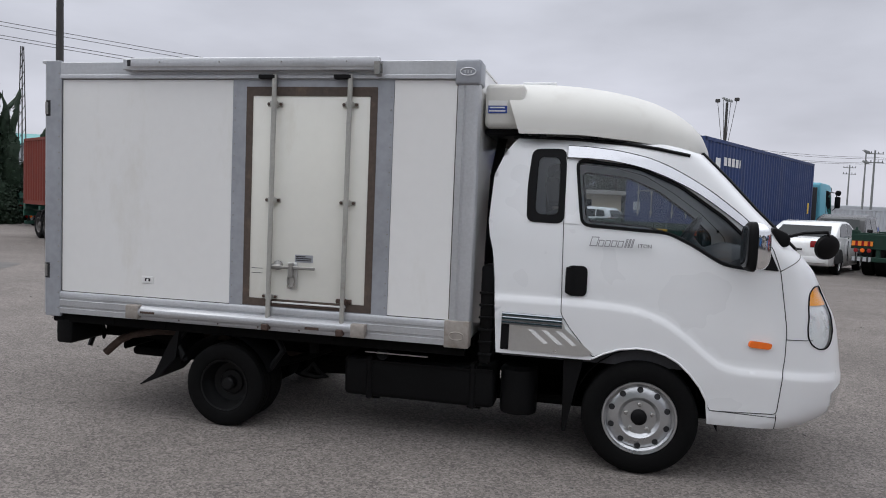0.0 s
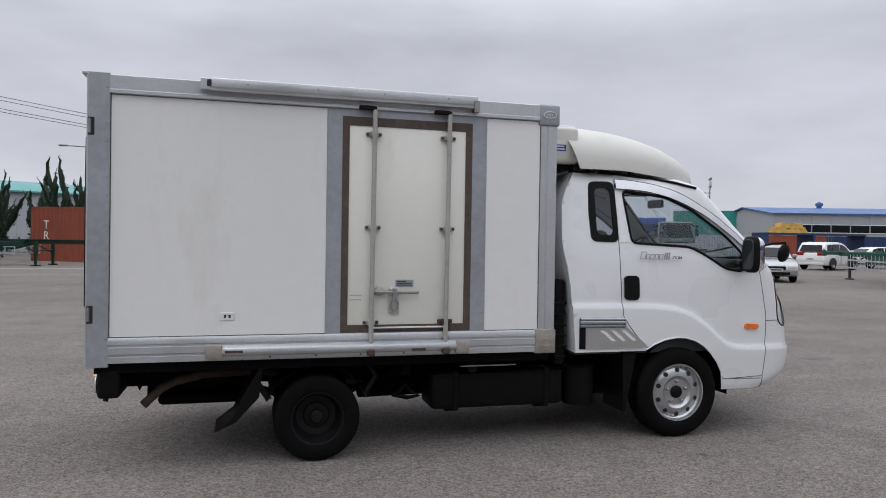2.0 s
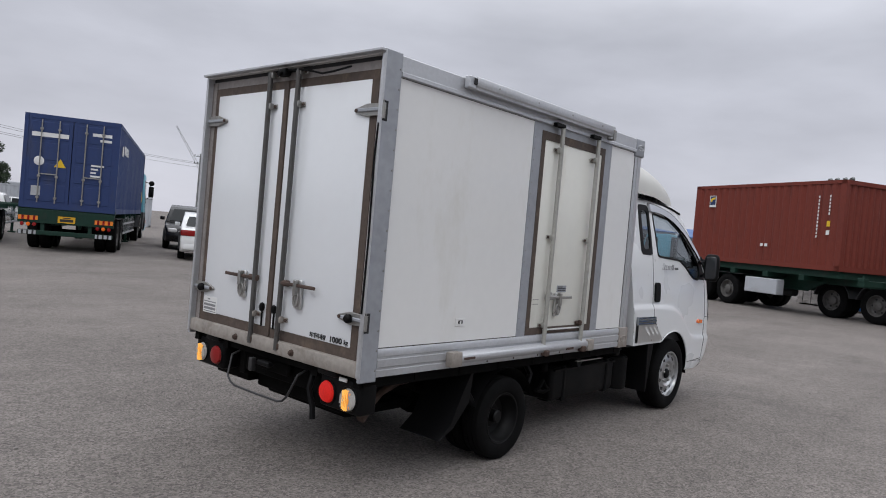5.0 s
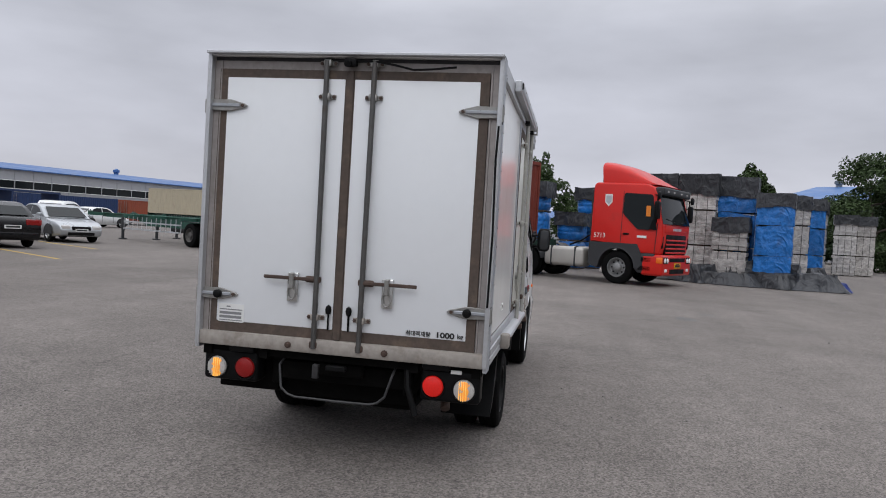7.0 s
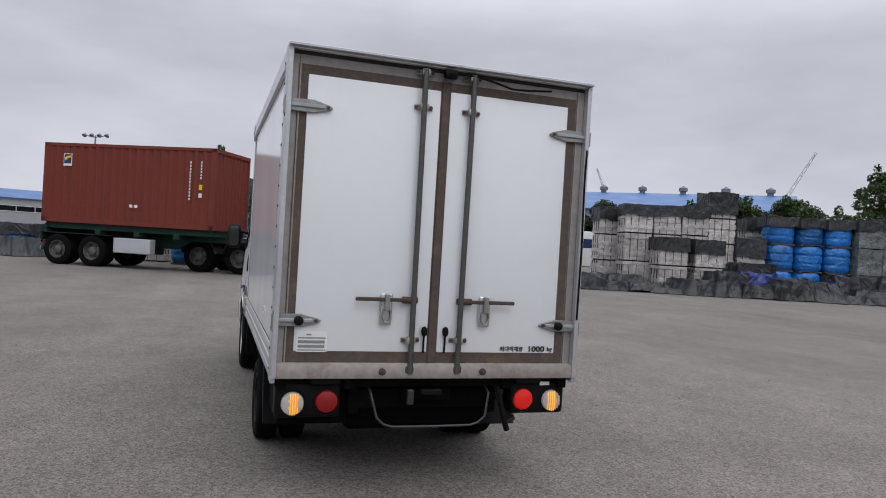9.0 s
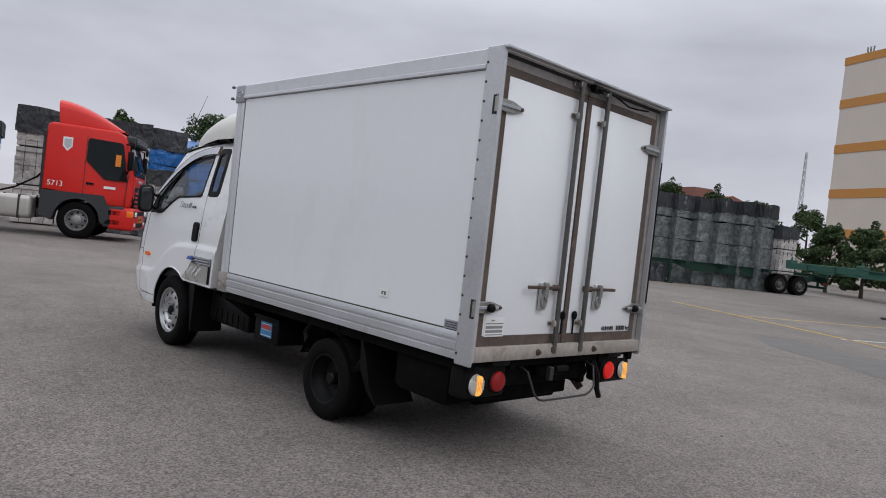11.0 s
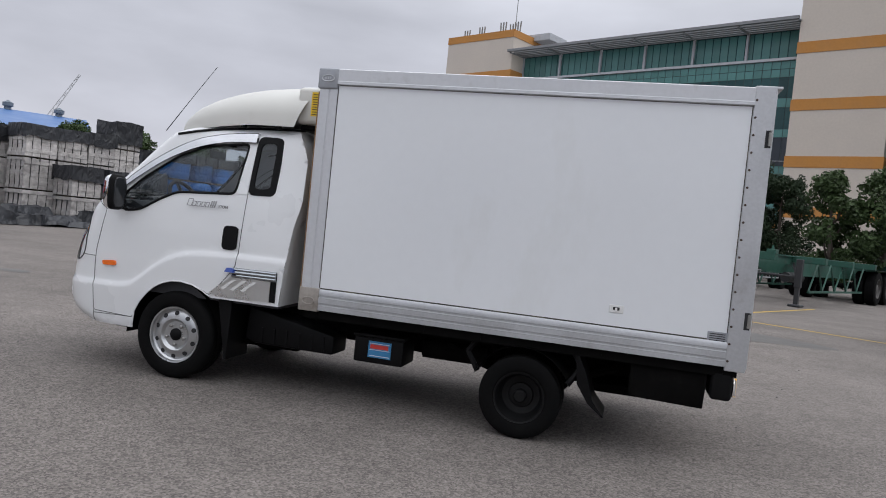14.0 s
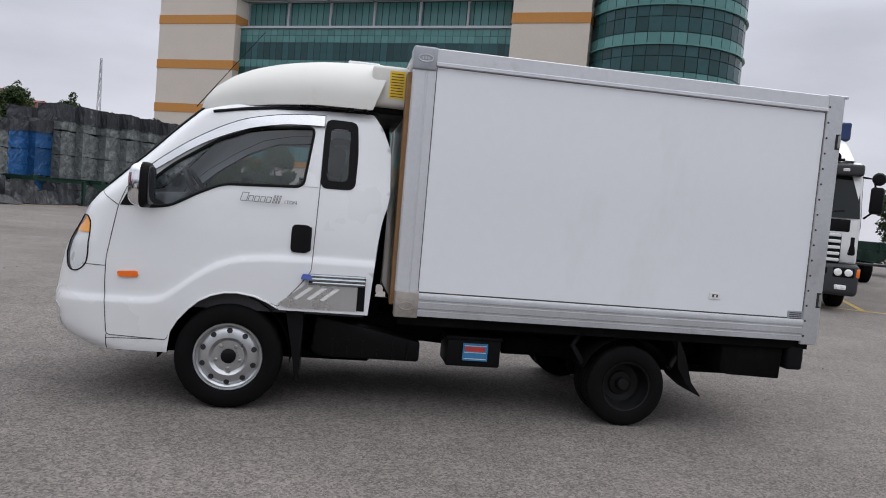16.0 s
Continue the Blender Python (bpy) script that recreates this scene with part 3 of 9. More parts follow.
def curve_through(points, per=8):
    """A smooth line through points of the side view."""
    p = [Vector(q) for q in points]
    p = [2 * p[0] - p[1]] + p + [2 * p[-1] - p[-2]]
    out = []
    for k in range(1, len(p) - 2):
        a, b, c, d = p[k - 1:k + 3]
        for i in range(per):
            t = i / per
            out.append(tuple(0.5 * (2 * b + (c - a) * t + (2 * a - 5 * b + 4 * c - d) * t * t + (3 * b - a - 3 * c + d) * t ** 3)))
    return out + [tuple(p[-2])]


DOOR_WIN = round_poly([(2.235, 1.420), (2.72, 1.396), (2.85, 1.335), (3.02, 1.235), (3.175, 1.215), (3.175, 1.345), (3.02, 1.49), (2.77, 1.665), (2.54, 1.762), (2.19, 1.800)], 0.05)
QUARTER = round_poly([(1.915, 1.425), (2.020, 1.422), (2.132, 1.420), (2.129, 1.640), (2.124, 1.862), (2.025, 1.862), (1.925, 1.858), (1.908, 1.640)], 0.052, 6)
QUARTER_IN = round_poly([(1.962, 1.472), (2.098, 1.470), (2.094, 1.812), (1.966, 1.812)], 0.045, 6)
DOOR = round_poly([(2.145, 0.90), (2.132, 1.42), (2.128, 1.80), (2.16, 1.862), (2.42, 1.845), (2.66, 1.785), (2.88, 1.66), (3.10, 1.505), (3.27, 1.34), (3.315, 1.215), (3.362, 0.90),
                   (3.362, 0.75), (3.335, 0.43), (2.985, 0.415), (2.97, 0.47), (2.93, 0.545), (2.87, 0.617), (2.81, 0.672), (2.74, 0.71), (2.66, 0.733), (2.58, 0.737), (2.48, 0.722), (2.40, 0.694), (2.335, 0.662), (2.20, 0.82)], 0.02, 2)
WINDSHIELD = [(1.50, 1.335), (2.0, 1.30), (2.0, 1.865), (1.52, 1.858), (1.50, 1.70)]
SILL = [(1.775, 0.645), (2.33, 0.645), (2.335, 0.662), (2.40, 0.694), (2.48, 0.722), (2.58, 0.737), (2.66, 0.733), (2.74, 0.71), (2.81, 0.672), (2.87, 0.617), (2.93, 0.545), (2.97, 0.47), (2.985, 0.335), (3.335, 0.338)]
HEADLIGHT = [(1.44, 1.135), (1.30, 1.135), (1.20, 1.10), (1.135, 1.02), (1.105, 0.92), (1.11, 0.86), (1.14, 0.825), (1.20, 0.80), (1.28, 0.80), (1.35, 0.83), (1.41, 0.90), (1.45, 1.0), (1.46, 1.09)]

truck = thing("refrigerated_truck", "white light refrigerated box truck parked on the asphalt yard", "truck")


def build_cab():
    shell = az(SILL, False) + [(1.5, 0.345), (2.0, 0.35), (2.0, 1.93), (1.5, 1.93), (1.0, 1.93), (0.0, 1.93), (0.0, 1.83), (0.0, 1.6), (0.0, 1.3), (0.0, 0.9)]
    door, win, qwin = az(DOOR), az(DOOR_WIN), az(QUARTER)
    light = round_poly(HEADLIGHT, 0.05)
    xs = list(np.linspace(1.78, 3.66, 48))
    fold = az([(x, lerp_table(CREASE, x) + 0.008) for x in xs] + [(x, lerp_table(CREASE, x) - 0.052) for x in reversed(xs)])
    fold_in = az([(x, lerp_table(CREASE, x) - 0.010) for x in xs] + [(x, lerp_table(CREASE, x) - 0.034) for x in reversed(xs)])
    body = cab_mesh(shell, [win, qwin, WINDSHIELD, light], [door, fold, fold_in], keep=lambda c: not inside(c, door), both=True)
    # the roof closes the ring at the top
    top = 26
    loops = []
    for k, dz in ((1.0, 0.0), (0.965, 0.012), (0.90, 0.022), (0.7, 0.034), (0.4, 0.043), (0.0, 0.047)):
        ring = []
        for i in range(top + 1):
            a = 2 * i / top
            p = cab_point(a, 1.93)
            f = 2.68 - (1 - k) * 0.5
            p.x = min(1.83 + (p.x - 1.83) * (f - 1.83) / (2.68 - 1.83), f)
            ring.append((p.x, (p.y if a < 2 else 0.0) * k, 1.93 + dz))
        loops.append(ring)
    for sgn in (1, -1):
        grid = [[body.verts.new((x, sgn * y, z)) for x, y, z in ring] for ring in loops]
        for A, B in zip(grid, grid[1:]):
            for i in range(top):
                body.faces.new((A[i], A[i + 1], B[i + 1], B[i]))
    # back wall
    zs = [0.645, 0.9, 1.2, 1.42, 1.7, 1.83, 1.93]
    for za, zb in zip(zs, zs[1:]):
        pa, pb = cab_point(0, za), cab_point(0, zb)
        for y0, y1 in ((-1, -0.5), (-0.5, 0.5), (0.5, 1)):
            q = [body.verts.new((p.x + (0.03 if abs(s) < 1 else 0), s * p.y, p.z)) for p, s in ((pa, y0), (pa, y1), (pb, y1), (pb, y0))]
            body.faces.new(q)
    bmesh.ops.remove_doubles(body, verts=body.verts[:], dist=0.0015)
    cab = part("cab", body, M_white, truck, "white painted steel cab shell", 38)
    for sgn in (-1, 1):
        d = part("door", cab_mesh(door, [win], [fold, fold_in], side=sgn), M_white, cab, "white cab door", 38)
        part("window_glass", cab_mesh(win, side=sgn, offset=-0.012), G_cab, d, "tinted side window").visible_shadow = False
        inner = az(QUARTER_IN)
        part("quarter_frame", cab_mesh(qwin, [inner], side=sgn, offset=0.004, rim=0.012), M_black, cab, "black quarter window surround")
        part("quarter_glass", cab_mesh(inner, side=sgn, offset=-0.004), G_dark, cab, "dark quarter window").visible_shadow = False
        # window rubber along the sill and up the pillar
        rub = [cab_point(*p) + 0.001 * cab_normal(*p) for p in fine(win, 0.04)]
        part("window_seal", tube([(p.x, sgn * p.y, p.z) for p in rub], 0.010, 6, True), M_black, d)
        corner = az([(3.02, 1.228), (3.305, 1.215), (3.25, 1.335), (3.17, 1.42), (3.165, 1.235)])
        part("mirror_base_panel", cab_mesh(corner, side=sgn, offset=0.006, rim=0.01), M_black, d)
        # white pillar strip between the panes
        strip = az([(2.140, 1.425), (2.228, 1.423), (2.188, 1.80), (2.130, 1.80)])
        part("pillar_strip", cab_mesh(strip, side=sgn, offset=0.004, rim=0.006), M_white, d)
        # chrome rain visor over the door window
        out = curve_through([(2.135, 1.872), (2.28, 1.866), (2.45, 1.846), (2.67, 1.786), (2.90, 1.660), (3.10, 1.508), (3.235, 1.372)])
        inn = curve_through([(3.205, 1.370), (3.055, 1.490), (2.850, 1.632), (2.62, 1.738), (2.42, 1.788), (2.28, 1.802), (2.135, 1.806)])
        # black lines along both visor edges stand in for its shadow lines
        for edge_line, rr in ((out, 0.0035), (inn, 0.0028)):
            q = [cab_point(*p) + 0.020 * cab_normal(*p) for p in az(edge_line, False)]
            part("visor_edge", tube([(p.x, sgn * p.y, p.z) for p in q], rr, 5), M_black, d)
        part("rain_visor", cab_mesh(az(out + inn), side=sgn, offset=0.022, rim=0.02), M_visor, d, "chrome rain visor")
        seam = [cab_point(*p) + 0.0005 * cab_normal(*p) for p in fine(door, 0.03)]
        part("door_gap", tube([(p.x, sgn * p.y, p.z) for p in seam], 0.0024, 5, True), M_seam, cab)
        # handle recess and lever
        hx0, hx1, hz0, hz1 = 2.168, 2.284, 1.008, 1.183
        pl = az(round_poly([(hx0, hz0), (hx1, hz0), (hx1, hz1), (hx0, hz1)], 0.035))
        h = part("door_handle", cab_mesh(pl, side=sgn, offset=0.008, rim=0.01, step=0.03), M_black, d, "black door handle")
        pl = az(round_poly([(hx0 - 0.005, hz0 + 0.012), (hx0 + 0.03, hz0 + 0.012), (hx0 + 0.03, hz1 - 0.012), (hx0 - 0.005, hz1 - 0.012)], 0.01))
        part("lever", cab_mesh(pl, side=sgn, offset=0.02, rim=0.012, step=0.02), M_black, h)
        cup = az(round_poly([(2.085, 1.01), (2.128, 1.01), (2.128, 1.18), (2.10, 1.185)], 0.02))
        part("handle_cup", cab_mesh(cup, side=sgn, offset=0.002, step=0.03), M_white, cab)
        # side repeater
        part("side_repeater", cab_mesh(az(round_poly([(3.172, 0.789), (3.285, 0.785), (3.292, 0.819), (3.178, 0.827)], 0.026, 6)), side=sgn, offset=0.014, rim=0.014, step=0.03), M_orange, cab, "amber side repeater")
        # stainless step plate with cut slots, black end and chromed top rail, its dark reflections painted in
        stp = az([(1.850, 0.668), (1.850, 0.852), (2.155, 0.852), (2.175, 0.815), (2.338, 0.684), (2.280, 0.664)])
        sp = part("step_plate", cab_mesh(stp, side=sgn, offset=0.007, rim=0.008), M_brushed, cab, "stainless steel step plate")
        for k in range(3):
            x = 1.955 + 0.082 * k
            sl = az([(x, 0.80), (x + 0.035, 0.80), (x + 0.125, 0.725), (x + 0.10, 0.718)])
            part("slot", cab_mesh(sl, side=sgn, offset=0.010, step=0.02), M_label, sp)
        for zr, rr in ((0.872, 0.014), (0.850, 0.017), (0.828, 0.014)):
            q = [cab_point(*p) + 0.008 * cab_normal(*p) for p in az([(1.805, zr + 0.004), (2.155, zr)], False)]
            part("step_rail", tube([(p.x, sgn * p.y, p.z) for p in q], rr, 10), M_chrome_darkened, sp, "chromed step rail coloured dark like its reflections")
        part("step_end", cab_mesh(az([(1.800, 0.668), (1.802, 0.882), (1.848, 0.882), (1.848, 0.668)]), side=sgn, offset=0.004), M_black, cab)
        # panel joints: sill, bumper, headlight
        for line in ([(2.99, 0.418), (3.335, 0.41)], [(3.362, 0.845), (3.50, 0.848)], [(3.335, 0.43), (3.335, 0.34)], [(3.315, 1.215), (3.45, 1.30)]):
            q = [cab_point(*p) + 0.0005 * cab_normal(*p) for p in az(line, False)]
            part("panel_gap", tube([(p.x, sgn * p.y, p.z) for p in q], 0.0022, 5), M_seam, cab)
        hl = part("headlight", cab_mesh(light, side=sgn, offset=0.002), G_lamp, cab, "clear headlight with amber turn signal")
        hl.visible_shadow = False
        part("reflector", cab_mesh(light, side=sgn, offset=-0.012), M_lampsilver, hl, "silver headlight reflector")
        part("turn_signal", cab_mesh([(1.452, 1.035)] + [p for p in light[-12:] + light[:-12] if p[1] > 1.04 and p[0] > 1.45] + [p for p in light if p[1] > 1.04 and p[0] <= 1.45] + [(1.17, 1.035)], side=sgn, offset=-0.004), M_orange_clear, hl, "amber turn signal")
        rimline = [cab_point(*p) + 0.002 * cab_normal(*p) for p in fine(light, 0.04)]
        part("headlight_seal", tube([(p.x, sgn * p.y, p.z) for p in rimline], 0.0042, 5, True), M_black, hl)
        fog = round_poly([(1.37, 0.555), (1.45, 0.43), (1.52, 0.42), (1.58, 0.55), (1.50, 0.60)], 0.02)
        part("fog_lamp", cab_mesh(fog, side=sgn, offset=0.004, rim=0.02, step=0.03), M_chrome, cab, "fog lamp in the bumper")
        # drip rail along the roof
        rail = [(1.80, 1.932), (2.0, 1.928), (2.2, 1.918), (2.45, 1.900), (2.65, 1.872), (2.82, 1.838)]
        q = [cab_point(*p) + 0.004 * cab_normal(*p) for p in az(rail, False)]
        part("drip_rail", tube([(p.x, sgn * p.y, p.z) for p in q], 0.010, 6), M_black, cab)
        arch = [cab_point(*p) for p in az([(2.335, 0.655), (2.40, 0.69), (2.48, 0.72), (2.58, 0.735), (2.66, 0.731), (2.74, 0.708), (2.81, 0.67), (2.87, 0.615), (2.93, 0.543), (2.97, 0.468), (2.985, 0.34)], False)]
        part("arch_lip", tube([(p.x, sgn * (p.y + 0.001), p.z) for p in arch], 0.006, 6), M_white, cab)
        # black liner of the wheel arch
        liner = bmesh.new()
        prev = None
        for k in range(15):
            t = radians(-5 + 190 * k / 14)
            ring = [liner.verts.new((2.64 - 0.40 * math.cos(t), sgn * y, 0.33 + 0.40 * math.sin(t))) for y in (0.42, 0.815)]
            if prev:
                liner.faces.new((prev[0], prev[1], ring[1], ring[0]))
            prev = ring
        part("arch_liner", liner, M_chassis, cab)
        flap = prism([(2.18, 0.20), (2.17, 0.64), (2.29, 0.65), (2.24, 0.42), (2.20, 0.20)], "y", sgn * 0.50, sgn * 0.80, 0.004)
        part("mud_flap", flap, M_black, cab)
        # mirror: chrome shell with glass turned rearward, on black arms
        mm = Matrix.Translation((3.135, sgn * 0.94, 1.348)) @ Matrix.Rotation(radians(-sgn * 10), 4, "Z")

        def dome(front, back, hy, hz):
            bm = bmesh.new()
            bmesh.ops.create_uvsphere(bm, u_segments=24, v_segments=14, radius=1.0)
            for v in bm.verts:
                x, y, z = v.co
                v.co = Vector(((abs(x) ** 0.8) * math.copysign(1, x) * (front if x > 0 else back), (abs(y) ** 0.5) * math.copysign(1, y) * hy, (abs(z) ** 0.5) * math.copysign(1, z) * hz))
            return bm
        mirror = part("mirror", moved(dome(0.088, 0.030, 0.070, 0.130), mm), M_chrome, cab, "chrome-backed door mirror", 60)
        part("mirror_rim", moved(dome(0.010, 0.042, 0.073, 0.134), mm), M_black, mirror, "black mirror rim", 60)
        part("mirror_glass", moved(dome(0.005, 0.006, 0.054, 0.110), mm @ Matrix.Translation((-0.040, 0, 0))), M_mirror_darkened, mirror, "mirror glass coloured dark like its reflections", 60)
        for z in (1.40, 1.27):
            part("mirror_arm", tube([(3.23, sgn * 0.785, z - 0.02), (3.20, sgn * 0.85, z), (3.15, sgn * 0.90, z)], 0.014, 8), M_black, mirror)
    rag = cloth_box(0.03, 0.02, 0.035, 3, 0.012, 0.008, 0.0)
    part("tied_rag", moved(rag, Matrix.Translation((2.168, 0.858, 0.842))), M_blue_label, cab, "blue rag tied to the step rail")
    wiper = part("windshield", cab_mesh(WINDSHIELD, both=True, offset=-0.008), G_cab, cab, "curved windshield")
    wiper.visible_shadow = False
    for sgn in (1, -1):
        pts = [cab_point(*p) + 0.002 * cab_normal(*p) for p in fine([(2.0, 1.865), (1.52, 1.858), (1.50, 1.70), (1.50, 1.335), (2.0, 1.30)], 0.05, False)]
        part("windshield_seal", tube([(p.x, sgn * p.y, p.z) for p in pts], 0.013, 6), M_black, cab)
    part("wiper", tube([(3.52, 0.30, 1.335), (3.49, 0.0, 1.36), (3.42, -0.35, 1.40)], 0.008, 6), M_black, cab)
    part("wiper", tube([(3.47, 0.55, 1.335), (3.48, 0.30, 1.36), (3.50, 0.1, 1.37)], 0.008, 6), M_black, cab)
    # round nearside mirror on a long arm at the right front pillar
    near = part("close_view_mirror", moved(lathe([(0.0, 0.026), (0.04, 0.023), (0.066, 0.008), (0.071, -0.008), (0.067, -0.015), (0.0, -0.017)], 28), Matrix.Translation((3.54, -0.80, 1.358)) @ Vector((0.35, -0.9, -0.2)).to_track_quat("Z", "Y").to_matrix().to_4x4()), M_black, cab, "black round close-view mirror")
    part("mirror_foot", prism([(3.262, 1.435), (3.275, 1.455), (3.345, 1.425), (3.365, 1.395), (3.355, 1.35), (3.315, 1.345)], "y", -0.775, -0.66, 0.012, 3), M_black, near, "black mirror foot on the pillar")
    part("mirror_arm", tube([(3.34, -0.745, 1.40), (3.42, -0.80, 1.43), (3.53, -0.82, 1.440), (3.545, -0.815, 1.40)], 0.010, 8), M_black, near)
    part("antenna", tube([(2.92, 0.712, 1.855), (2.72, 0.70, 2.125), (2.54, 0.689, 2.362)], [0.0035, 0.0022, 0.0018], 6), M_black, cab)
    # lettering on both doors
    for side, x, y in ((SIDE_RIGHT, 2.285, -0.8175), (SIDE_LEFT, 2.61, 0.8175)):
        tilt = Matrix.Rotation(radians(-6), 4, "X")
        slant = Matrix(((1, 0.25, 0, 0), (0, 1, 0, 0), (0, 0, 1, 0), (0, 0, 0, 1)))
        blocks = [(0.0, 0.042, 0.0, 0.055)] + [(0.046 + 0.036 * k, 0.076 + 0.036 * k, 0.0, 0.038) for k in range(4)] + [(0.194 + 0.017 * k, 0.205 + 0.017 * k, 0.0, 0.050) for k in range(3)]
        rims = [r for x0, x1, y0, h in blocks for r in ((x0, x1, y0, 0.0045), (x0, x1, y0 + h - 0.0045, 0.0045), (x0, x0 + 0.0045, y0, h), (x1 - 0.0045, x1, y0, h))]
        part("model_mark", bars(rims, on_wall(side, x, y, 1.302) @ tilt @ slant), M_greyprint, cab, "grey outlined slanted model mark")
        words("1TON", 0.030, on_wall(side, x + (0.265 if y < 0 else -0.265), y, 1.305) @ tilt, M_ink, cab, "lettering", "", 0.002)
    # inside of the cab
    part("dashboard", prism([(3.28, 0.9), (3.42, 1.15), (3.38, 1.29), (3.22, 1.31), (3.05, 1.24), (2.98, 1.1), (3.0, 0.8)], "y", -0.66, 0.66, 0.03, 2), M_dash, cab)
    for y in (-0.38, 0.38):
        s = part("seat", box(2.18, 2.72, y - 0.25, y + 0.25, 0.72, 0.95, 0.06, 3), M_seat, cab, "dark grey seat")
        part("backrest", moved(box(-0.08, 0.08, y - 0.24, y + 0.24, 0, 0.62, 0.06, 3), Matrix.Translation((2.20, 0, 0.90)) @ Matrix.Rotation(radians(-12), 4, "Y")), M_seat, s)
        part("headrest", moved(box(-0.05, 0.05, y - 0.13, y + 0.13, 0.64, 0.82, 0.04, 3), Matrix.Translation((2.20, 0, 0.90)) @ Matrix.Rotation(radians(-12), 4, "Y")), M_seat, s)
    wheel = bmesh.new()
    ring = [(0.19 * math.cos(t), 0.19 * math.sin(t), 0) for t in np.linspace(0, math.tau, 28, endpoint=False)]
    wheel = join(tube(ring, 0.016, 8, True), rod((-0.18, 0, 0), (0.18, 0, -0.01), 0.014), rod((0, 0, 0), (0, -0.18, -0.01), 0.014), lathe([(0, 0.02), (0.06, 0.015), (0.065, -0.02), (0.04, -0.1), (0, -0.3)], 16))
    part("steering_wheel", moved(wheel, Matrix.Translation((2.93, 0.36, 1.32)) @ Matrix.Rotation(radians(-58), 4, "Y")), M_seat, cab)
    part("inside_mirror", box(2.90, 2.93, -0.11, 0.11, 1.72, 1.79, 0.012, 2), M_seat, cab)
    part("cab_floor", box(1.80, 3.42, -0.78, 0.78, 0.62, 0.72), M_seat, cab)
    return cab


def build_spoiler():
    """Wind deflector on the roof and the cooling unit behind it."""
    crown = [(1.71, 2.318), (1.90, 2.318), (2.05, 2.312), (2.20, 2.300), (2.37, 2.274), (2.50, 2.246), (2.63, 2.206), (2.75, 2.150), (2.85, 2.080), (2.92, 2.008), (2.96, 1.945), (2.99, 1.885)]
    width = [(1.71, 0.735), (2.0, 0.725), (2.3, 0.70), (2.5, 0.675), (2.65, 0.655), (2.78, 0.625), (2.87, 0.57), (2.92, 0.49), (2.965, 0.36), (2.99, 0.20)]
    base = [(1.71, 1.945), (2.2, 1.945), (2.5, 1.918), (2.7, 1.890), (2.99, 1.835)]
    xs = list(np.linspace(1.71, 2.60, 16)) + list(np.linspace(2.64, 2.99, 16))
    seg = 22
    bm = bmesh.new()
    rings = []
    for x in xs:
        w, top, b = lerp_table(width, x), lerp_table(crown, x), lerp_table(base, x)
        ring = []
        for k in range(seg + 1):
            t = math.pi * k / seg
            c, s = math.cos(t), math.sin(t)
            h = abs(s) ** (2 / 2.7)
            px = x
            if x < 2.0:
                px = x + (1 - h) * 0.13 * (2.0 - x) / 0.29
            ring.append(bm.verts.new((px, -w * math.copysign(abs(c) ** (2 / 2.7), c), b + (top - b) * h)))
        rings.append(ring)
    for A, B in zip(rings, rings[1:]):
        for k in range(seg):
            bm.faces.new((A[k], A[k + 1], B[k + 1], B[k]))
    bm.faces.new(rings[-1])
    # the turned-in rear lip
    lip = [bm.verts.new((v.co.x + 0.03, v.co.y * 0.93, 1.95 + (v.co.z - 1.95) * 0.93)) for v in rings[0]]
    for k in range(seg):
        bm.faces.new((rings[0][k], lip[k], lip[k + 1], rings[0][k + 1]))
    sp = part("roof_deflector", bm, mat("cream_deflector_plastic", (0.60, 0.595, 0.56), 0.5, spread=0.03, grain=5, blot=1, dirt=(0.42, 0.40, 0.36), dirt_amount=0.12, dirt_scale=3), truck, "cream white plastic wind deflector")
    for x, y in ((1.98, 0.70), (2.28, 0.675), (2.58, 0.60)):
        for s in (-1, 1):
            part("deflector_clip", box(x - 0.02, x + 0.02, s * y - 0.015, s * y + 0.015, 1.925, 1.955, 0.005), M_black, sp)
    unit = part("cooling_unit", box(1.618, 1.86, -0.675, 0.675, 1.985, 2.248, 0.03, 3), mat("cream_unit_housing", (0.62, 0.61, 0.57), 0.45, spread=0.03), truck, "cream cooling unit housing")
    part("fan_grille", box(1.86, 1.88, -0.5, 0.5, 2.03, 2.20, 0.01), M_black, unit)
    part("top_cover", box(1.80, 2.02, -0.30, 0.30, 2.296, 2.324, 0.01, 2), M_white, unit)
    part("tray", box(1.615, 1.86, -0.60, 0.60, 1.945, 1.985, 0.01), M_black, unit)
    part("sticker", box(1.64, 1.755, -0.6785, -0.675, 2.070, 2.115), M_blue_label, unit, "blue and white sticker")
    part("sticker", box(1.64, 1.755, -0.6785, -0.675, 2.116, 2.146), M_label, unit)
    part("sticker_print", bars([(0.005, 0.105, 0.010, 0.008), (0.01, 0.10, 0.030, 0.008)], on_wall(SIDE_RIGHT, 1.64, -0.6786, 2.070)), M_label, unit)
    part("sticker", box(1.645, 1.745, 0.675, 0.6785, 2.04, 2.215), M_yellow_label, unit, "yellow warning sticker")
    part("sticker_print", bars([(0.01, 0.09, 0.01 + 0.018 * k, 0.005) for k in range(9)], on_wall(SIDE_LEFT, 1.745, 0.6786, 2.04)), M_ink, unit)
    # hoses and plywood edge in the gap before the box
    part("hose", tube([(1.70, -0.35, 2.0), (1.66, -0.42, 1.7), (1.65, -0.45, 1.2), (1.66, -0.46, 0.7)], 0.03, 8), M_black, truck)
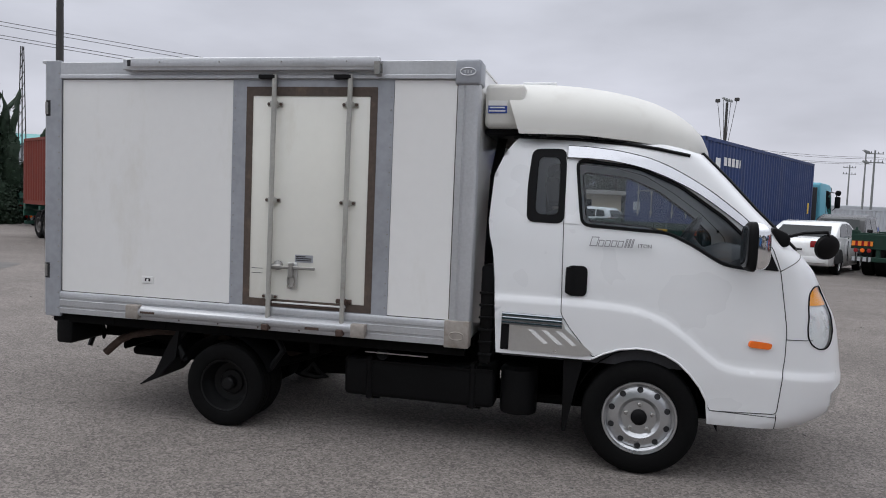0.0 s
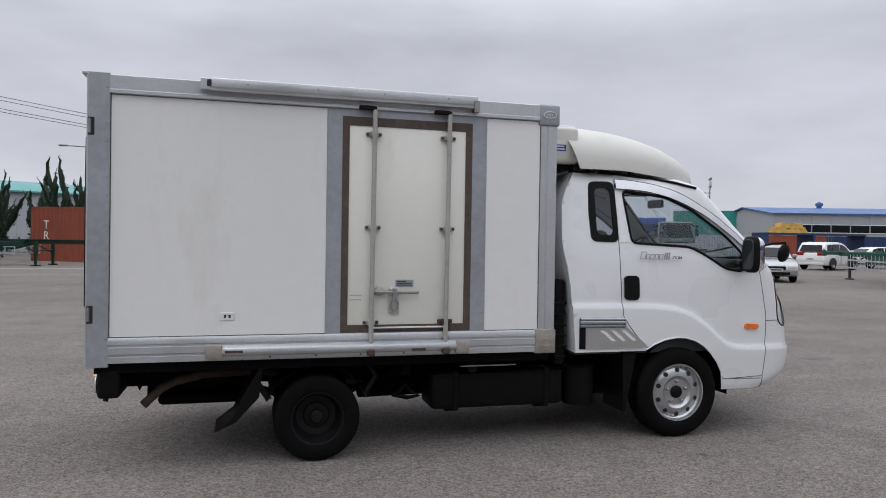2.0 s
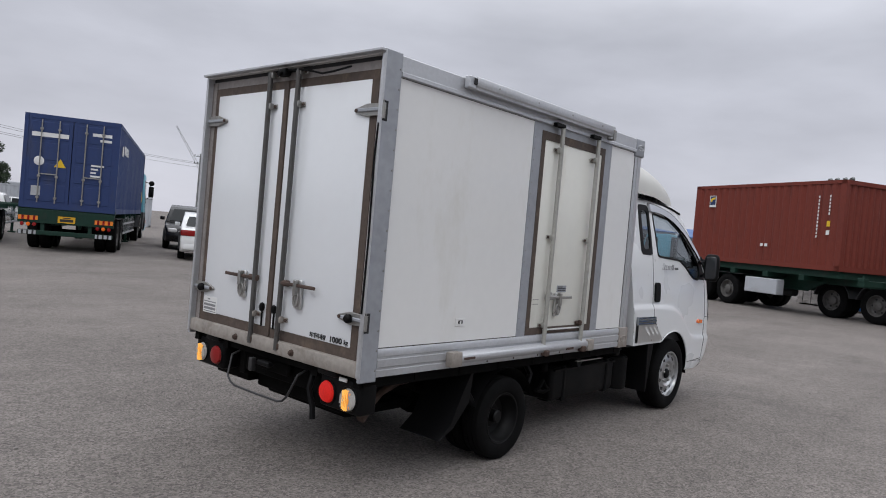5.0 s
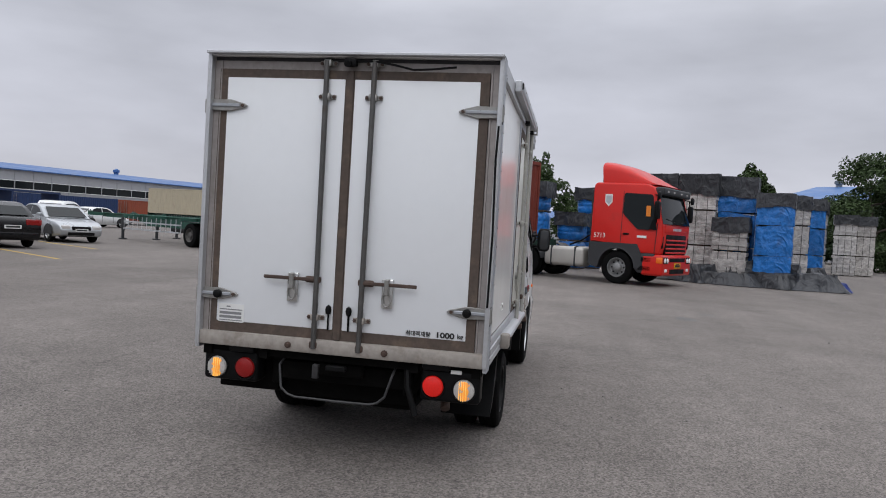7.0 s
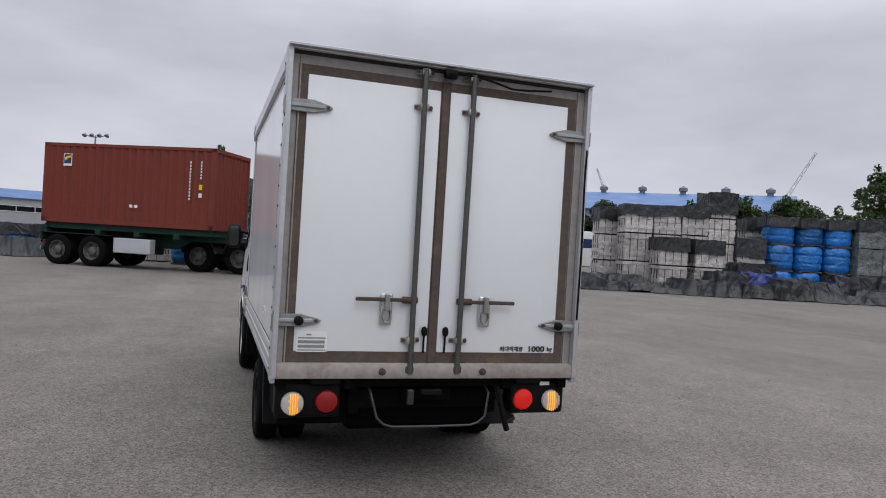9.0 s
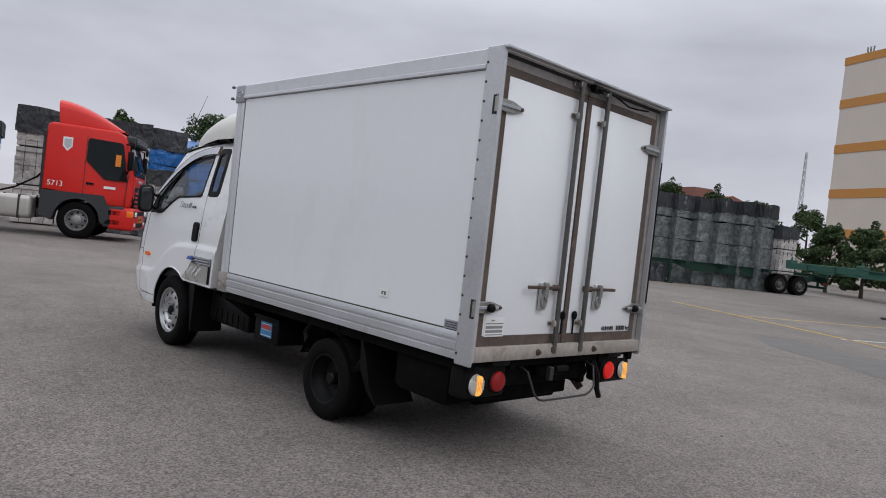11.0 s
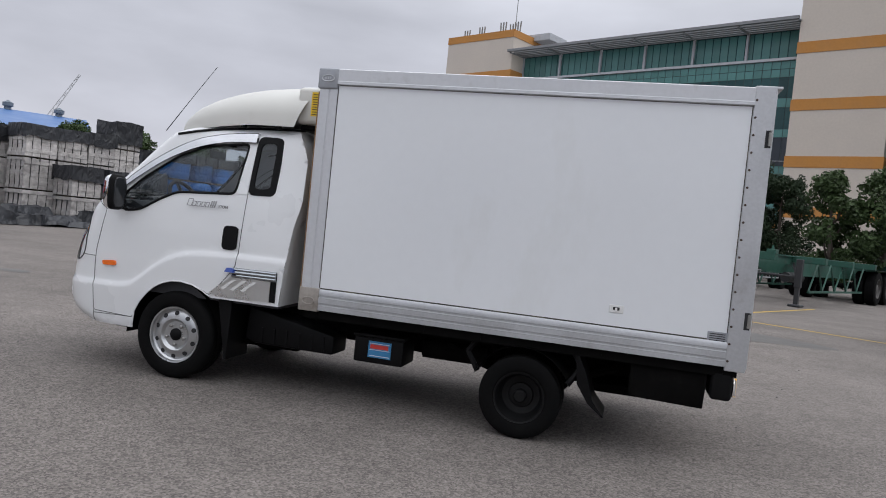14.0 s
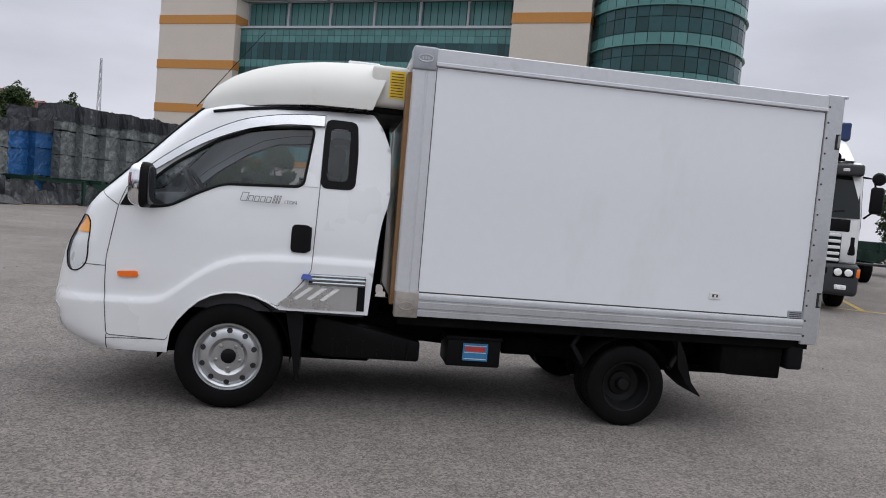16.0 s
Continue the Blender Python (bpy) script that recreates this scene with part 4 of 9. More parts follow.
    part("bulkhead_board", box(1.60, 1.640, 0.66, 0.80, 0.72, 2.20, 0.003), M_wood, truck, "brown plywood edge of the bulkhead")


def wheel_at(x, y, r, width, rim_r, side, front):
    """One wheel; its outer face turned to side (+1 or -1)."""
    seg = 44
    w = width / 2
    m = Matrix.Translation((x, y, r)) @ Matrix.Rotation(radians(-90 * side), 4, "X")
    prof = [(rim_r * 0.96, -w * 0.8), (rim_r * 1.06, -w * 0.96), (r * 0.86, -w * 1.04), (r * 0.945, -w * 0.93), (r * 0.985, -w * 0.80), (r, -w * 0.55), (r, -w * 0.34), (r * 0.975, -w * 0.31), (r * 0.975, -w * 0.25), (r, -w * 0.22), (r, w * 0.22), (r * 0.975, w * 0.25), (r * 0.975, w * 0.31), (r, w * 0.34), (r, w * 0.55), (r * 0.985, w * 0.80), (r * 0.945, w * 0.93), (r * 0.86, w * 1.04), (rim_r * 1.12, w * 0.99), (rim_r * 1.03, w * 0.93), (rim_r * 0.985, w * 0.82)]
    tyre = lathe(prof, seg)
    wheel = part("wheel", moved(tyre, m), M_tyre, truck, "black tyre on a silver steel rim" if front else "black tyre on a black steel rim")
    mt = M_rim if front else M_blackrim
    if front:
        prof = [(rim_r * 1.0, w * 0.84), (rim_r * 0.985, w * 0.92), (rim_r * 0.94, w * 0.90), (rim_r * 0.92, w * 0.70), (rim_r * 0.86, w * 0.60), (rim_r * 0.82, w * 0.66), (rim_r * 0.70, w * 0.76), (rim_r * 0.56, w * 0.80), (rim_r * 0.50, w * 0.70), (rim_r * 0.46, w * 0.62), (rim_r * 0.22, w * 0.62), (rim_r * 0.215, w * 0.60)]
    else:
        prof = [(rim_r * 1.0, w * 0.84), (rim_r * 0.985, w * 0.92), (rim_r * 0.93, w * 0.88), (rim_r * 0.90, w * 0.4), (rim_r * 0.84, w * 0.1), (rim_r * 0.78, -w * 0.2), (rim_r * 0.74, -w * 0.5), (rim_r * 0.50, -w * 0.62), (rim_r * 0.46, -w * 0.45), (rim_r * 0.30, -w * 0.40), (0, -w * 0.40)]
    rim = part("rim", moved(lathe(prof, seg), m), mt, wheel, "silver steel rim with round vents" if front else "deep black steel rim")
    if front:
        for k in range(10):
            t = (k + 0.5) / 10 * math.tau
            c = Matrix.Rotation(t, 4, "Z") @ Matrix.Translation((rim_r * 0.762, 0, w * 0.712))
            vent = moved(lathe([(0.0, 0.0035), (0.0175, 0.0035), (0.0175, -0.006)], 16), c @ Matrix.Rotation(radians(21.5), 4, "Y"))
            part("vent", moved(vent, m), M_seam, rim)
        for k in range(5):
            t = (k + 0.25) / 5 * math.tau
            c = Matrix.Rotation(t, 4, "Z") @ Matrix.Translation((rim_r * 0.36, 0, w * 0.62))
            part("wheel_nut", moved(lathe([(0.013, -0.01), (0.013, 0.018), (0.008, 0.022), (0, 0.022)], 6), m @ c), M_steel, rim)
        part("hub_cap", moved(lathe([(rim_r * 0.22, w * 0.45), (rim_r * 0.215, w * 0.72), (rim_r * 0.17, w * 0.82), (rim_r * 0.08, w * 0.86), (0, w * 0.865)], 24), m), M_black, rim, "black hub cap")
    else:
        part("hub_cap", moved(lathe([(rim_r * 0.26, -w * 0.45), (rim_r * 0.25, w * 0.25), (rim_r * 0.2, w * 0.38), (0, w * 0.40)], 20), m), M_blackrim, rim)
    return wheel


build_cab()
build_spoiler()
for s in (-1, 1):
    wheel_at(2.615, s * 0.735, 0.328, 0.20, 0.212, s, True)
    wheel_at(0.0, s * 0.765, 0.272, 0.145, 0.170, s, False)
    wheel_at(0.0, s * 0.590, 0.272, 0.145, 0.170, s, False)

# ---- delivery truck: cargo box ----


def frame_ring(axis, at0, at1, outer, inner):
    """A rectangular ring: outer and inner (u0, u1, v0, v1) across an axis."""
    (a0, a1, b0, b1), (c0, c1, d0, d1) = outer, inner
    bm = bmesh.new()
    loops = []
    for at in (at0, at1):
        for u0, u1, v0, v1 in ((a0, a1, b0, b1), (c0, c1, d0, d1)):
            loops.append([bm.verts.new((u, at, v) if axis == "y" else (at, u, v)) for u, v in ((u0, v0), (u1, v0), (u1, v1), (u0, v1))])
    for A, B in ((0, 1), (1, 3), (3, 2), (2, 0)):
        for k in range(4):
            n = (k + 1) % 4
            bm.faces.new((loops[A][k], loops[A][n], loops[B][n], loops[B][k]))
    bmesh.ops.recalc_face_normals(bm, faces=bm.faces[:])
    return bm


def rivets(points, normal, r, material, parent):
    """Small domed rivets, one part each, on one shared mesh."""
    turn = Vector(normal).to_track_quat("Z", "Y").to_matrix().to_4x4()
    first = None
    for p in points:
        if first is None:
            ob = first = part("rivet", lathe([(r, 0), (r * 0.8, r * 0.5), (0, r * 0.7)], 7), material, parent)
        else:
            ob = new("rivet", first.data)
            ob.parent = parent
        ob.matrix_basis = Matrix.Translation(p) @ turn


def bar_bracket(p, across, out, parent, material):
    """A cast clamp that holds a lock bar: a saddle with two bolted ears. across and out: unit directions."""
    a, o = Vector(across), Vector(out)
    up = o.cross(a)
    m = Matrix((( *a, 0), (*up, 0), (*o, 0), (0, 0, 0, 1))).transposed()
    m.translation = p
    bm = join(box(-0.052, 0.052, -0.014, 0.014, 0, 0.010, 0.006, 1), box(-0.024, 0.024, -0.020, 0.020, 0.006, 0.040, 0.010, 2))
    b = part("bar_bracket", moved(bm, m), material, parent)
    for s in (-1, 1):
        part("bolt", moved(lathe([(0.010, 0.008), (0.010, 0.018), (0, 0.020)], 6), m @ Matrix.Translation((s * 0.040, 0, 0))), M_rust, b)
    return b


def paddle_lock(p, across, out, parent, reach, rust):
    """Lock bar handle with its hanging catch; reach: handle length along across."""
    a, o = Vector(across), Vector(out)
    up = Vector((0, 0, 1))
    m = Matrix(((*a, 0), (*up, 0), (*o, 0), (0, 0, 0, 1))).transposed()
    m.translation = p
    h = part("lock_handle", moved(join(box(0.0, reach, -0.010, 0.010, 0.030, 0.042, 0.004), box(-0.03, 0.06, -0.018, 0.018, 0.012, 0.036, 0.006)), m), M_rust if rust else M_steel, parent, "worn steel lock handle")
    c = box(-0.033, 0.033, -0.135, 0.032, 0.004, 0.022, 0.016, 3)
    part("catch", moved(c, m @ Matrix.Translation((reach * 0.45, 0, 0))), M_brushed, h, "bright zinc lock catch")
    ring = [(0.024 * math.cos(t), -0.082 + 0.040 * math.sin(t), 0.030) for t in np.linspace(0, math.tau, 14, endpoint=False)]
    part("hasp", moved(join(tube(ring, 0.005, 6, True), box(-0.013, 0.013, -0.06, 0.03, 0.018, 0.050, 0.004)), m @ Matrix.Translation((reach * 0.45, 0, 0))), M_steel, h)
    return h


def build_box():
    core = part("cargo_box", box(-1.262, 1.600, -0.838, 0.838, 0.69, 2.338), M_panel, truck, "white insulated cargo box")
    part("roof_panel", box(-1.33, 1.605, -0.846, 0.846, 2.339, 2.350), M_panel, core)
    for s in (-1, 1):
        y = lambda v: s * v
        # wall panels
        spans = [(-1.222, 1.466)] if s > 0 else [(-1.222, 0.036), (1.096, 1.486)]
        for x0, x1 in spans:
            part("wall_panel", box(x0, x1, y(0.839), y(0.848), 0.806, 2.244, 0.002), M_panel if s < 0 else M_panelcool, core, "white wall panel")
        # extruded rails
        top = [(0.839, 2.352), (0.852, 2.352), (0.861, 2.346), (0.861, 2.268), (0.868, 2.262), (0.868, 2.244), (0.850, 2.240), (0.839, 2.240)]
        part("top_rail", prism([(y(a), b) for a, b in top], "x", -1.222, 1.470), M_alu if s < 0 else M_railwhite, core, "aluminium top rail")
        low = [(0.839, 0.812), (0.856, 0.812), (0.862, 0.800), (0.862, 0.772), (0.857, 0.768), (0.857, 0.758), (0.864, 0.754), (0.864, 0.716), (0.857, 0.712), (0.857, 0.702), (0.862, 0.698), (0.862, 0.664), (0.839, 0.664)]
        part("bottom_rail", prism([(y(a), b) for a, b in low], "x", -1.222, 1.462), M_alu, core, "ribbed aluminium bottom rail")
        # dark sealant lines where the wall meets the rails and the rear post
        part("sealant_line", box(-1.219, 1.462, y(0.8475), y(0.8492), 0.8125, 0.8172 if s < 0 else 0.8215), M_sealant, core)
        part("sealant_line", box(-1.2195, -1.2145, y(0.8475), y(0.8492), 0.818, 2.238), M_sealant, core)
        part("sealant_line", box(-1.214, 1.462, y(0.8475), y(0.8487), 2.2365, 2.2395), M_sealant, core)
        # front corner post with casts at both ends
        e = 1.486 if s < 0 else 1.470
        part("sealant_line", box(e - 0.006, e - 0.001, y(0.8475), y(0.8495), 0.822, 2.236), M_sealant, core)
        post = [(e, 0.839), (e, 0.853), (1.520, 0.853), (1.524, 0.848), (1.534, 0.848), (1.538, 0.853), (1.590, 0.853), (1.607, 0.846), (1.614, 0.830), (1.614, 0.78), (1.600, 0.78), (1.600, 0.839)]
        part("corner_post", prism([(a, y(b)) for a, b in post], "z", 0.815, 2.215), M_alu if s < 0 else M_railwhite, core, "aluminium corner post")
        cap = part("corner_cap", box(1.466, 1.620, y(0.70), y(0.866), 2.210, 2.356, 0.014, 3), M_galv, core, "grey cast corner cap")
        ring = [(1.543 + 0.045 * math.cos(t), y(0.867), 2.283 + 0.022 * math.sin(t)) for t in np.linspace(0, math.tau, 20, endpoint=False)]
        part("cap_emblem", tube(ring, 0.004, 5, True), M_alu, cap)
        for dx in (-0.018, 0.0, 0.018):
            part("cap_emblem", box(1.543 + dx - 0.004, 1.543 + dx + 0.004, y(0.866), y(0.869), 2.275, 2.291), M_alu, cap)
        plate = part("corner_shoe", box(1.460, 1.612, y(0.78), y(0.868), 0.652, 0.816, 0.008, 2), M_grime, core, "scuffed grey corner shoe")
        ring = [(1.536 + 0.045 * math.cos(t), y(0.869), 0.725 + 0.024 * math.sin(t)) for t in np.linspace(0, math.tau, 20, endpoint=False)]
        part("shoe_emblem", tube(ring, 0.004, 5, True), M_grime, plate)
        # rear post of folded sheet with riveted edge
        part("rear_post", box(-1.338, -1.220, y(0.838), y(0.862), 0.640, 2.360, 0.004), M_galv if s < 0 else M_alu, core, "grey folded rear post")
        part("rear_post_return", box(-1.342, -1.334, y(0.840), y(0.862), 0.66, 2.360, 0.002), M_alu, core)
        part("door_channel", prism([(-1.330, y(0.838)), (-1.300, y(0.834)), (-1.298, y(0.800)), (-1.306, y(0.796)), (-1.306, y(0.790)), (-1.290, y(0.788)), (-1.288, y(0.838))], "z", 0.742, 2.312), M_channel, core, "stained grey door channel")
        rivets([(-1.234, y(0.862), 0.70 + 0.105 * k) for k in range(16)], (0, s, 0), 0.008 if s > 0 else 0.006, M_rust if s > 0 else M_steel, core)
        # hinge knuckles let into the post
        for z in (2.045, 0.952):
            part("hinge_pocket", box(-1.336, -1.302, y(0.858), y(0.8635), z - 0.052, z + 0.052), M_seam, core)
            part("hinge_knuckle", rod((-1.330, y(0.862), z - 0.04), (-1.330, y(0.862), z + 0.04), 0.011, 10), M_steel, core)
        # drain plug plate
        part("vent_plate", box(-0.60, -0.512, y(0.848), y(0.853), 0.906, 0.955, 0.003), M_label, core, "small white vent plate")
        part("vent_slot", box(-0.575, -0.535, y(0.853), y(0.8545), 0.922, 0.942), M_ink, core)
        part("vent_slot", box(-0.562, -0.548, y(0.8545), y(0.8555), 0.915, 0.938), M_label, core)
        if s > 0:
            part("maker_plate", box(-1.225, -1.105, 0.848, 0.852, 0.802, 0.868, 0.002), M_galv, core, "small metal maker plate")
            part("maker_print", bars([(0.01, 0.10, 0.008 + 0.013 * k, 0.005) for k in range(4)], on_wall(SIDE_LEFT, -1.108, 0.852, 0.805)), M_ink, core)
    # ---- side door on the right ----
    y0, y1 = -0.839, -0.851
    part("door_surround", join(frame_ring("y", y0, y1, (0.037, 1.095, 0.812, 2.242), (0.142, 0.990, 0.826, 2.192))), M_galv, core, "grey riveted door surround")
    rivets([(x, y1, 0.86 + 0.075 * k) for k in range(18) for x in (0.052, 1.080)], (0, -1, 0), 0.0055, M_steel, core)
    door = part("side_door", box(0.172, 0.952, y0, -0.850, 0.862, 2.142, 0.006, 2), M_doorcream, core, "white side door in the right wall")
    part("door_seal", frame_ring("y", y0, -0.854, (0.132, 0.994, 0.818, 2.194), (0.176, 0.948, 0.866, 2.138)), M_rubberseal, door, "brown weathered door seal")
    for x, tone in ((0.330, M_steel), (0.824, M_steel)):
        part("lock_bar", rod((x - 0.006, -0.884, 0.690), (x + 0.004, -0.884, 2.262), 0.0155, 12), M_palezinc, door, "pale zinc lock bar")
        for z in (2.085, 1.490):
            bar_bracket((x, -0.852, z), (1, 0, 0), (0, -1, 0), door, M_palezinc)
        bar_bracket((x - 0.006, -0.852, 0.882), (1, 0, 0), (0, -1, 0), door, M_palezinc if x < 0.5 else M_rust)
        part("bar_foot", box(x - 0.030, x + 0.016, -0.93, -0.87, 0.675, 0.715, 0.006), M_rust, door)
        part("bar_foot", box(x - 0.10, x + 0.012, -0.90, -0.862, 2.236, 2.262, 0.004), M_black, door)
    lk = paddle_lock((0.345, -0.852, 1.075), (1, 0, 0), (0, -1, 0), door, 0.29, False)
    part("lock_pivot", moved(lathe([(0.030, 0), (0.030, 0.018), (0.012, 0.028), (0, 0.028)], 16), Matrix.Translation((0.375, -0.852, 1.083)) @ Matrix.Rotation(radians(90), 4, "X")), M_steel, lk)
    part("notice_plate", box(0.485, 0.605, -0.8535, -0.850, 1.108, 1.155), M_galv, door, "small engraved notice plate")
    part("notice_print", bars([(0.008, 0.11, 0.010, 0.006), (0.008, 0.11, 0.022, 0.006), (0.008, 0.07, 0.034, 0.006)], on_wall(SIDE_RIGHT, 0.485, -0.8536, 1.108)), M_ink, door)
    for z in (1.055, 1.025):
        part("scratch", box(0.19, 0.265, -0.8512, -0.850, z, z + 0.003), M_ink, door)
    part("door_drip", box(0.34, 0.83, -0.866, -0.852, 0.842, 0.852, 0.002), M_label, door)
    part("door_drip", box(0.33, 0.83, -0.862, -0.852, 0.828, 0.838, 0.002), M_rust, door)
    # slide rails over and under the door
    up = [(-0.862, 2.366), (-0.905, 2.366), (-0.912, 2.360), (-0.912, 2.310), (-0.905, 2.304), (-0.905, 2.288), (-0.862, 2.288)]
    tr = part("gutter_rail", prism(up, "x", -0.66, 1.010, 0.002), M_alu, core, "aluminium rail above the side door")
    part("rail_end", frame_ring("x", 0.985, 1.020, (-0.918, -0.862, 2.262, 2.336), (-0.908, -0.872, 2.272, 2.326)), M_steel, tr)
    part("rail_end", box(-0.722, -0.655, -0.905, -0.862, 2.290, 2.362, 0.006), M_alu, tr)
    part("rail_end", box(-0.685, -0.66, -0.914, -0.862, 2.315, 2.352, 0.003), M_seam, tr)
    rivets([(-0.45 + 0.42 * k, -0.9125, 2.337) for k in range(4)], (0, -1, 0), 0.006, M_steel, tr)
    dn = [(-0.862, 0.760), (-0.885, 0.758), (-0.912, 0.742), (-0.915, 0.720), (-0.905, 0.700), (-0.885, 0.694), (-0.885, 0.676), (-0.862, 0.676)]
    br = part("step_rail", prism(dn, "x", -0.672, 0.972, 0.002), M_alu, core, "rounded aluminium rail under the side door")
    part("rail_end", box(-0.676, -0.580, -0.918, -0.862, 0.676, 0.766, 0.010, 2), M_grime, br)
    part("rail_end", box(0.885, 0.978, -0.918, -0.862, 0.672, 0.758, 0.010, 2), M_grime, br)
    part("rail_slot", box(-0.565, -0.46, -0.9165, -0.90, 0.716, 0.730), M_rust, br)
    part("rail_slot", box(0.59, 0.68, -0.9165, -0.90, 0.700, 0.716), M_rust, br)
    rivets([(-0.30 + 0.28 * k, -0.885, 0.684) for k in range(5)], (0, -1, 0), 0.006, M_rust, br)
    # ---- rear ----
    hood = join(box(-1.372, -1.262, -0.8585, 0.8585, 2.344, 2.360, 0.003), box(-1.345, -1.262, -0.858, -0.835, 0.667, 2.335, 0.002), box(-1.345, -1.262, 0.835, 0.858, 0.667, 2.335, 0.002))
    part("rear_frame", hood, M_alu, core, "aluminium rear frame")
    part("inner_frame", frame_ring("x", -1.296, -1.262, (-0.836, 0.836, 0.70, 2.343), (-0.785, 0.785, 0.742, 2.262)), M_channel, core, "grey inner frame with grime")
    # dark strip painting the shade that the hood throws on the inner frame
    part("shadow_gap", box(-1.2985, -1.296, -0.835, 0.835, 2.318, 2.343), M_seam, core)
    for s in (-1, 1):
        # dark strips painting the shade in the side recesses beside the doors
        part("shadow_gap", box(-1.2985, -1.296, s * 0.822, s * 0.8345, 0.742, 2.312), M_sealant, core)
    part("rear_sill", box(-1.338, -1.262, -0.838, 0.838, 0.662, 0.742, 0.006, 2), M_grime, core, "grimy aluminium rear sill")
    for s in (-1, 1):
        d = part("rear_door", box(-1.306, -1.262, s * 0.027 + 0.010, s * 0.742 + 0.010, 0.800, 2.222, 0.006, 2), M_panelcool, core, "white rear door with lock bar")
        part("door_seal", frame_ring("x", -1.303, -1.262, (min(s * 0.004, s * 0.792) + 0.010, max(s * 0.004, s * 0.792) + 0.010, 0.742, 2.270), (min(s * 0.0295, s * 0.740) + 0.010, max(s * 0.0295, s * 0.740) + 0.010, 0.802, 2.220)), M_rubberseal, d, "brown rust-stained door seal")
        part("lock_bar", rod((-1.338, s * 0.133, 0.690), (-1.338, s * 0.139, 2.318), 0.0155, 12), M_darkbar, d, "dark worn steel lock bar")
        for z, tone in ((2.305, M_steel), (2.118, M_steel), (0.868, M_grime), (0.712, M_rust)):
            bar_bracket((-1.306, s * 0.136, z), (0, 1, 0), (-1, 0, 0), d, tone)
        paddle_lock((-1.308, s * 0.140, 1.083), (0, s, 0), (-1, 0, 0), d, 0.31, True)
        for z in (2.056, 0.960):
            strap = prism([(s * 0.858, z - 0.030), (s * 0.858, z + 0.030), (s * 0.72, z + 0.034), (s * 0.635, z + 0.012), (s * 0.618, z), (s * 0.635, z - 0.012), (s * 0.72, z - 0.034)], "x", -1.320, -1.306, 0.003)
            h = part("hinge", strap, M_steel, d, "cast steel strap hinge")
            part("hinge_barrel", rod((-1.330, s * 0.850, z - 0.045), (-1.330, s * 0.850, z + 0.045), 0.014, 12), M_steel, h)
            part("hinge_rib", box(-1.330, -1.318, s * 0.66, s * 0.84, z - 0.010, z + 0.010, 0.004), M_galv, h)
            for yb in (0.645, 0.74):
                part("bolt", moved(lathe([(0.010, 0), (0.010, 0.008), (0, 0.010)], 6), Matrix.Translation((-1.320, s * yb, z)) @ Matrix.Rotation(radians(-90), 4, "Y")), M_rust, h)
            if z < 1:
                part("rubber_stop", moved(lathe([(0.024, 0), (0.024, 0.02), (0.015, 0.03), (0, 0.033)], 16), Matrix.Translation((-1.328, s * 0.735, z)) @ Matrix.Rotation(radians(-90), 4, "Y")), M_black, h)
        part("door_hook", join(rod((-1.318, s * 0.060, 0.80), (-1.318, s * 0.060, 0.90), 0.006, 8), moved(lathe([(0, -0.03), (0.014, -0.02), (0.018, 0.0), (0.014, 0.02), (0, 0.03)], 12), Matrix.Translation((-1.322, s * 0.060, 0.915)))), M_black, d, "black knob on a rod")
        part("sill_bolt", moved(lathe([(0.020, 0), (0.019, 0.008), (0.011, 0.010), (0.011, 0.020), (0, 0.022)], 10), Matrix.Translation((-1.338, s * 0.285, 0.70)) @ Matrix.Rotation(radians(-90), 4, "Y")), M_rust, core)
    part("centre_strip", box(-1.312, -1.300, -0.012, 0.032, 0.745, 2.268, 0.003), M_rubberseal, core, "brown centre seal strip")
    # notices on the rear doors
    part("sticker", box(-1.3085, -1.306, 0.580, 0.738, 0.797, 0.902), M_label, core, "white sticker with print")
    part("sticker_print", bars([(0.05, 0.075, 0.086, 0.008), (0.008, 0.150, 0.070, 0.006), (0.008, 0.145, 0.045, 0.015), (0.008, 0.145, 0.022, 0.015), (0.008, 0.150, 0.008, 0.005)], on_wall(SIDE_REAR, -1.3088, 0.738, 0.797)), M_greyprint, core)
    words("최대적재량", 0.031, on_wall(SIDE_REAR, -1.309, -0.392, 0.812), M_ink, core, "lettering", "black load limit lettering", 0.001, squeeze=1.0, bold=0.0005)
    words("1000", 0.042, on_wall(SIDE_REAR, -1.309, -0.562, 0.811), M_ink, core, "lettering", "", 0.001, squeeze=1.28, bold=0.0014)
    words("kg", 0.036, on_wall(SIDE_REAR, -1.309, -0.684, 0.814), M_ink, core, "lettering", "", 0.001, squeeze=1.05, bold=0.0007)
    # camera and cable over the doors
    part("reversing_camera", join(box(-1.362, -1.318, -0.035, 0.035, 2.285, 2.33, 0.008, 2), rod((-1.362, 0, 2.30), (-1.385, 0, 2.292), 0.014, 12)), M_black, core, "small black reversing camera")
    part("cable", tube([(-1.345, -0.04, 2.318), (-1.345, -0.16, 2.312), (-1.345, -0.26, 2.295), (-1.345, -0.36, 2.272), (-1.345, -0.46, 2.276), (-1.345, -0.60, 2.290)], 0.006, 6), M_black, core, "loose black cable")
    part("cable", tube([(-1.345, -0.848, 1.98), (-1.348, -0.842, 1.80), (-1.347, -0.850, 1.40), (-1.348, -0.845, 1.0)], 0.006, 6), M_black, core)


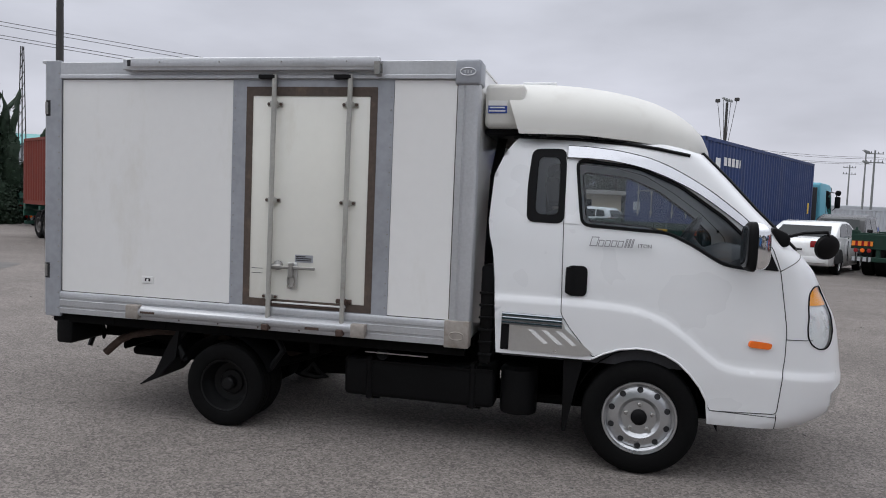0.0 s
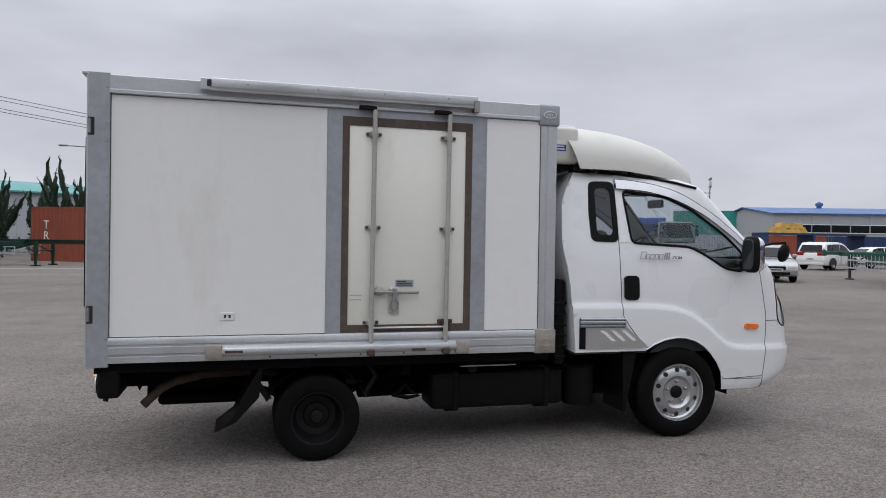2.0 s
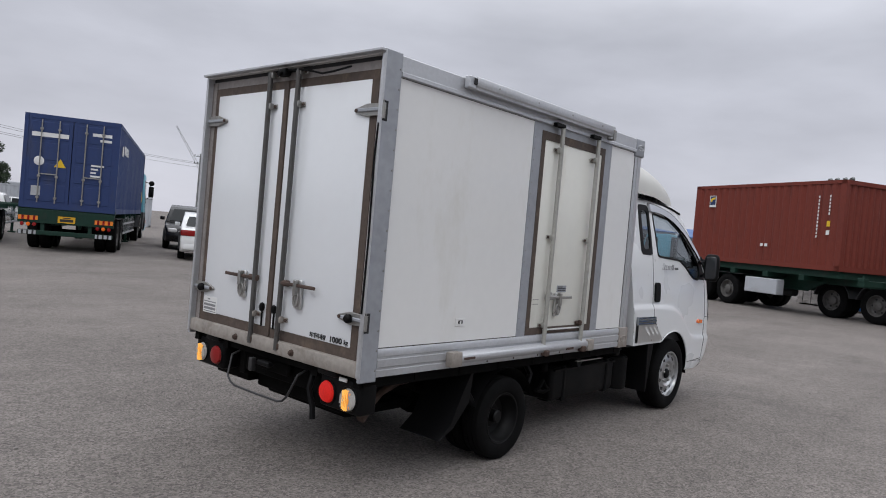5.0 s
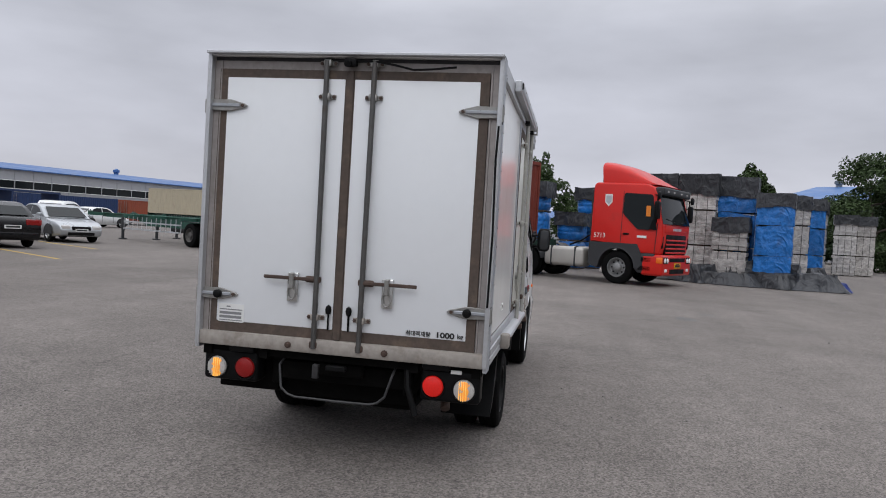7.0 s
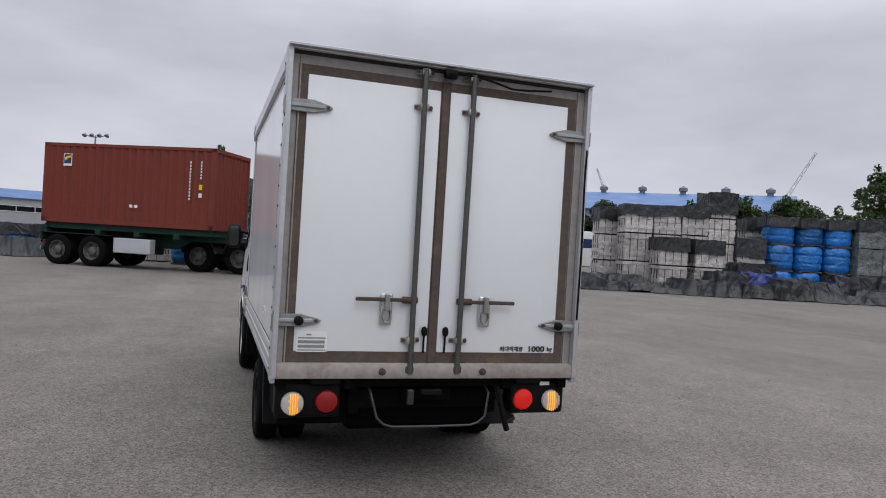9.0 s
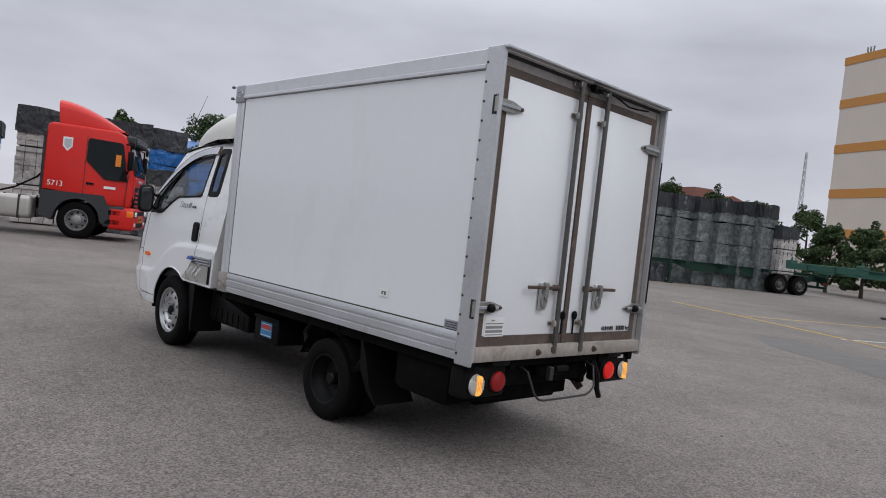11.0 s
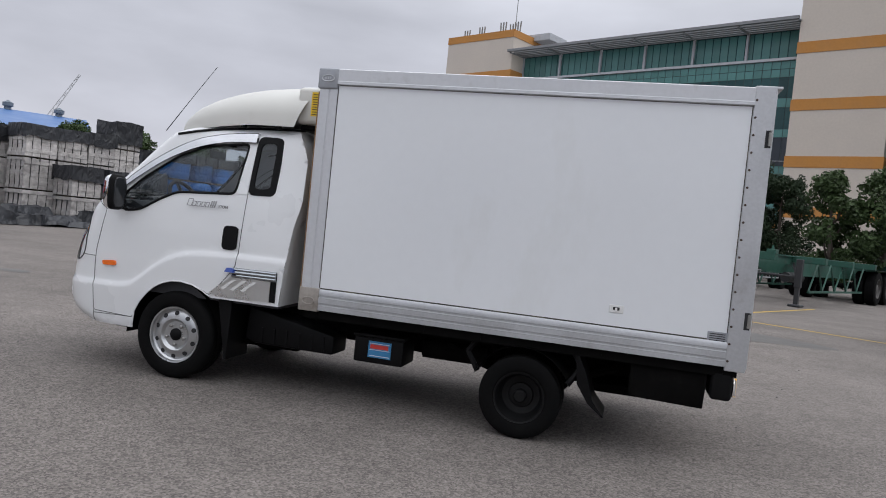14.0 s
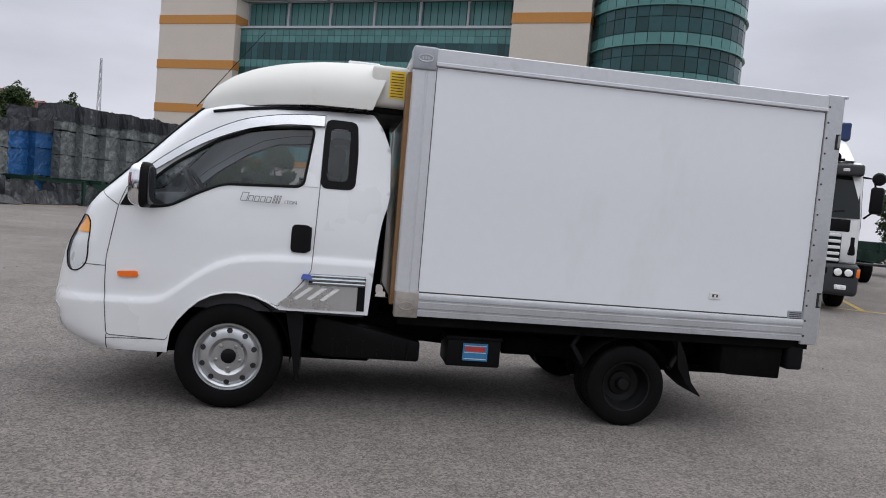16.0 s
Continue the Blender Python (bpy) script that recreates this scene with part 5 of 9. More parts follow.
def build_chassis():
    ch = part("chassis_frame", join(*[box(-1.20, 3.35, s * 0.40 - 0.03, s * 0.40 + 0.03, 0.44, 0.60, 0.008) for s in (-1, 1)], *[box(x - 0.04, x + 0.04, -0.40, 0.40, 0.47, 0.58, 0.006) for x in (-1.15, -0.5, 0.5, 1.1, 1.7, 3.1)]), M_chassis, truck, "black ladder frame")
    part("subframe", join(*[box(-1.30, 1.58, y - 0.025, y + 0.025, 0.60, 0.662) for y in (-0.80, -0.45, 0.45, 0.80)], *[box(x - 0.03, x + 0.03, -0.83, 0.83, 0.61, 0.664) for x in np.linspace(-1.25, 1.5, 8)]), M_chassis, ch)
    part("floor_underside", box(-1.30, 1.60, -0.835, 0.835, 0.663, 0.692), M_chassis, ch)
    part("rear_axle", join(rod((0, -0.72, 0.272), (0, 0.72, 0.272), 0.05, 14), moved(lathe([(0, -0.15), (0.10, -0.12), (0.15, -0.03), (0.15, 0.03), (0.10, 0.12), (0, 0.15)], 18), Matrix.Translation((0, 0, 0.272)) @ Matrix.Rotation(radians(90), 4, "Y"))), M_chassis, ch)
    part("front_axle", rod((2.615, -0.70, 0.30), (2.615, 0.70, 0.30), 0.05, 12), M_chassis, ch)
    part("driveshaft", rod((0.1, 0, 0.31), (2.0, 0, 0.42), 0.04, 12), M_chassis, ch)
    # added panels that keep light off the ground under the nose
    part("under_tray", join(box(1.72, 3.10, -0.56, 0.56, 0.285, 0.34, 0.02), box(3.02, 3.36, -0.58, 0.58, 0.275, 0.345, 0.02)), M_chassis, ch, "black tray added under the engine to block light")
    part("engine_block", box(1.75, 3.0, -0.34, 0.34, 0.30, 0.62, 0.05, 2), M_chassis, ch)
    for s in (-1, 1):
        pts = [(-0.60 + 1.2 * k / 10, s * 0.47, 0.33 + 0.17 * (abs(k - 5) / 5) ** 1.6) for k in range(11)]
        part("leaf_spring", tube(pts, 0.028, 6), M_chassis, ch)
        part("shock_absorber", rod((0.10, s * 0.50, 0.30), (0.28, s * 0.46, 0.58), 0.028, 10), M_chassis, ch)
        # mud guards over the dual wheels and flaps behind
        guard = bmesh.new()
        prev = None
        for k in range(13):
            t = radians(20 + 140 * k / 12)
            ring = [guard.verts.new((-0.335 * math.cos(t), s * y, 0.272 + 0.335 * math.sin(t))) for y in (0.50, 0.84)]
            if prev:
                guard.faces.new((prev[0], prev[1], ring[1], ring[0]))
            prev = ring
        part("mudguard", guard, M_black, ch)
        part("mudguard_stay", tube([(0.30, s * 0.78, 0.40), (0.38, s * 0.76, 0.52), (0.30, s * 0.74, 0.64)], 0.022, 6), M_black, ch)
        part("mudguard_stay", tube([(-0.30, s * 0.80, 0.40), (-0.38, s * 0.78, 0.52), (-0.30, s * 0.76, 0.64)], 0.022, 6), M_black, ch)
        flap = prism([(-0.36, 0.42), (-0.44, 0.30), (-0.54, 0.225), (-0.545, 0.231), (-0.47, 0.32), (-0.41, 0.50), (-0.36, 0.60), (-0.34, 0.60)] if s > 0 else [(-0.36, 0.42), (-0.50, 0.27), (-0.62, 0.215), (-0.625, 0.221), (-0.52, 0.30), (-0.42, 0.50), (-0.36, 0.60), (-0.34, 0.60)], "y", s * 0.50, s * 0.82)
        part("mud_flap", flap, M_black, ch, "black rubber mud flap")
        # rear lamp cluster
        cl = part("lamp_housing", box(-1.285, -1.16, s * 0.488, s * 0.826, 0.448, 0.632, 0.022, 3), M_black, ch, "black rear lamp housing")
        part("lamp_bracket", box(-1.322, -1.20, s * 0.50, s * 0.655, 0.628, 0.690, 0.010, 2), M_black, cl)
        part("lamp_stay", rod((-1.22, s * 0.60, 0.55), (-1.10, s * 0.42, 0.60), 0.018, 8), M_chassis, cl)
        rot = Matrix.Rotation(radians(-90), 4, "Y")
        lens = [(0.0, 0.026), (0.03, 0.024), (0.055, 0.016), (0.062, 0.0)]
        part("turn_lamp", moved(lathe(lens, 24), Matrix.Translation((-1.287, s * 0.738, 0.526)) @ rot), M_clear, cl, "round clear and amber turn lamp")
        half = lathe([(0.0, 0.029), (0.03, 0.027), (0.052, 0.019)], 24)
        bmesh.ops.delete(half, geom=[v for v in half.verts if abs(v.co.y + 0.008) > 0.034], context="VERTS")
        part("amber_glow", moved(half, Matrix.Translation((-1.287, s * 0.738, 0.526)) @ rot), M_orange_lit, cl, "lit amber band behind the lens")
        for k in range(-4, 5):
            hh = math.sqrt(max(0.0, 0.056 ** 2 - (0.0125 * k) ** 2))
            part("lens_rib", box(-1.3175 + 0.0014 * abs(k) ** 1.5, -1.300, s * 0.738 + 0.0125 * k - 0.0016, s * 0.738 + 0.0125 * k + 0.0016, 0.526 - hh, 0.526 + hh), M_orange_rib if abs(k + 0.6 * s) < 1.7 else M_clear, cl)
        part("tail_lamp", moved(lathe(lens, 24), Matrix.Translation((-1.287, s * 0.562, 0.535)) @ rot), M_red_lit if s < 0 else M_red, cl, "round red tail lamp")
        for yy in (0.738, 0.562):
            ring = [(-1.288, s * yy + 0.064 * math.cos(t), 0.53 + 0.064 * math.sin(t)) for t in np.linspace(0, math.tau, 24, endpoint=False)]
            part("lamp_rim", tube(ring, 0.006, 6, True), M_black, cl)
    part("reflector_strip", box(-1.298, -1.29, -0.72, -0.66, 0.615, 0.635), M_label, ch)
    part("towing_bar", tube([(-1.22, 0.335, 0.62), (-1.32, 0.335, 0.58), (-1.36, 0.305, 0.46), (-1.36, 0.265, 0.425), (-1.36, 0.22, 0.412), (-1.36, 0.0, 0.410), (-1.36, -0.22, 0.412), (-1.36, -0.265, 0.425), (-1.36, -0.305, 0.46), (-1.32, -0.335, 0.58), (-1.22, -0.335, 0.62)], 0.007, 10), M_darksteel, ch, "bent dark steel step bar under the doors")
    # added block that hides and darkens the lit ground under the rear
    part("spare_carrier", box(-1.0, -0.42, -0.40, 0.40, 0.30, 0.37, 0.03, 2), M_chassis, ch, "black block added to darken the underside")
    # added black sheet in place of the deep shade between the rear wheels
    part("rear_apron", box(-1.06, -1.03, -0.42, 0.42, 0.345, 0.63, 0.01), M_chassis, ch, "black sheet standing in for shade under the rear sill")
    part("plate_bracket", box(-1.24, -1.21, -0.14, 0.14, 0.52, 0.60, 0.01), M_chassis, ch)
    part("plate_lamp", box(-1.33, -1.29, -0.06, 0.06, 0.57, 0.60, 0.006), M_black, ch)
    part("tow_hook", box(-1.335, -1.30, 0.10, 0.135, 0.52, 0.60, 0.004), M_darksteel, ch)
    part("hanging_strap", tube([(-1.25, -0.40, 0.64), (-1.30, -0.42, 0.52), (-1.29, -0.45, 0.42), (-1.30, -0.47, 0.36)], 0.018, 6), M_black, ch)
    # spare wheel slung under the rear
    m = Matrix.Translation((-0.72, -0.05, 0.43))
    part("spare_wheel", moved(lathe([(0.17, -0.06), (0.20, -0.075), (0.25, -0.07), (0.272, -0.04), (0.272, 0.04), (0.25, 0.07), (0.20, 0.075), (0.17, 0.06)], 32), m), M_tyre, ch, "spare tyre under the frame")
    part("exhaust", tube([(1.2, -0.20, 0.36), (0.4, -0.28, 0.38), (-0.35, -0.44, 0.52), (-0.70, -0.52, 0.525), (-0.88, -0.56, 0.49), (-0.96, -0.58, 0.45), (-1.06, -0.60, 0.355)], 0.028, 10), M_rust, ch, "rusty exhaust pipe")
    part("silencer", rod((0.35, -0.22, 0.36), (0.85, -0.18, 0.36), 0.10, 18), M_chassis, ch)
    part("lamp_stay", join(tube([(-1.16, -0.55, 0.655), (-1.08, -0.60, 0.46), (-0.98, -0.60, 0.655)], 0.012, 6), tube([(-1.10, -0.62, 0.65), (-1.05, -0.62, 0.50)], 0.010, 6)), M_chassis, ch)
    # right side: fuel tank, hook, air filter
    tank = part("fuel_tank", box(0.775, 1.755, -0.70, -0.40, 0.255, 0.515, 0.035, 3), M_black, ch, "black fuel tank")
    part("filler_cap", rod((1.05, -0.70, 0.545), (1.05, -0.76, 0.555), 0.038, 16), M_black, tank)
    for x in (0.95, 1.62):
        part("tank_strap", join(box(x - 0.02, x + 0.02, -0.712, -0.39, 0.245, 0.525, 0.01), box(x - 0.05, x + 0.04, -0.60, -0.50, 0.22, 0.26, 0.006)), M_black, tank)
    part("tank_top_seam", box(0.79, 1.74, -0.716, -0.69, 0.488, 0.500), M_black, tank)
    part("air_filter", moved(lathe([(0.0, 0.0), (0.11, 0.0), (0.115, 0.02), (0.115, 0.27), (0.09, 0.29), (0, 0.29)], 24), Matrix.Translation((1.90, -0.62, 0.245))), M_black, ch, "black air filter drum")
    part("intake_snorkel", box(1.655, 1.735, -0.76, -0.56, 0.55, 1.15, 0.02, 2), M_black, ch, "black ribbed intake duct")
    for k in range(6):
        part("duct_rib", box(1.65, 1.74, -0.768, -0.55, 0.60 + 0.075 * k, 0.615 + 0.075 * k, 0.004), M_black, ch)
    part("lashing_hook", join(rod((0.585, -0.74, 0.52), (0.585, -0.74, 0.662), 0.03, 10), tube([(0.50, -0.745, 0.385), (0.54, -0.745, 0.40), (0.585, -0.745, 0.45), (0.62, -0.745, 0.40), (0.68, -0.745, 0.375), (0.60, -0.745, 0.362)], 0.014, 8, True)), M_chassis, ch, "hanging steel lashing hook")
    part("door_step_bracket", box(0.95, 1.35, -0.80, -0.78, 0.565, 0.572), M_steel, ch)
    # left side: battery, cross panels, tool box
    bat = part("battery_box", box(0.855, 1.225, 0.42, 0.700, 0.318, 0.500, 0.015, 2), M_black, ch, "black battery box")
    part("battery_lid", box(0.845, 1.235, 0.41, 0.708, 0.498, 0.525, 0.01, 2), M_black, bat)
    lab = part("battery_label", box(0.945, 1.115, 0.700, 0.7035, 0.362, 0.478), M_lightblue_label, bat, "light blue battery sticker")
    part("label_band", box(0.965, 1.100, 0.7035, 0.7045, 0.425, 0.455), M_redprint, lab, "red printed band")
    part("label_band", box(0.955, 1.105, 0.7035, 0.7045, 0.415, 0.419), M_label, lab)
    part("label_band", box(0.955, 1.105, 0.7035, 0.7045, 0.460, 0.464), M_label, lab)
    part("label_band", box(0.955, 1.105, 0.7035, 0.7045, 0.372, 0.377), M_label, lab)
    part("gearbox_cover", prism([(1.40, 0.32), (1.40, 0.46), (2.10, 0.60), (2.12, 0.36), (2.05, 0.325)], "y", 0.40, 0.66, 0.02, 2), M_black, ch, "ribbed black cover panel")
    for k in range(6):
        part("cover_rib", box(1.47 + 0.10 * k, 1.485 + 0.10 * k, 0.655, 0.667, 0.335, 0.45), M_black, ch)
    part("air_tank", rod((0.30, 0.42, 0.44), (0.78, 0.42, 0.44), 0.075, 16), M_chassis, ch)
    part("tool_box", prism([(-0.68, 0.60), (-0.68, 0.40), (-0.74, 0.388), (-1.13, 0.375), (-1.14, 0.60)], "y", 0.42, 0.80, 0.01, 2), M_chassis, ch, "black tool box under the rear")


build_box()
build_chassis()

# ---- the yard round the truck ----
AWAY = math.degrees(math.atan2(0.877, 0.48))


def stand(ob, x, y, angle, z=0.0):
    ob.matrix_basis = pose(x, y, z, 0, 0, angle)
    return ob


M_green = mat("green_trailer_paint", (0.006, 0.030, 0.020), 0.65, spread=0.2, grain=20, blot=2, spec=0.3, dirt=(0.03, 0.027, 0.024), dirt_amount=0.25, dirt_scale=3)
M_teal = mat("teal_trailer_paint", (0.012, 0.072, 0.050), 0.6, spread=0.2, grain=20, blot=2, dirt=(0.06, 0.055, 0.05), dirt_amount=0.3, dirt_scale=3)
M_boxred = mat("red_brown_container_paint", (0.160, 0.029, 0.018), 0.65, spec=0.35, spread=0.12, grain=12, blot=1, dirt=(0.085, 0.026, 0.020), dirt_amount=0.2, dirt_scale=1.2, streak=(1, 1, 0.3))
M_boxblue = mat("blue_container_paint", (0.013, 0.034, 0.125), 0.55, spread=0.12, grain=12, blot=1, dirt=(0.05, 0.05, 0.06), dirt_amount=0.2, dirt_scale=1.5, streak=(1, 1, 0.3))
M_boxorange = mat("orange_container_paint", (0.24, 0.055, 0.026), 0.65, spread=0.15, grain=12, blot=1, dirt=(0.16, 0.06, 0.04), dirt_amount=0.3, dirt_scale=1.5, streak=(1, 1, 0.3))
M_boxbeige = mat("beige_container_paint", (0.42, 0.37, 0.27), 0.65, spread=0.1, dirt=(0.25, 0.2, 0.15), dirt_amount=0.2, dirt_scale=1.5)
M_boxteal = mat("teal_container_paint", (0.02, 0.25, 0.22), 0.6, spread=0.1, dirt=(0.1, 0.12, 0.1), dirt_amount=0.2, dirt_scale=1.5)
M_boxgrey = mat("pale_grey_container_paint", (0.42, 0.44, 0.47), 0.6, spread=0.1, dirt=(0.25, 0.24, 0.22), dirt_amount=0.2, dirt_scale=1.5)
M_boxdark = mat("dark_blue_container_paint", (0.01, 0.03, 0.10), 0.6, spread=0.1)
M_boxyellow = mat("ochre_container_paint", (0.42, 0.25, 0.05), 0.6, spread=0.1)
M_cabred = mat("red_cab_paint", (0.56, 0.016, 0.011), 0.38, spread=0.06, coat=0.15, spec=0.3, dirt=(0.30, 0.03, 0.025), dirt_amount=0.15, dirt_scale=2)
M_cabdarkred = mat("dark_red_cab_paint", (0.135, 0.006, 0.008), 0.5, spread=0.06, spec=0.15)
M_cabwhite = mat("white_cab_paint", (0.72, 0.73, 0.73), 0.35, spread=0.04, coat=0.4)
M_cabgrey = mat("silver_grey_cab_paint", (0.15, 0.155, 0.17), 0.4, metal=0.3, spread=0.06, coat=0.3)
M_cabgreen = mat("grey_green_cab_paint", (0.12, 0.18, 0.16), 0.4, spread=0.06)
M_cabblue = mat("light_blue_cab_paint", (0.10, 0.34, 0.44), 0.4, spread=0.06)
M_bumper = mat("dark_grey_bumper", (0.026, 0.027, 0.03), 0.6, spread=0.15)
M_glassdark = mat("dark_window", (0.008, 0.011, 0.012), 0.05, spread=0.1, spec=0.22)
M_plate = mat("yellow_number_plate", (0.65, 0.36, 0.01), 0.5)
M_wplate = mat("white_number_plate", (0.7, 0.7, 0.7), 0.5)
M_hazard = mat("orange_reflector", (0.75, 0.22, 0.02), 0.4)
M_tarp = mat("dark_grey_tarpaulin", (0.030, 0.032, 0.037), 0.42, crease=0.22, crease_scale=1.4, streak=(1, 1, 0.6), spread=0.18, grain=3, blot=1.6, bump=0.0, spec=0.4, random_value=0.35, dirt=(0.042, 0.042, 0.042), dirt_amount=0.12, dirt_scale=2.5)
M_bluetarp = mat("blue_tarpaulin", (0.010, 0.135, 0.43), 0.36, crease=0.13, crease_scale=1.8, streak=(1, 1, 0.6), spread=0.35, grain=6, blot=2.0, bump=0.05, random_value=0.3, dirt=(0.02, 0.05, 0.12), dirt_amount=0.3, dirt_scale=3)
M_deepblue = mat("deep_blue_tarpaulin", (0.008, 0.026, 0.17), 0.42, crease=0.16, crease_scale=1.5, spread=0.2, grain=8, blot=1.2, bump=0.02)
M_wrap = mat("film_wrapped_goods", (0.44, 0.42, 0.405), 0.36, crease=0.06, crease_scale=3.0, spread=0.35, grain=7, blot=2.6, bump=0.04, random_value=0.2, dirt=(0.16, 0.145, 0.13), dirt_amount=0.35, dirt_scale=2)
M_film = mat("grey_plastic_film", (0.125, 0.138, 0.138), 0.24, crease=0.15, crease_scale=1.6, spread=0.6, grain=6, blot=2, bump=0.05, random_value=0.12)
M_pallet = mat("weathered_pallet_wood", (0.085, 0.070, 0.056), 0.85, spread=0.25, grain=20)
M_strap = mat("black_strap", (0.03, 0.03, 0.03), 0.6)
M_bark = mat("tree_bark", (0.06, 0.048, 0.038), 0.9, spread=0.3, grain=20, bump=0.02)
M_pole = mat("grey_pole", (0.20, 0.21, 0.21), 0.6, metal=0.2, spread=0.15)
M_concrete = mat("stained_concrete", (0.36, 0.34, 0.31), 0.85, spread=0.15, grain=6, blot=0.8, dirt=(0.2, 0.19, 0.17), dirt_amount=0.3, dirt_scale=0.8)
M_cream = mat("cream_render", (0.55, 0.47, 0.36), 0.85, spread=0.08, grain=6, blot=0.7, dirt=(0.4, 0.34, 0.27), dirt_amount=0.15, dirt_scale=0.6)
M_ochre = mat("ochre_band", (0.47, 0.215, 0.055), 0.8, spread=0.08, grain=6, blot=0.7)
M_beige = mat("beige_facade", (0.56, 0.50, 0.44), 0.85, spread=0.06, grain=5, blot=0.4)
M_mullion = mat("dark_mullion", (0.05, 0.08, 0.08), 0.5, metal=0.4)
M_vision = mat("dark_green_facade_glass", (0.020, 0.068, 0.072), 0.08, spread=0.25, grain=1.5, blot=0.25, spec=0.35, random_value=0.35)
M_spandrel = mat("pale_green_spandrel_glass", (0.085, 0.215, 0.205), 0.12, spread=0.12, grain=1.5, blot=0.3, spec=0.4, random_value=0.15)
M_navyglass = mat("dark_navy_facade_panel", (0.018, 0.026, 0.038), 0.25, spread=0.08, grain=1.5, blot=0.3, spec=0.5, random_value=0.08)
M_canopy = mat("weathered_canopy_metal", (0.22, 0.225, 0.235), 0.6, metal=0.2, spread=0.1, grain=2, blot=0.4)
M_cladding = mat("grey_metal_cladding", (0.33, 0.34, 0.36), 0.6, metal=0.1, spread=0.08, grain=2, blot=0.3)
M_roofblue = mat("blue_metal_roof", (0.040, 0.115, 0.30), 0.5, spread=0.08, grain=2, blot=0.3)
M_skyroof = mat("light_blue_metal_roof", (0.055, 0.145, 0.35), 0.5, spread=0.08, grain=2, blot=0.3)
M_roofteal = mat("teal_metal_roof", (0.10, 0.30, 0.30), 0.6, spread=0.08, grain=2, blot=0.3)
M_brick = mat("far_red_brick", (0.20, 0.09, 0.07), 0.85, spread=0.1)
M_linepaint = mat("worn_yellow_line", (0.45, 0.30, 0.06), 0.8, spread=0.25, grain=30, dirt=(0.2, 0.18, 0.16), dirt_amount=0.35, dirt_scale=4)
M_linewhite = mat("worn_white_line", (0.45, 0.44, 0.42), 0.8, spread=0.25, grain=30, dirt=(0.2, 0.19, 0.18), dirt_amount=0.4, dirt_scale=4)
M_stain = mat("oil_stain", (0.10, 0.095, 0.09), 0.7, spread=0.3, grain=30, blot=3)


def leaf_mat(name, base):
    m = mat(name, base, 0.65, spread=0.35, grain=3.0, blot=0.6, spec=0.25)
    return m


M_leaf = leaf_mat("broad_leaves", (0.040, 0.066, 0.022))
M_leafdark = leaf_mat("dark_leaves", (0.021, 0.037, 0.016))
M_juniper = leaf_mat("juniper_needles", (0.017, 0.032, 0.018))


# ---- vehicles' common pieces ----
M_lorryrim = mat("dusty_dark_lorry_rim", (0.11, 0.105, 0.10), 0.55, metal=0.3, spread=0.25, grain=30, blot=5, dirt=(0.05, 0.045, 0.04), dirt_amount=0.3, dirt_scale=8)


M_lorryhub = mat("worn_silver_lorry_rim", (0.26, 0.26, 0.26), 0.45, metal=0.5, spread=0.25, grain=30, blot=5, dirt=(0.08, 0.075, 0.07), dirt_amount=0.25, dirt_scale=8)


def big_wheel(x, y, r, w, side, parent, rim=M_lorryrim):
    m = Matrix.Translation((x, y, r)) @ Matrix.Rotation(radians(-90 * side), 4, "X")
    h = w / 2
    prof = [(r * 0.56, -h * 0.9), (r * 0.62, -h), (r * 0.9, -h), (r * 0.985, -h * 0.82), (r, -h * 0.5), (r, h * 0.5), (r * 0.985, h * 0.82), (r * 0.9, h), (r * 0.62, h), (r * 0.56, h * 0.9)]
    t = part("wheel", moved(lathe(prof, 28), m), M_tyre, parent, "black lorry tyre")
    for k in range(8 if rim is M_lorryhub else 6):
        c = Matrix.Rotation(k / (8 if rim is M_lorryhub else 6) * math.tau, 4, "Z") @ Matrix.Translation((r * 0.385, 0, h * 0.135))
        part("rim_hole", moved(lathe([(0.0, 0.012), (r * 0.058, 0.012), (r * 0.058, -0.01)], 8), m @ c), M_seam, t)
    part("rim", moved(lathe([(r * 0.57, h * 0.9), (r * 0.585, h * 0.97), (r * 0.56, h * 0.98), (r * 0.54, h * 0.6), (r * 0.50, h * 0.2), (r * 0.44, h * 0.05), (r * 0.27, h * 0.25), (r * 0.25, h * 0.72), (r * 0.16, h * 0.86), (0, h * 0.88)], 24), m), rim, t)
    return t


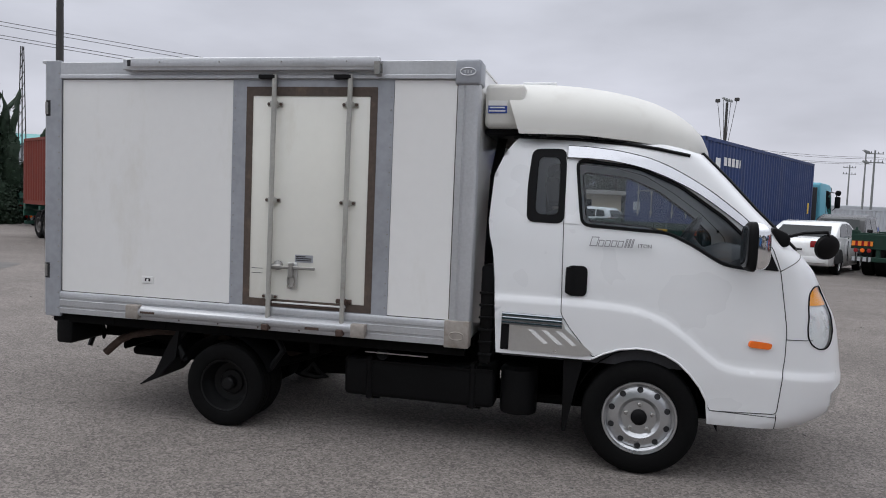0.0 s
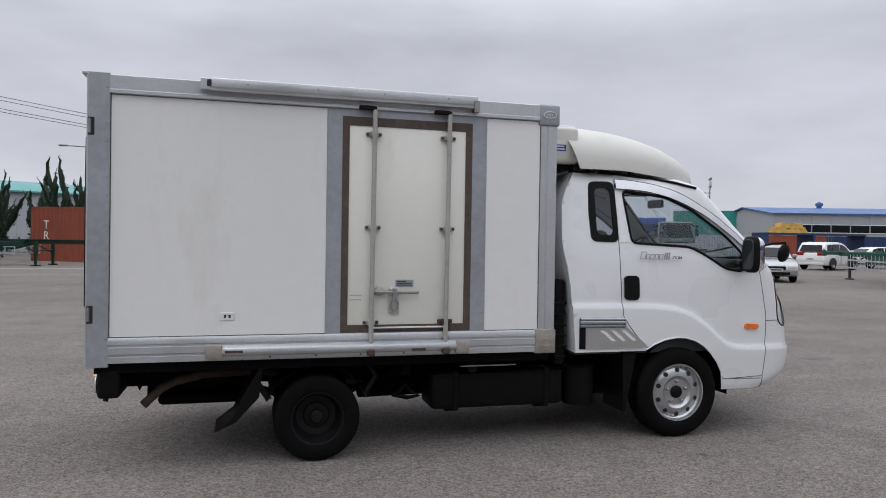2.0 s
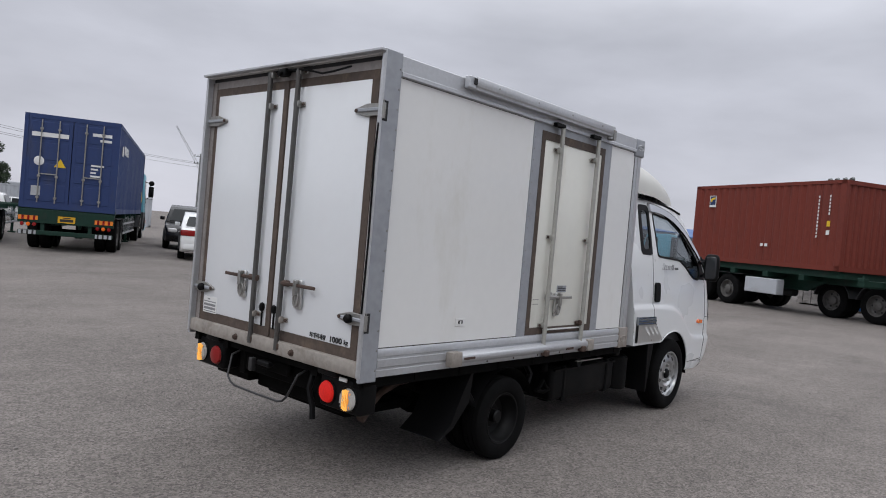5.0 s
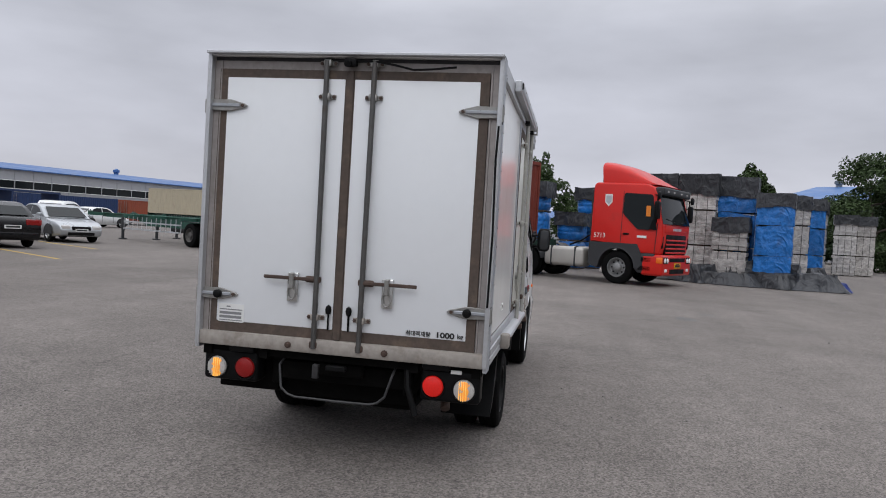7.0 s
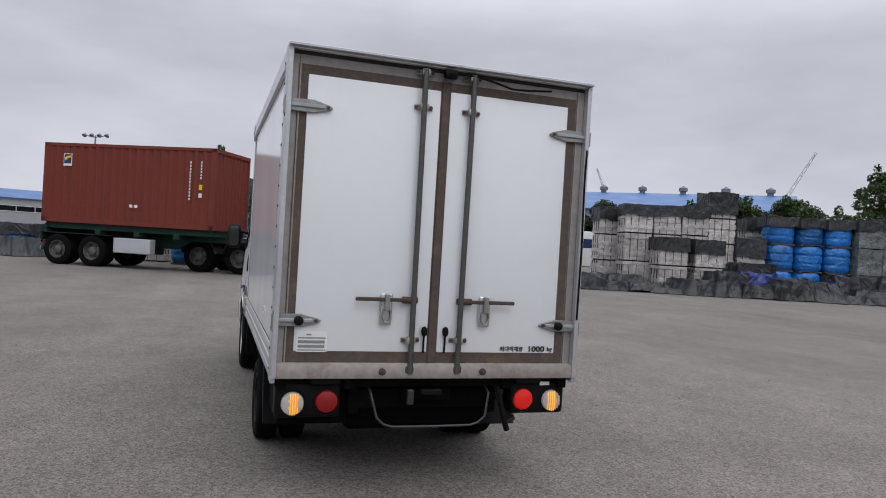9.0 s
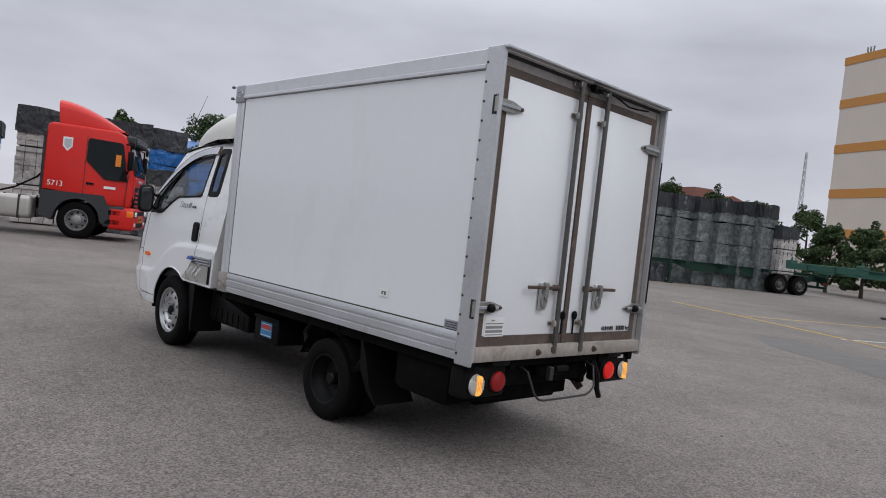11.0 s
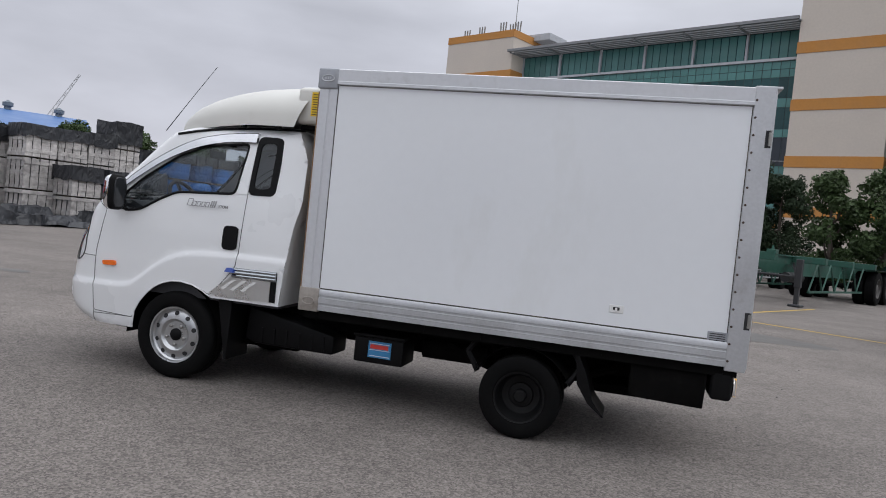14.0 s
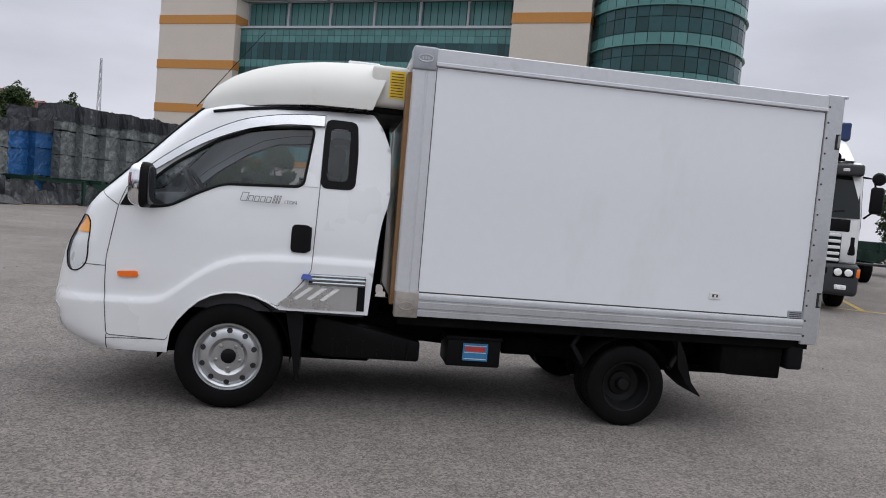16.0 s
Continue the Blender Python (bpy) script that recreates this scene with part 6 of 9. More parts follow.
def container(length, height, colour, label, group="shipping containers", marks=True, ends=True):
    """A corrugated shipping container; its doors at x = 0, its far end at x = length, bottom at z = 0."""
    c = thing("shipping_container", label, "container", group)
    w = 1.219
    rails = []
    for y in (-w, w):
        rails.append(box(0, length, y - 0.04 if y > 0 else y, y if y > 0 else y + 0.04, 0, 0.15))
        rails.append(box(0, length, y - 0.04 if y > 0 else y, y if y > 0 else y + 0.04, height - 0.10, height))
        for x in (0.08, length - 0.08):
            rails.append(box(x - 0.085, x + 0.085, y - 0.10 if y > 0 else y, y if y > 0 else y + 0.10, 0, height))
    for x in (0.05, length - 0.05):
        rails.append(box(x - 0.05, x + 0.05, -w, w, 0, 0.15))
        rails.append(box(x - 0.05, x + 0.05, -w, w, height - 0.12, height))
    part("container_frame", join(*rails), colour, c)
    for y in (-1, 1):
        bm = bmesh.new()
        n = int((length - 0.3) / 0.278)
        pts = []
        for k in range(n):
            x = 0.15 + (length - 0.3) * k / n
            p = (length - 0.3) / n
            pts += [(x, 0.0), (x + 0.26 * p, 0.0), (x + 0.5 * p, 0.036), (x + 0.76 * p, 0.036)]
        pts.append((length - 0.15, 0.0))
        lo = [bm.verts.new((x, y * (w - 0.008 - d), 0.14)) for x, d in pts]
        hi = [bm.verts.new((x, y * (w - 0.008 - d), height - 0.09)) for x, d in pts]
        for k in range(len(pts) - 1):
            bm.faces.new((lo[k], lo[k + 1], hi[k + 1], hi[k]))
        part("corrugated_wall", bm, colour, c, smooth=None)
    part("container_roof", box(0.02, length - 0.02, -w + 0.02, w - 0.02, height - 0.05, height - 0.01), colour, c)
    bm = bmesh.new()
    pts = []
    for k in range(9):
        y = -1.10 + 2.2 * k / 9
        pts += [(y, 0.0), (y + 0.06, 0.0), (y + 0.12, 0.04), (y + 0.19, 0.04)]
    pts.append((1.10, 0.0))
    lo, hi = [bm.verts.new((length - 0.02 - d, y, 0.14)) for y, d in pts], [bm.verts.new((length - 0.02 - d, y, height - 0.11)) for y, d in pts]
    for k in range(len(pts) - 1):
        bm.faces.new((lo[k], lo[k + 1], hi[k + 1], hi[k]))
    part("end_wall", bm, colour, c, smooth=None)
    for s in (-1, 1):
        d = part("container_door", join(box(0.01, 0.05, s * 0.01, s * 1.12, 0.15, height - 0.12), *[box(0.0, 0.02, s * 0.10, s * 1.03, 0.15 + (height - 0.3) * k / 4 + 0.05, 0.15 + (height - 0.3) * (k + 1) / 4 - 0.05, 0.008) for k in range(4)]), colour, c)
        for y in (0.34, 0.78):
            part("lock_rod", rod((-0.03, s * y, 0.16), (-0.03, s * y, height - 0.14), 0.018, 8), M_steel, d)
            for z in (0.3, 0.9, height - 0.4):
                part("rod_keeper", box(-0.055, 0.0, s * y - 0.04, s * y + 0.04, z - 0.03, z + 0.03, 0.006), M_steel, d)
        part("rod_handle", box(-0.05, -0.03, s * 0.34, s * 0.78, 0.95, 0.98), M_steel, d)
    return c


def trailer(length, paint, label, axles=2, guards=True, legs=True, plate=True, group="skeletal trailers", first=1.7, truss=False):
    """A skeletal container trailer: rear bumper at x = 0, gooseneck at x = length; deck at about 1.2 m."""
    t = thing("skeletal_trailer", label, "trailer", group)
    beams = []
    for y in (-0.45, 0.45):
        web = [(0.05, 1.18), (length, 1.18), (length, 1.00), (length * 0.72, 0.98), (length * 0.64, 0.72), (0.6, 0.72), (0.05, 0.88)]
        beams.append(prism(web, "y", y - 0.012, y + 0.012))
        beams.append(box(0.05, length, y - 0.07, y + 0.07, 1.165, 1.19))
        beams.append(box(0.6, length * 0.64, y - 0.07, y + 0.07, 0.71, 0.735))
    part("main_beam", join(*beams), paint, t)
    for x in (0.12, length * 0.30, length * 0.5, length * 0.70, length - 0.12):
        part("cross_bolster", box(x - 0.10, x + 0.10, -1.22, 1.22, 1.04, 1.20, 0.01), paint, t)
    for x in (0.12, length - 0.12):
        for y in (-1.14, 1.14):
            part("twist_lock", join(box(x - 0.10, x + 0.10, y - 0.09, y + 0.09, 1.16, 1.26, 0.01), rod((x, y, 1.26), (x, y, 1.34), 0.035, 8, 0.015)), paint, t)
    # rear light board and bumper
    part("rear_board", box(-0.02, 0.06, -1.22, 1.22, 0.78, 1.16, 0.01), paint, t)
    part("bumper_beam", box(0.0, 0.10, -1.20, 1.20, 0.45, 0.58, 0.02), paint, t)
    for y in (-0.6, 0.6):
        part("bumper_stay", box(0.02, 0.10, y - 0.05, y + 0.05, 0.5, 0.85), paint, t)
    for s in (-1, 1):
        lamp = part("lamp_board", box(-0.035, -0.02, s * 0.72, s * 1.20, 0.86, 0.98), M_hazard, t, "orange reflector board")
        for k in range(3):
            part("stripe", box(-0.037, -0.035, s * (0.78 + 0.14 * k), s * (0.84 + 0.14 * k), 0.86, 0.98), M_red, lamp)
        for k, mt in enumerate((M_red, M_orange, M_red)):
            part("rear_lamp", moved(lathe([(0.055, 0), (0.045, 0.02), (0, 0.025)], 12), Matrix.Translation((-0.02, s * (0.80 + 0.15 * k), 0.74)) @ Matrix.Rotation(radians(-90), 4, "Y")), mt, t)
        part("chevron_board", box(-0.015, 0.0, s * 0.75, s * 1.18, 0.46, 0.57), M_boxgrey, t)
        for k in range(3):
            part("chevron", box(-0.018, -0.015, s * (0.80 + 0.13 * k), s * (0.85 + 0.13 * k), 0.46, 0.57), M_ink, t)
    if plate:
        p = part("number_plate", box(-0.04, -0.02, -0.22, 0.22, 0.83, 1.01), M_plate, t, "yellow number plate")
        part("plate_print", bars([(0.05, 0.39, 0.035, 0.075), (0.12, 0.32, 0.125, 0.03)], on_wall(SIDE_REAR, -0.041, 0.22, 0.83)), M_ink, p)
    for k in range(axles):
        x = first + 1.25 * k
        part("axle", rod((x, -1.1, 0.5), (x, 1.1, 0.5), 0.07, 10), M_chassis, t)
        for s in (-1, 1):
            big_wheel(x, s * 1.06, 0.50, 0.28, s, t)
            big_wheel(x, s * 0.74, 0.50, 0.28, s, t)
        part("mudguard", join(box(x - 0.6, x + 0.6, -1.2, -0.62, 1.03, 1.045), box(x - 0.6, x + 0.6, 0.62, 1.2, 1.03, 1.045)), M_bumper, t)
    if legs:
        for s in (-1, 1):
            x = length * 0.76
            part("landing_leg", join(box(x - 0.07, x + 0.07, s * 0.85 - 0.07, s * 0.85 + 0.07, 0.45, 1.12, 0.01), box(x - 0.05, x + 0.05, s * 0.85 - 0.05, s * 0.85 + 0.05, 0.06, 0.5), box(x - 0.17, x + 0.17, s * 0.85 - 0.14, s * 0.85 + 0.14, 0.0, 0.06, 0.02), rod((x + 0.05, s * 0.85, 0.55), (x - 0.7, s * 0.5, 1.0), 0.03, 6)), M_green if paint is M_green else M_bumper, t)
        part("leg_brace", rod((length * 0.76, -0.85, 0.7), (length * 0.76, 0.85, 0.7), 0.03, 6), M_bumper, t)
    if guards:
        for s in (-1, 1):
            x0, x1 = first + 0.7 + 1.25 * (axles - 1), length * 0.70
            g = part("side_guard", join(box(x0, x1, s * 1.17, s * 1.20, 0.84, 0.90), box(x0, x1, s * 1.17, s * 1.20, 0.52, 0.58), *[box(x0 + (x1 - x0) * k / 12 - 0.02, x0 + (x1 - x0) * k / 12 + 0.02, s * 1.165, s * 1.175, 0.50, 1.10) for k in range(13)]), M_alu, t, "silver side guard rails")
    if truss:
        x0, x1 = first + 0.9 + 1.25 * (axles - 1), length * 0.72
        for y in (-0.95, 0.95):
            part("truss_chord", box(x0, x1, y - 0.03, y + 0.03, 0.34, 0.39), paint, t)
            for k in range(9):
                xa, xb = x0 + (x1 - x0) * k / 9, x0 + (x1 - x0) * (k + 1) / 9
                part("truss_bar", rod((xa if k % 2 else xb, y, 0.37), (xb if k % 2 else xa, y, 1.05), 0.022, 6), paint, t)
    part("air_tank", rod((length * 0.45, -0.25, 0.62), (length * 0.55, -0.25, 0.62), 0.14, 14), M_bumper, t)
    return t


def tractor(paint, label, deflector=True, dark_lower=True, rear_axles=1, plate=True, unit=False, bars_of=None):
    """A cab-over tractor: front axle at x = 0, heading +x, the fifth wheel behind."""
    t = thing("tractor_unit", label, "lorry", "tractor units")
    trim = M_bumper if dark_lower else paint
    side = [(1.30, 0.98), (1.37, 1.30), (1.37, 1.86), (1.14, 2.84), (1.02, 3.00), (0.80, 3.08), (-0.84, 3.12), (-0.92, 3.02), (-0.92, 1.24), (0.60, 1.24), (0.74, 0.98)]

    def tuck(bm):
        for v in bm.verts:
            v.co.y *= (1 - 0.045 * max(0.0, v.co.z - 1.8)) * (1 - 0.06 * max(0.0, v.co.x - 1.0) / 0.37)
        return bm
    cab = part("cab", tuck(prism(side, "y", -1.22, 1.22, 0.06, 3)), paint, t, smooth=40)
    bm = bmesh.new()
    rows = []
    for k in range(4):
        u = k / 3
        rows.append([bm.verts.new((1.418 - 0.225 * u - 0.05 * (abs(i - 5) / 5) ** 3, (1.13 - 0.04 * u) * (i - 5) / 5, 1.90 + 0.86 * u)) for i in range(11)])
    for A, B in zip(rows, rows[1:]):
        for i in range(10):
            bm.faces.new((A[i], A[i + 1], B[i + 1], B[i]))
    part("windshield", bm, M_glassdark, cab, "dark windshield", 60)
    part("windshield_shelf", box(1.24, 1.30, -0.9, 0.9, 1.92, 2.02, 0.02), M_boxgrey, cab)
    visor = box(1.06, 1.34, -1.13, 1.13, 2.76, 2.99, 0.05, 3)
    part("sun_visor", visor, M_bumper, cab, "dark sun visor")
    for y in (-0.8, -0.3, 0.3, 0.8):
        part("marker_lamp", box(1.33, 1.35, y - 0.06, y + 0.06, 2.84, 2.90, 0.01), M_clear, cab)
    # badge band, grille and bars
    part("badge_band", box(1.30, 1.385, -0.98, 0.98, 1.62, 1.88, 0.03, 2), M_black if bars_of else paint, cab)
    part("badge_mark", join(*[box(1.384, 1.392, -0.34 + 0.12 * k, -0.25 + 0.12 * k, 1.71, 1.79) for k in range(6)]), M_boxgrey, cab)
    part("grille", box(1.30, 1.378, -0.86, 0.86, 0.98, 1.60, 0.03, 2), M_black, cab)
    for k in range(5 if bars_of else 4):
        z = 1.02 + 0.125 * k
        part("grille_bar", box(1.372, 1.40, -0.84, 0.84, z, z + (0.065 if bars_of else 0.05), 0.012), bars_of or paint, cab)
    bp = part("bumper", box(0.78, 1.45, -1.23, 1.23, 0.34, 0.98, 0.09, 4), paint if paint is M_cabred else trim, t, "front bumper with lamps")
    part("bumper_skirt", box(1.36, 1.458, -0.62, 0.62, 0.40, 0.56, 0.02), M_black, bp)
    part("air_slot", box(1.40, 1.460, -0.66, 0.66, 0.76, 0.90, 0.02), M_black, bp)
    for s in (-1, 1):
        lamp = part("headlamp", box(1.36, 1.464, s * 0.74, s * 1.15, 0.70, 0.92, 0.04, 3), M_black, bp, "dark headlamp unit")
        for y in (0.84, 1.03):
            part("lamp_lens", moved(lathe([(0.075, 0), (0.06, 0.015), (0, 0.022)], 14), Matrix.Translation((1.464, s * y, 0.81)) @ Matrix.Rotation(radians(90), 4, "Y")), M_lampsilver, lamp)
        part("fog_lamp", box(1.42, 1.462, s * 0.80, s * 1.02, 0.46, 0.56, 0.02, 2), M_lampsilver, bp)
        part("turn_lamp", box(1.26, 1.445, s * 1.155, s * 1.238, 0.72, 0.90, 0.02, 2), M_orange, bp)
        part("corner_vent", box(1.22, 1.372, s * 0.98, s * 1.12, 1.16, 1.56, 0.04, 3), M_black, cab)
        win = [(1.16, 1.92), (1.03, 2.70), (0.98, 2.76), (0.16, 2.80), (0.12, 2.74), (0.12, 2.16), (0.62, 1.70), (0.98, 1.70)]
        part("side_window", tuck(prism(round_poly(win, 0.05), "y", s * 1.19, s * 1.226)), M_glassdark, cab, "dark side window")
        part("window_frame", tuck(prism([(1.20, 1.70), (1.14, 2.02), (1.07, 2.02), (0.98, 1.72)], "y", s * 1.20, s * 1.229)), M_black, cab)
        for poly in ([(0.09, 1.26), (0.105, 1.26), (0.105, 2.84), (0.09, 2.84)], [(1.16, 1.02), (1.175, 1.02), (1.225, 1.90), (1.21, 1.90)]):
            part("door_gap", tuck(prism(poly, "y", s * 1.21, s * 1.2235)), M_seam, cab)
        part("door_handle", box(0.16, 0.36, s * 1.215, s * 1.236, 1.52, 1.58, 0.012), M_black, cab)
        arc = [(0.60 * math.cos(a), 0.51 + 0.60 * math.sin(a)) for a in np.linspace(radians(2), radians(178), 17)]
        arch = [(0.64, 0.46), (0.80, 0.62), (0.78, 0.98), (0.64, 1.26), (-0.94, 1.26), (-0.94, 0.58), (-0.66, 0.46)] + arc[::-1]
        part("wheel_arch", prism(arch, "y", s * 0.86, s * 1.235), M_bumper, t, "dark wheel arch")
        part("arch_lip", tube([(x, s * 1.236, z) for x, z in arc], 0.02, 6), M_bumper, t)
        st = part("entry_steps", box(0.66, 1.20, s * 0.95, s * 1.225, 0.40, 1.0, 0.04, 2), M_bumper, t)
        for z in (0.48, 0.74):
            part("step_hole", box(0.72, 1.10, s * 1.20, s * 1.230, z, z + 0.14, 0.01), M_black, st)
        big_wheel(0, s * 1.03, 0.51, 0.31, s, t, M_lorryhub)
        m = part("mirror_arm", tube([(1.08, s * 1.12, 2.76), (1.24, s * 1.34, 2.72), (1.26, s * 1.40, 2.10), (1.18, s * 1.22, 1.92)], 0.024, 6), M_black, t)
        part("mirror_head", box(1.20, 1.34, s * 1.28, s * 1.52, 2.02, 2.56, 0.06, 3), M_black, m, "black mirror head")
        part("round_mirror", moved(lathe([(0, 0.06), (0.10, 0.045), (0.13, 0.0), (0.10, -0.02), (0, -0.02)], 16), Matrix.Translation((1.30, s * 1.40, 2.72)) @ Matrix.Rotation(radians(90), 4, "Y")), M_black, m)
        part("wiper", tube([(1.39, s * 0.1, 1.94), (1.385, s * 0.5, 2.00), (1.36, s * 0.85, 2.05)], 0.015, 5), M_black, cab)
    if deflector:
        tall = 0.55 if paint is M_cabdarkred else 0.74
        shell = paint if paint in (M_cabred, M_cabdarkred) else M_cabwhite
        bm = bmesh.new()
        rings = []
        for k in range(11):
            u = k / 10
            x, h, wd = 0.98 - 1.72 * u, tall * math.sin(u * 1.45) ** 0.95, 0.98 + 0.10 * u
            rings.append([bm.verts.new((x + 0.10 * (1 - abs(math.sin(a)) ** 0.4), -wd * math.copysign(abs(math.cos(a)) ** 0.5, math.cos(a)), 3.07 + max(0.02, h) * abs(math.sin(a)) ** 0.32)) for a in np.linspace(0, math.pi, 17)])
        for A, B in zip(rings, rings[1:]):
            for i in range(16):
                bm.faces.new((A[i], A[i + 1], B[i + 1], B[i]))
        # turned-in rear edge of the shell
        lip = [bm.verts.new((v.co.x + 0.03, v.co.y * 0.94, 3.07 + (v.co.z - 3.07) * 0.93)) for v in rings[-1]]
        deep = [bm.verts.new((v.co.x + 0.60, v.co.y, max(3.08, v.co.z - 0.32))) for v in lip]
        for A, B in ((rings[-1], lip), (lip, deep)):
            for i in range(16):
                bm.faces.new((A[i], A[i + 1], B[i + 1], B[i]))
        part("roof_deflector", bm, shell, t, "moulded roof deflector", 50)
    if plate:
        p = part("number_plate", box(1.458, 1.470, -0.26, 0.26, 0.58, 0.74), M_plate, bp, "yellow number plate")
        part("plate_print", bars([(0.06, 0.46, 0.03, 0.07), (0.14, 0.38, 0.115, 0.025)], Matrix.Translation((1.471, -0.26, 0.58)) @ Matrix(((0, 0, 1, 0), (1, 0, 0, 0), (0, 1, 0, 0), (0, 0, 0, 1)))), M_ink, p)
    # frame, tank, rear wheels
    end = -3.6 - 1.35 * (rear_axles - 1) - 1.0
    part("frame_rail", join(*[box(end, 0.8, y - 0.04, y + 0.04, 0.72, 1.0) for y in (-0.42, 0.42)], *[box(x - 0.05, x + 0.05, -0.42, 0.42, 0.76, 0.96) for x in (end + 0.2, -2.6, -1.4)]), M_chassis, t)
    part("fifth_wheel", box(-4.0, -3.2, -0.45, 0.45, 1.02, 1.16, 0.03), M_chassis, t)
    part("cab_back", box(-1.02, -0.92, -1.05, 1.05, 1.1, 2.9, 0.02), M_bumper, t)
    part("air_hose", tube([(-1.02, 0.2, 2.1), (-1.4, 0.2, 1.6), (-1.9, 0.1, 1.25), (-2.3, 0.1, 1.1)], 0.03, 6), M_black, t)
    part("exhaust_pipe", rod((-1.16, 0.75, 1.0), (-1.16, 0.75, 2.7), 0.09, 12), M_bumper, t)
    for s in (-1, 1):
        tk = part("fuel_tank", box(-2.58, -1.15, s * 0.55, s * 1.16, 0.42, 1.04, 0.12, 4), mat("pale_tank_paint", (0.44, 0.42, 0.39), 0.4, metal=0.4, spread=0.12, dirt=(0.22, 0.20, 0.17), dirt_amount=0.25), t, "pale box-shaped fuel tank")
        for xx in (-2.3, -1.45):
            part("tank_strap", box(xx - 0.03, xx + 0.03, s * 0.54, s * 1.175, 0.41, 1.055, 0.12, 4), M_bumper, tk)
        for k in range(rear_axles):
            x = -3.25 - 1.42 * k
            big_wheel(x, s * 1.05, 0.51, 0.29, s, t)
            big_wheel(x, s * 0.72, 0.51, 0.29, s, t)
            guard = [(x - 0.62 * math.cos(a), 0.51 + 0.62 * math.sin(a)) for a in np.linspace(radians(10), radians(170), 11)]
            guard += [(x - 0.59 * math.cos(a), 0.51 + 0.59 * math.sin(a)) for a in np.linspace(radians(170), radians(10), 11)]
            part("mudguard", prism(guard, "y", s * 0.6, s * 1.22), M_bumper, t)
    for k in range(rear_axles):
        part("axle", rod((-3.25 - 1.42 * k, -1.0, 0.51), (-3.25 - 1.42 * k, 1.0, 0.51), 0.09, 10), M_chassis, t)
    if unit:
        u = part("cooler_box", box(-1.35, -1.02, -0.25, 0.55, 1.75, 2.35, 0.02), M_boxgrey, t, "pale air conditioner on the cab back")
        part("cooler_fan", moved(lathe([(0.22, 0), (0.2, 0.02), (0, 0.02)], 18), Matrix.Translation((-1.352, 0.12, 2.05)) @ Matrix.Rotation(radians(-90), 4, "Y")), M_black, u)
    return t


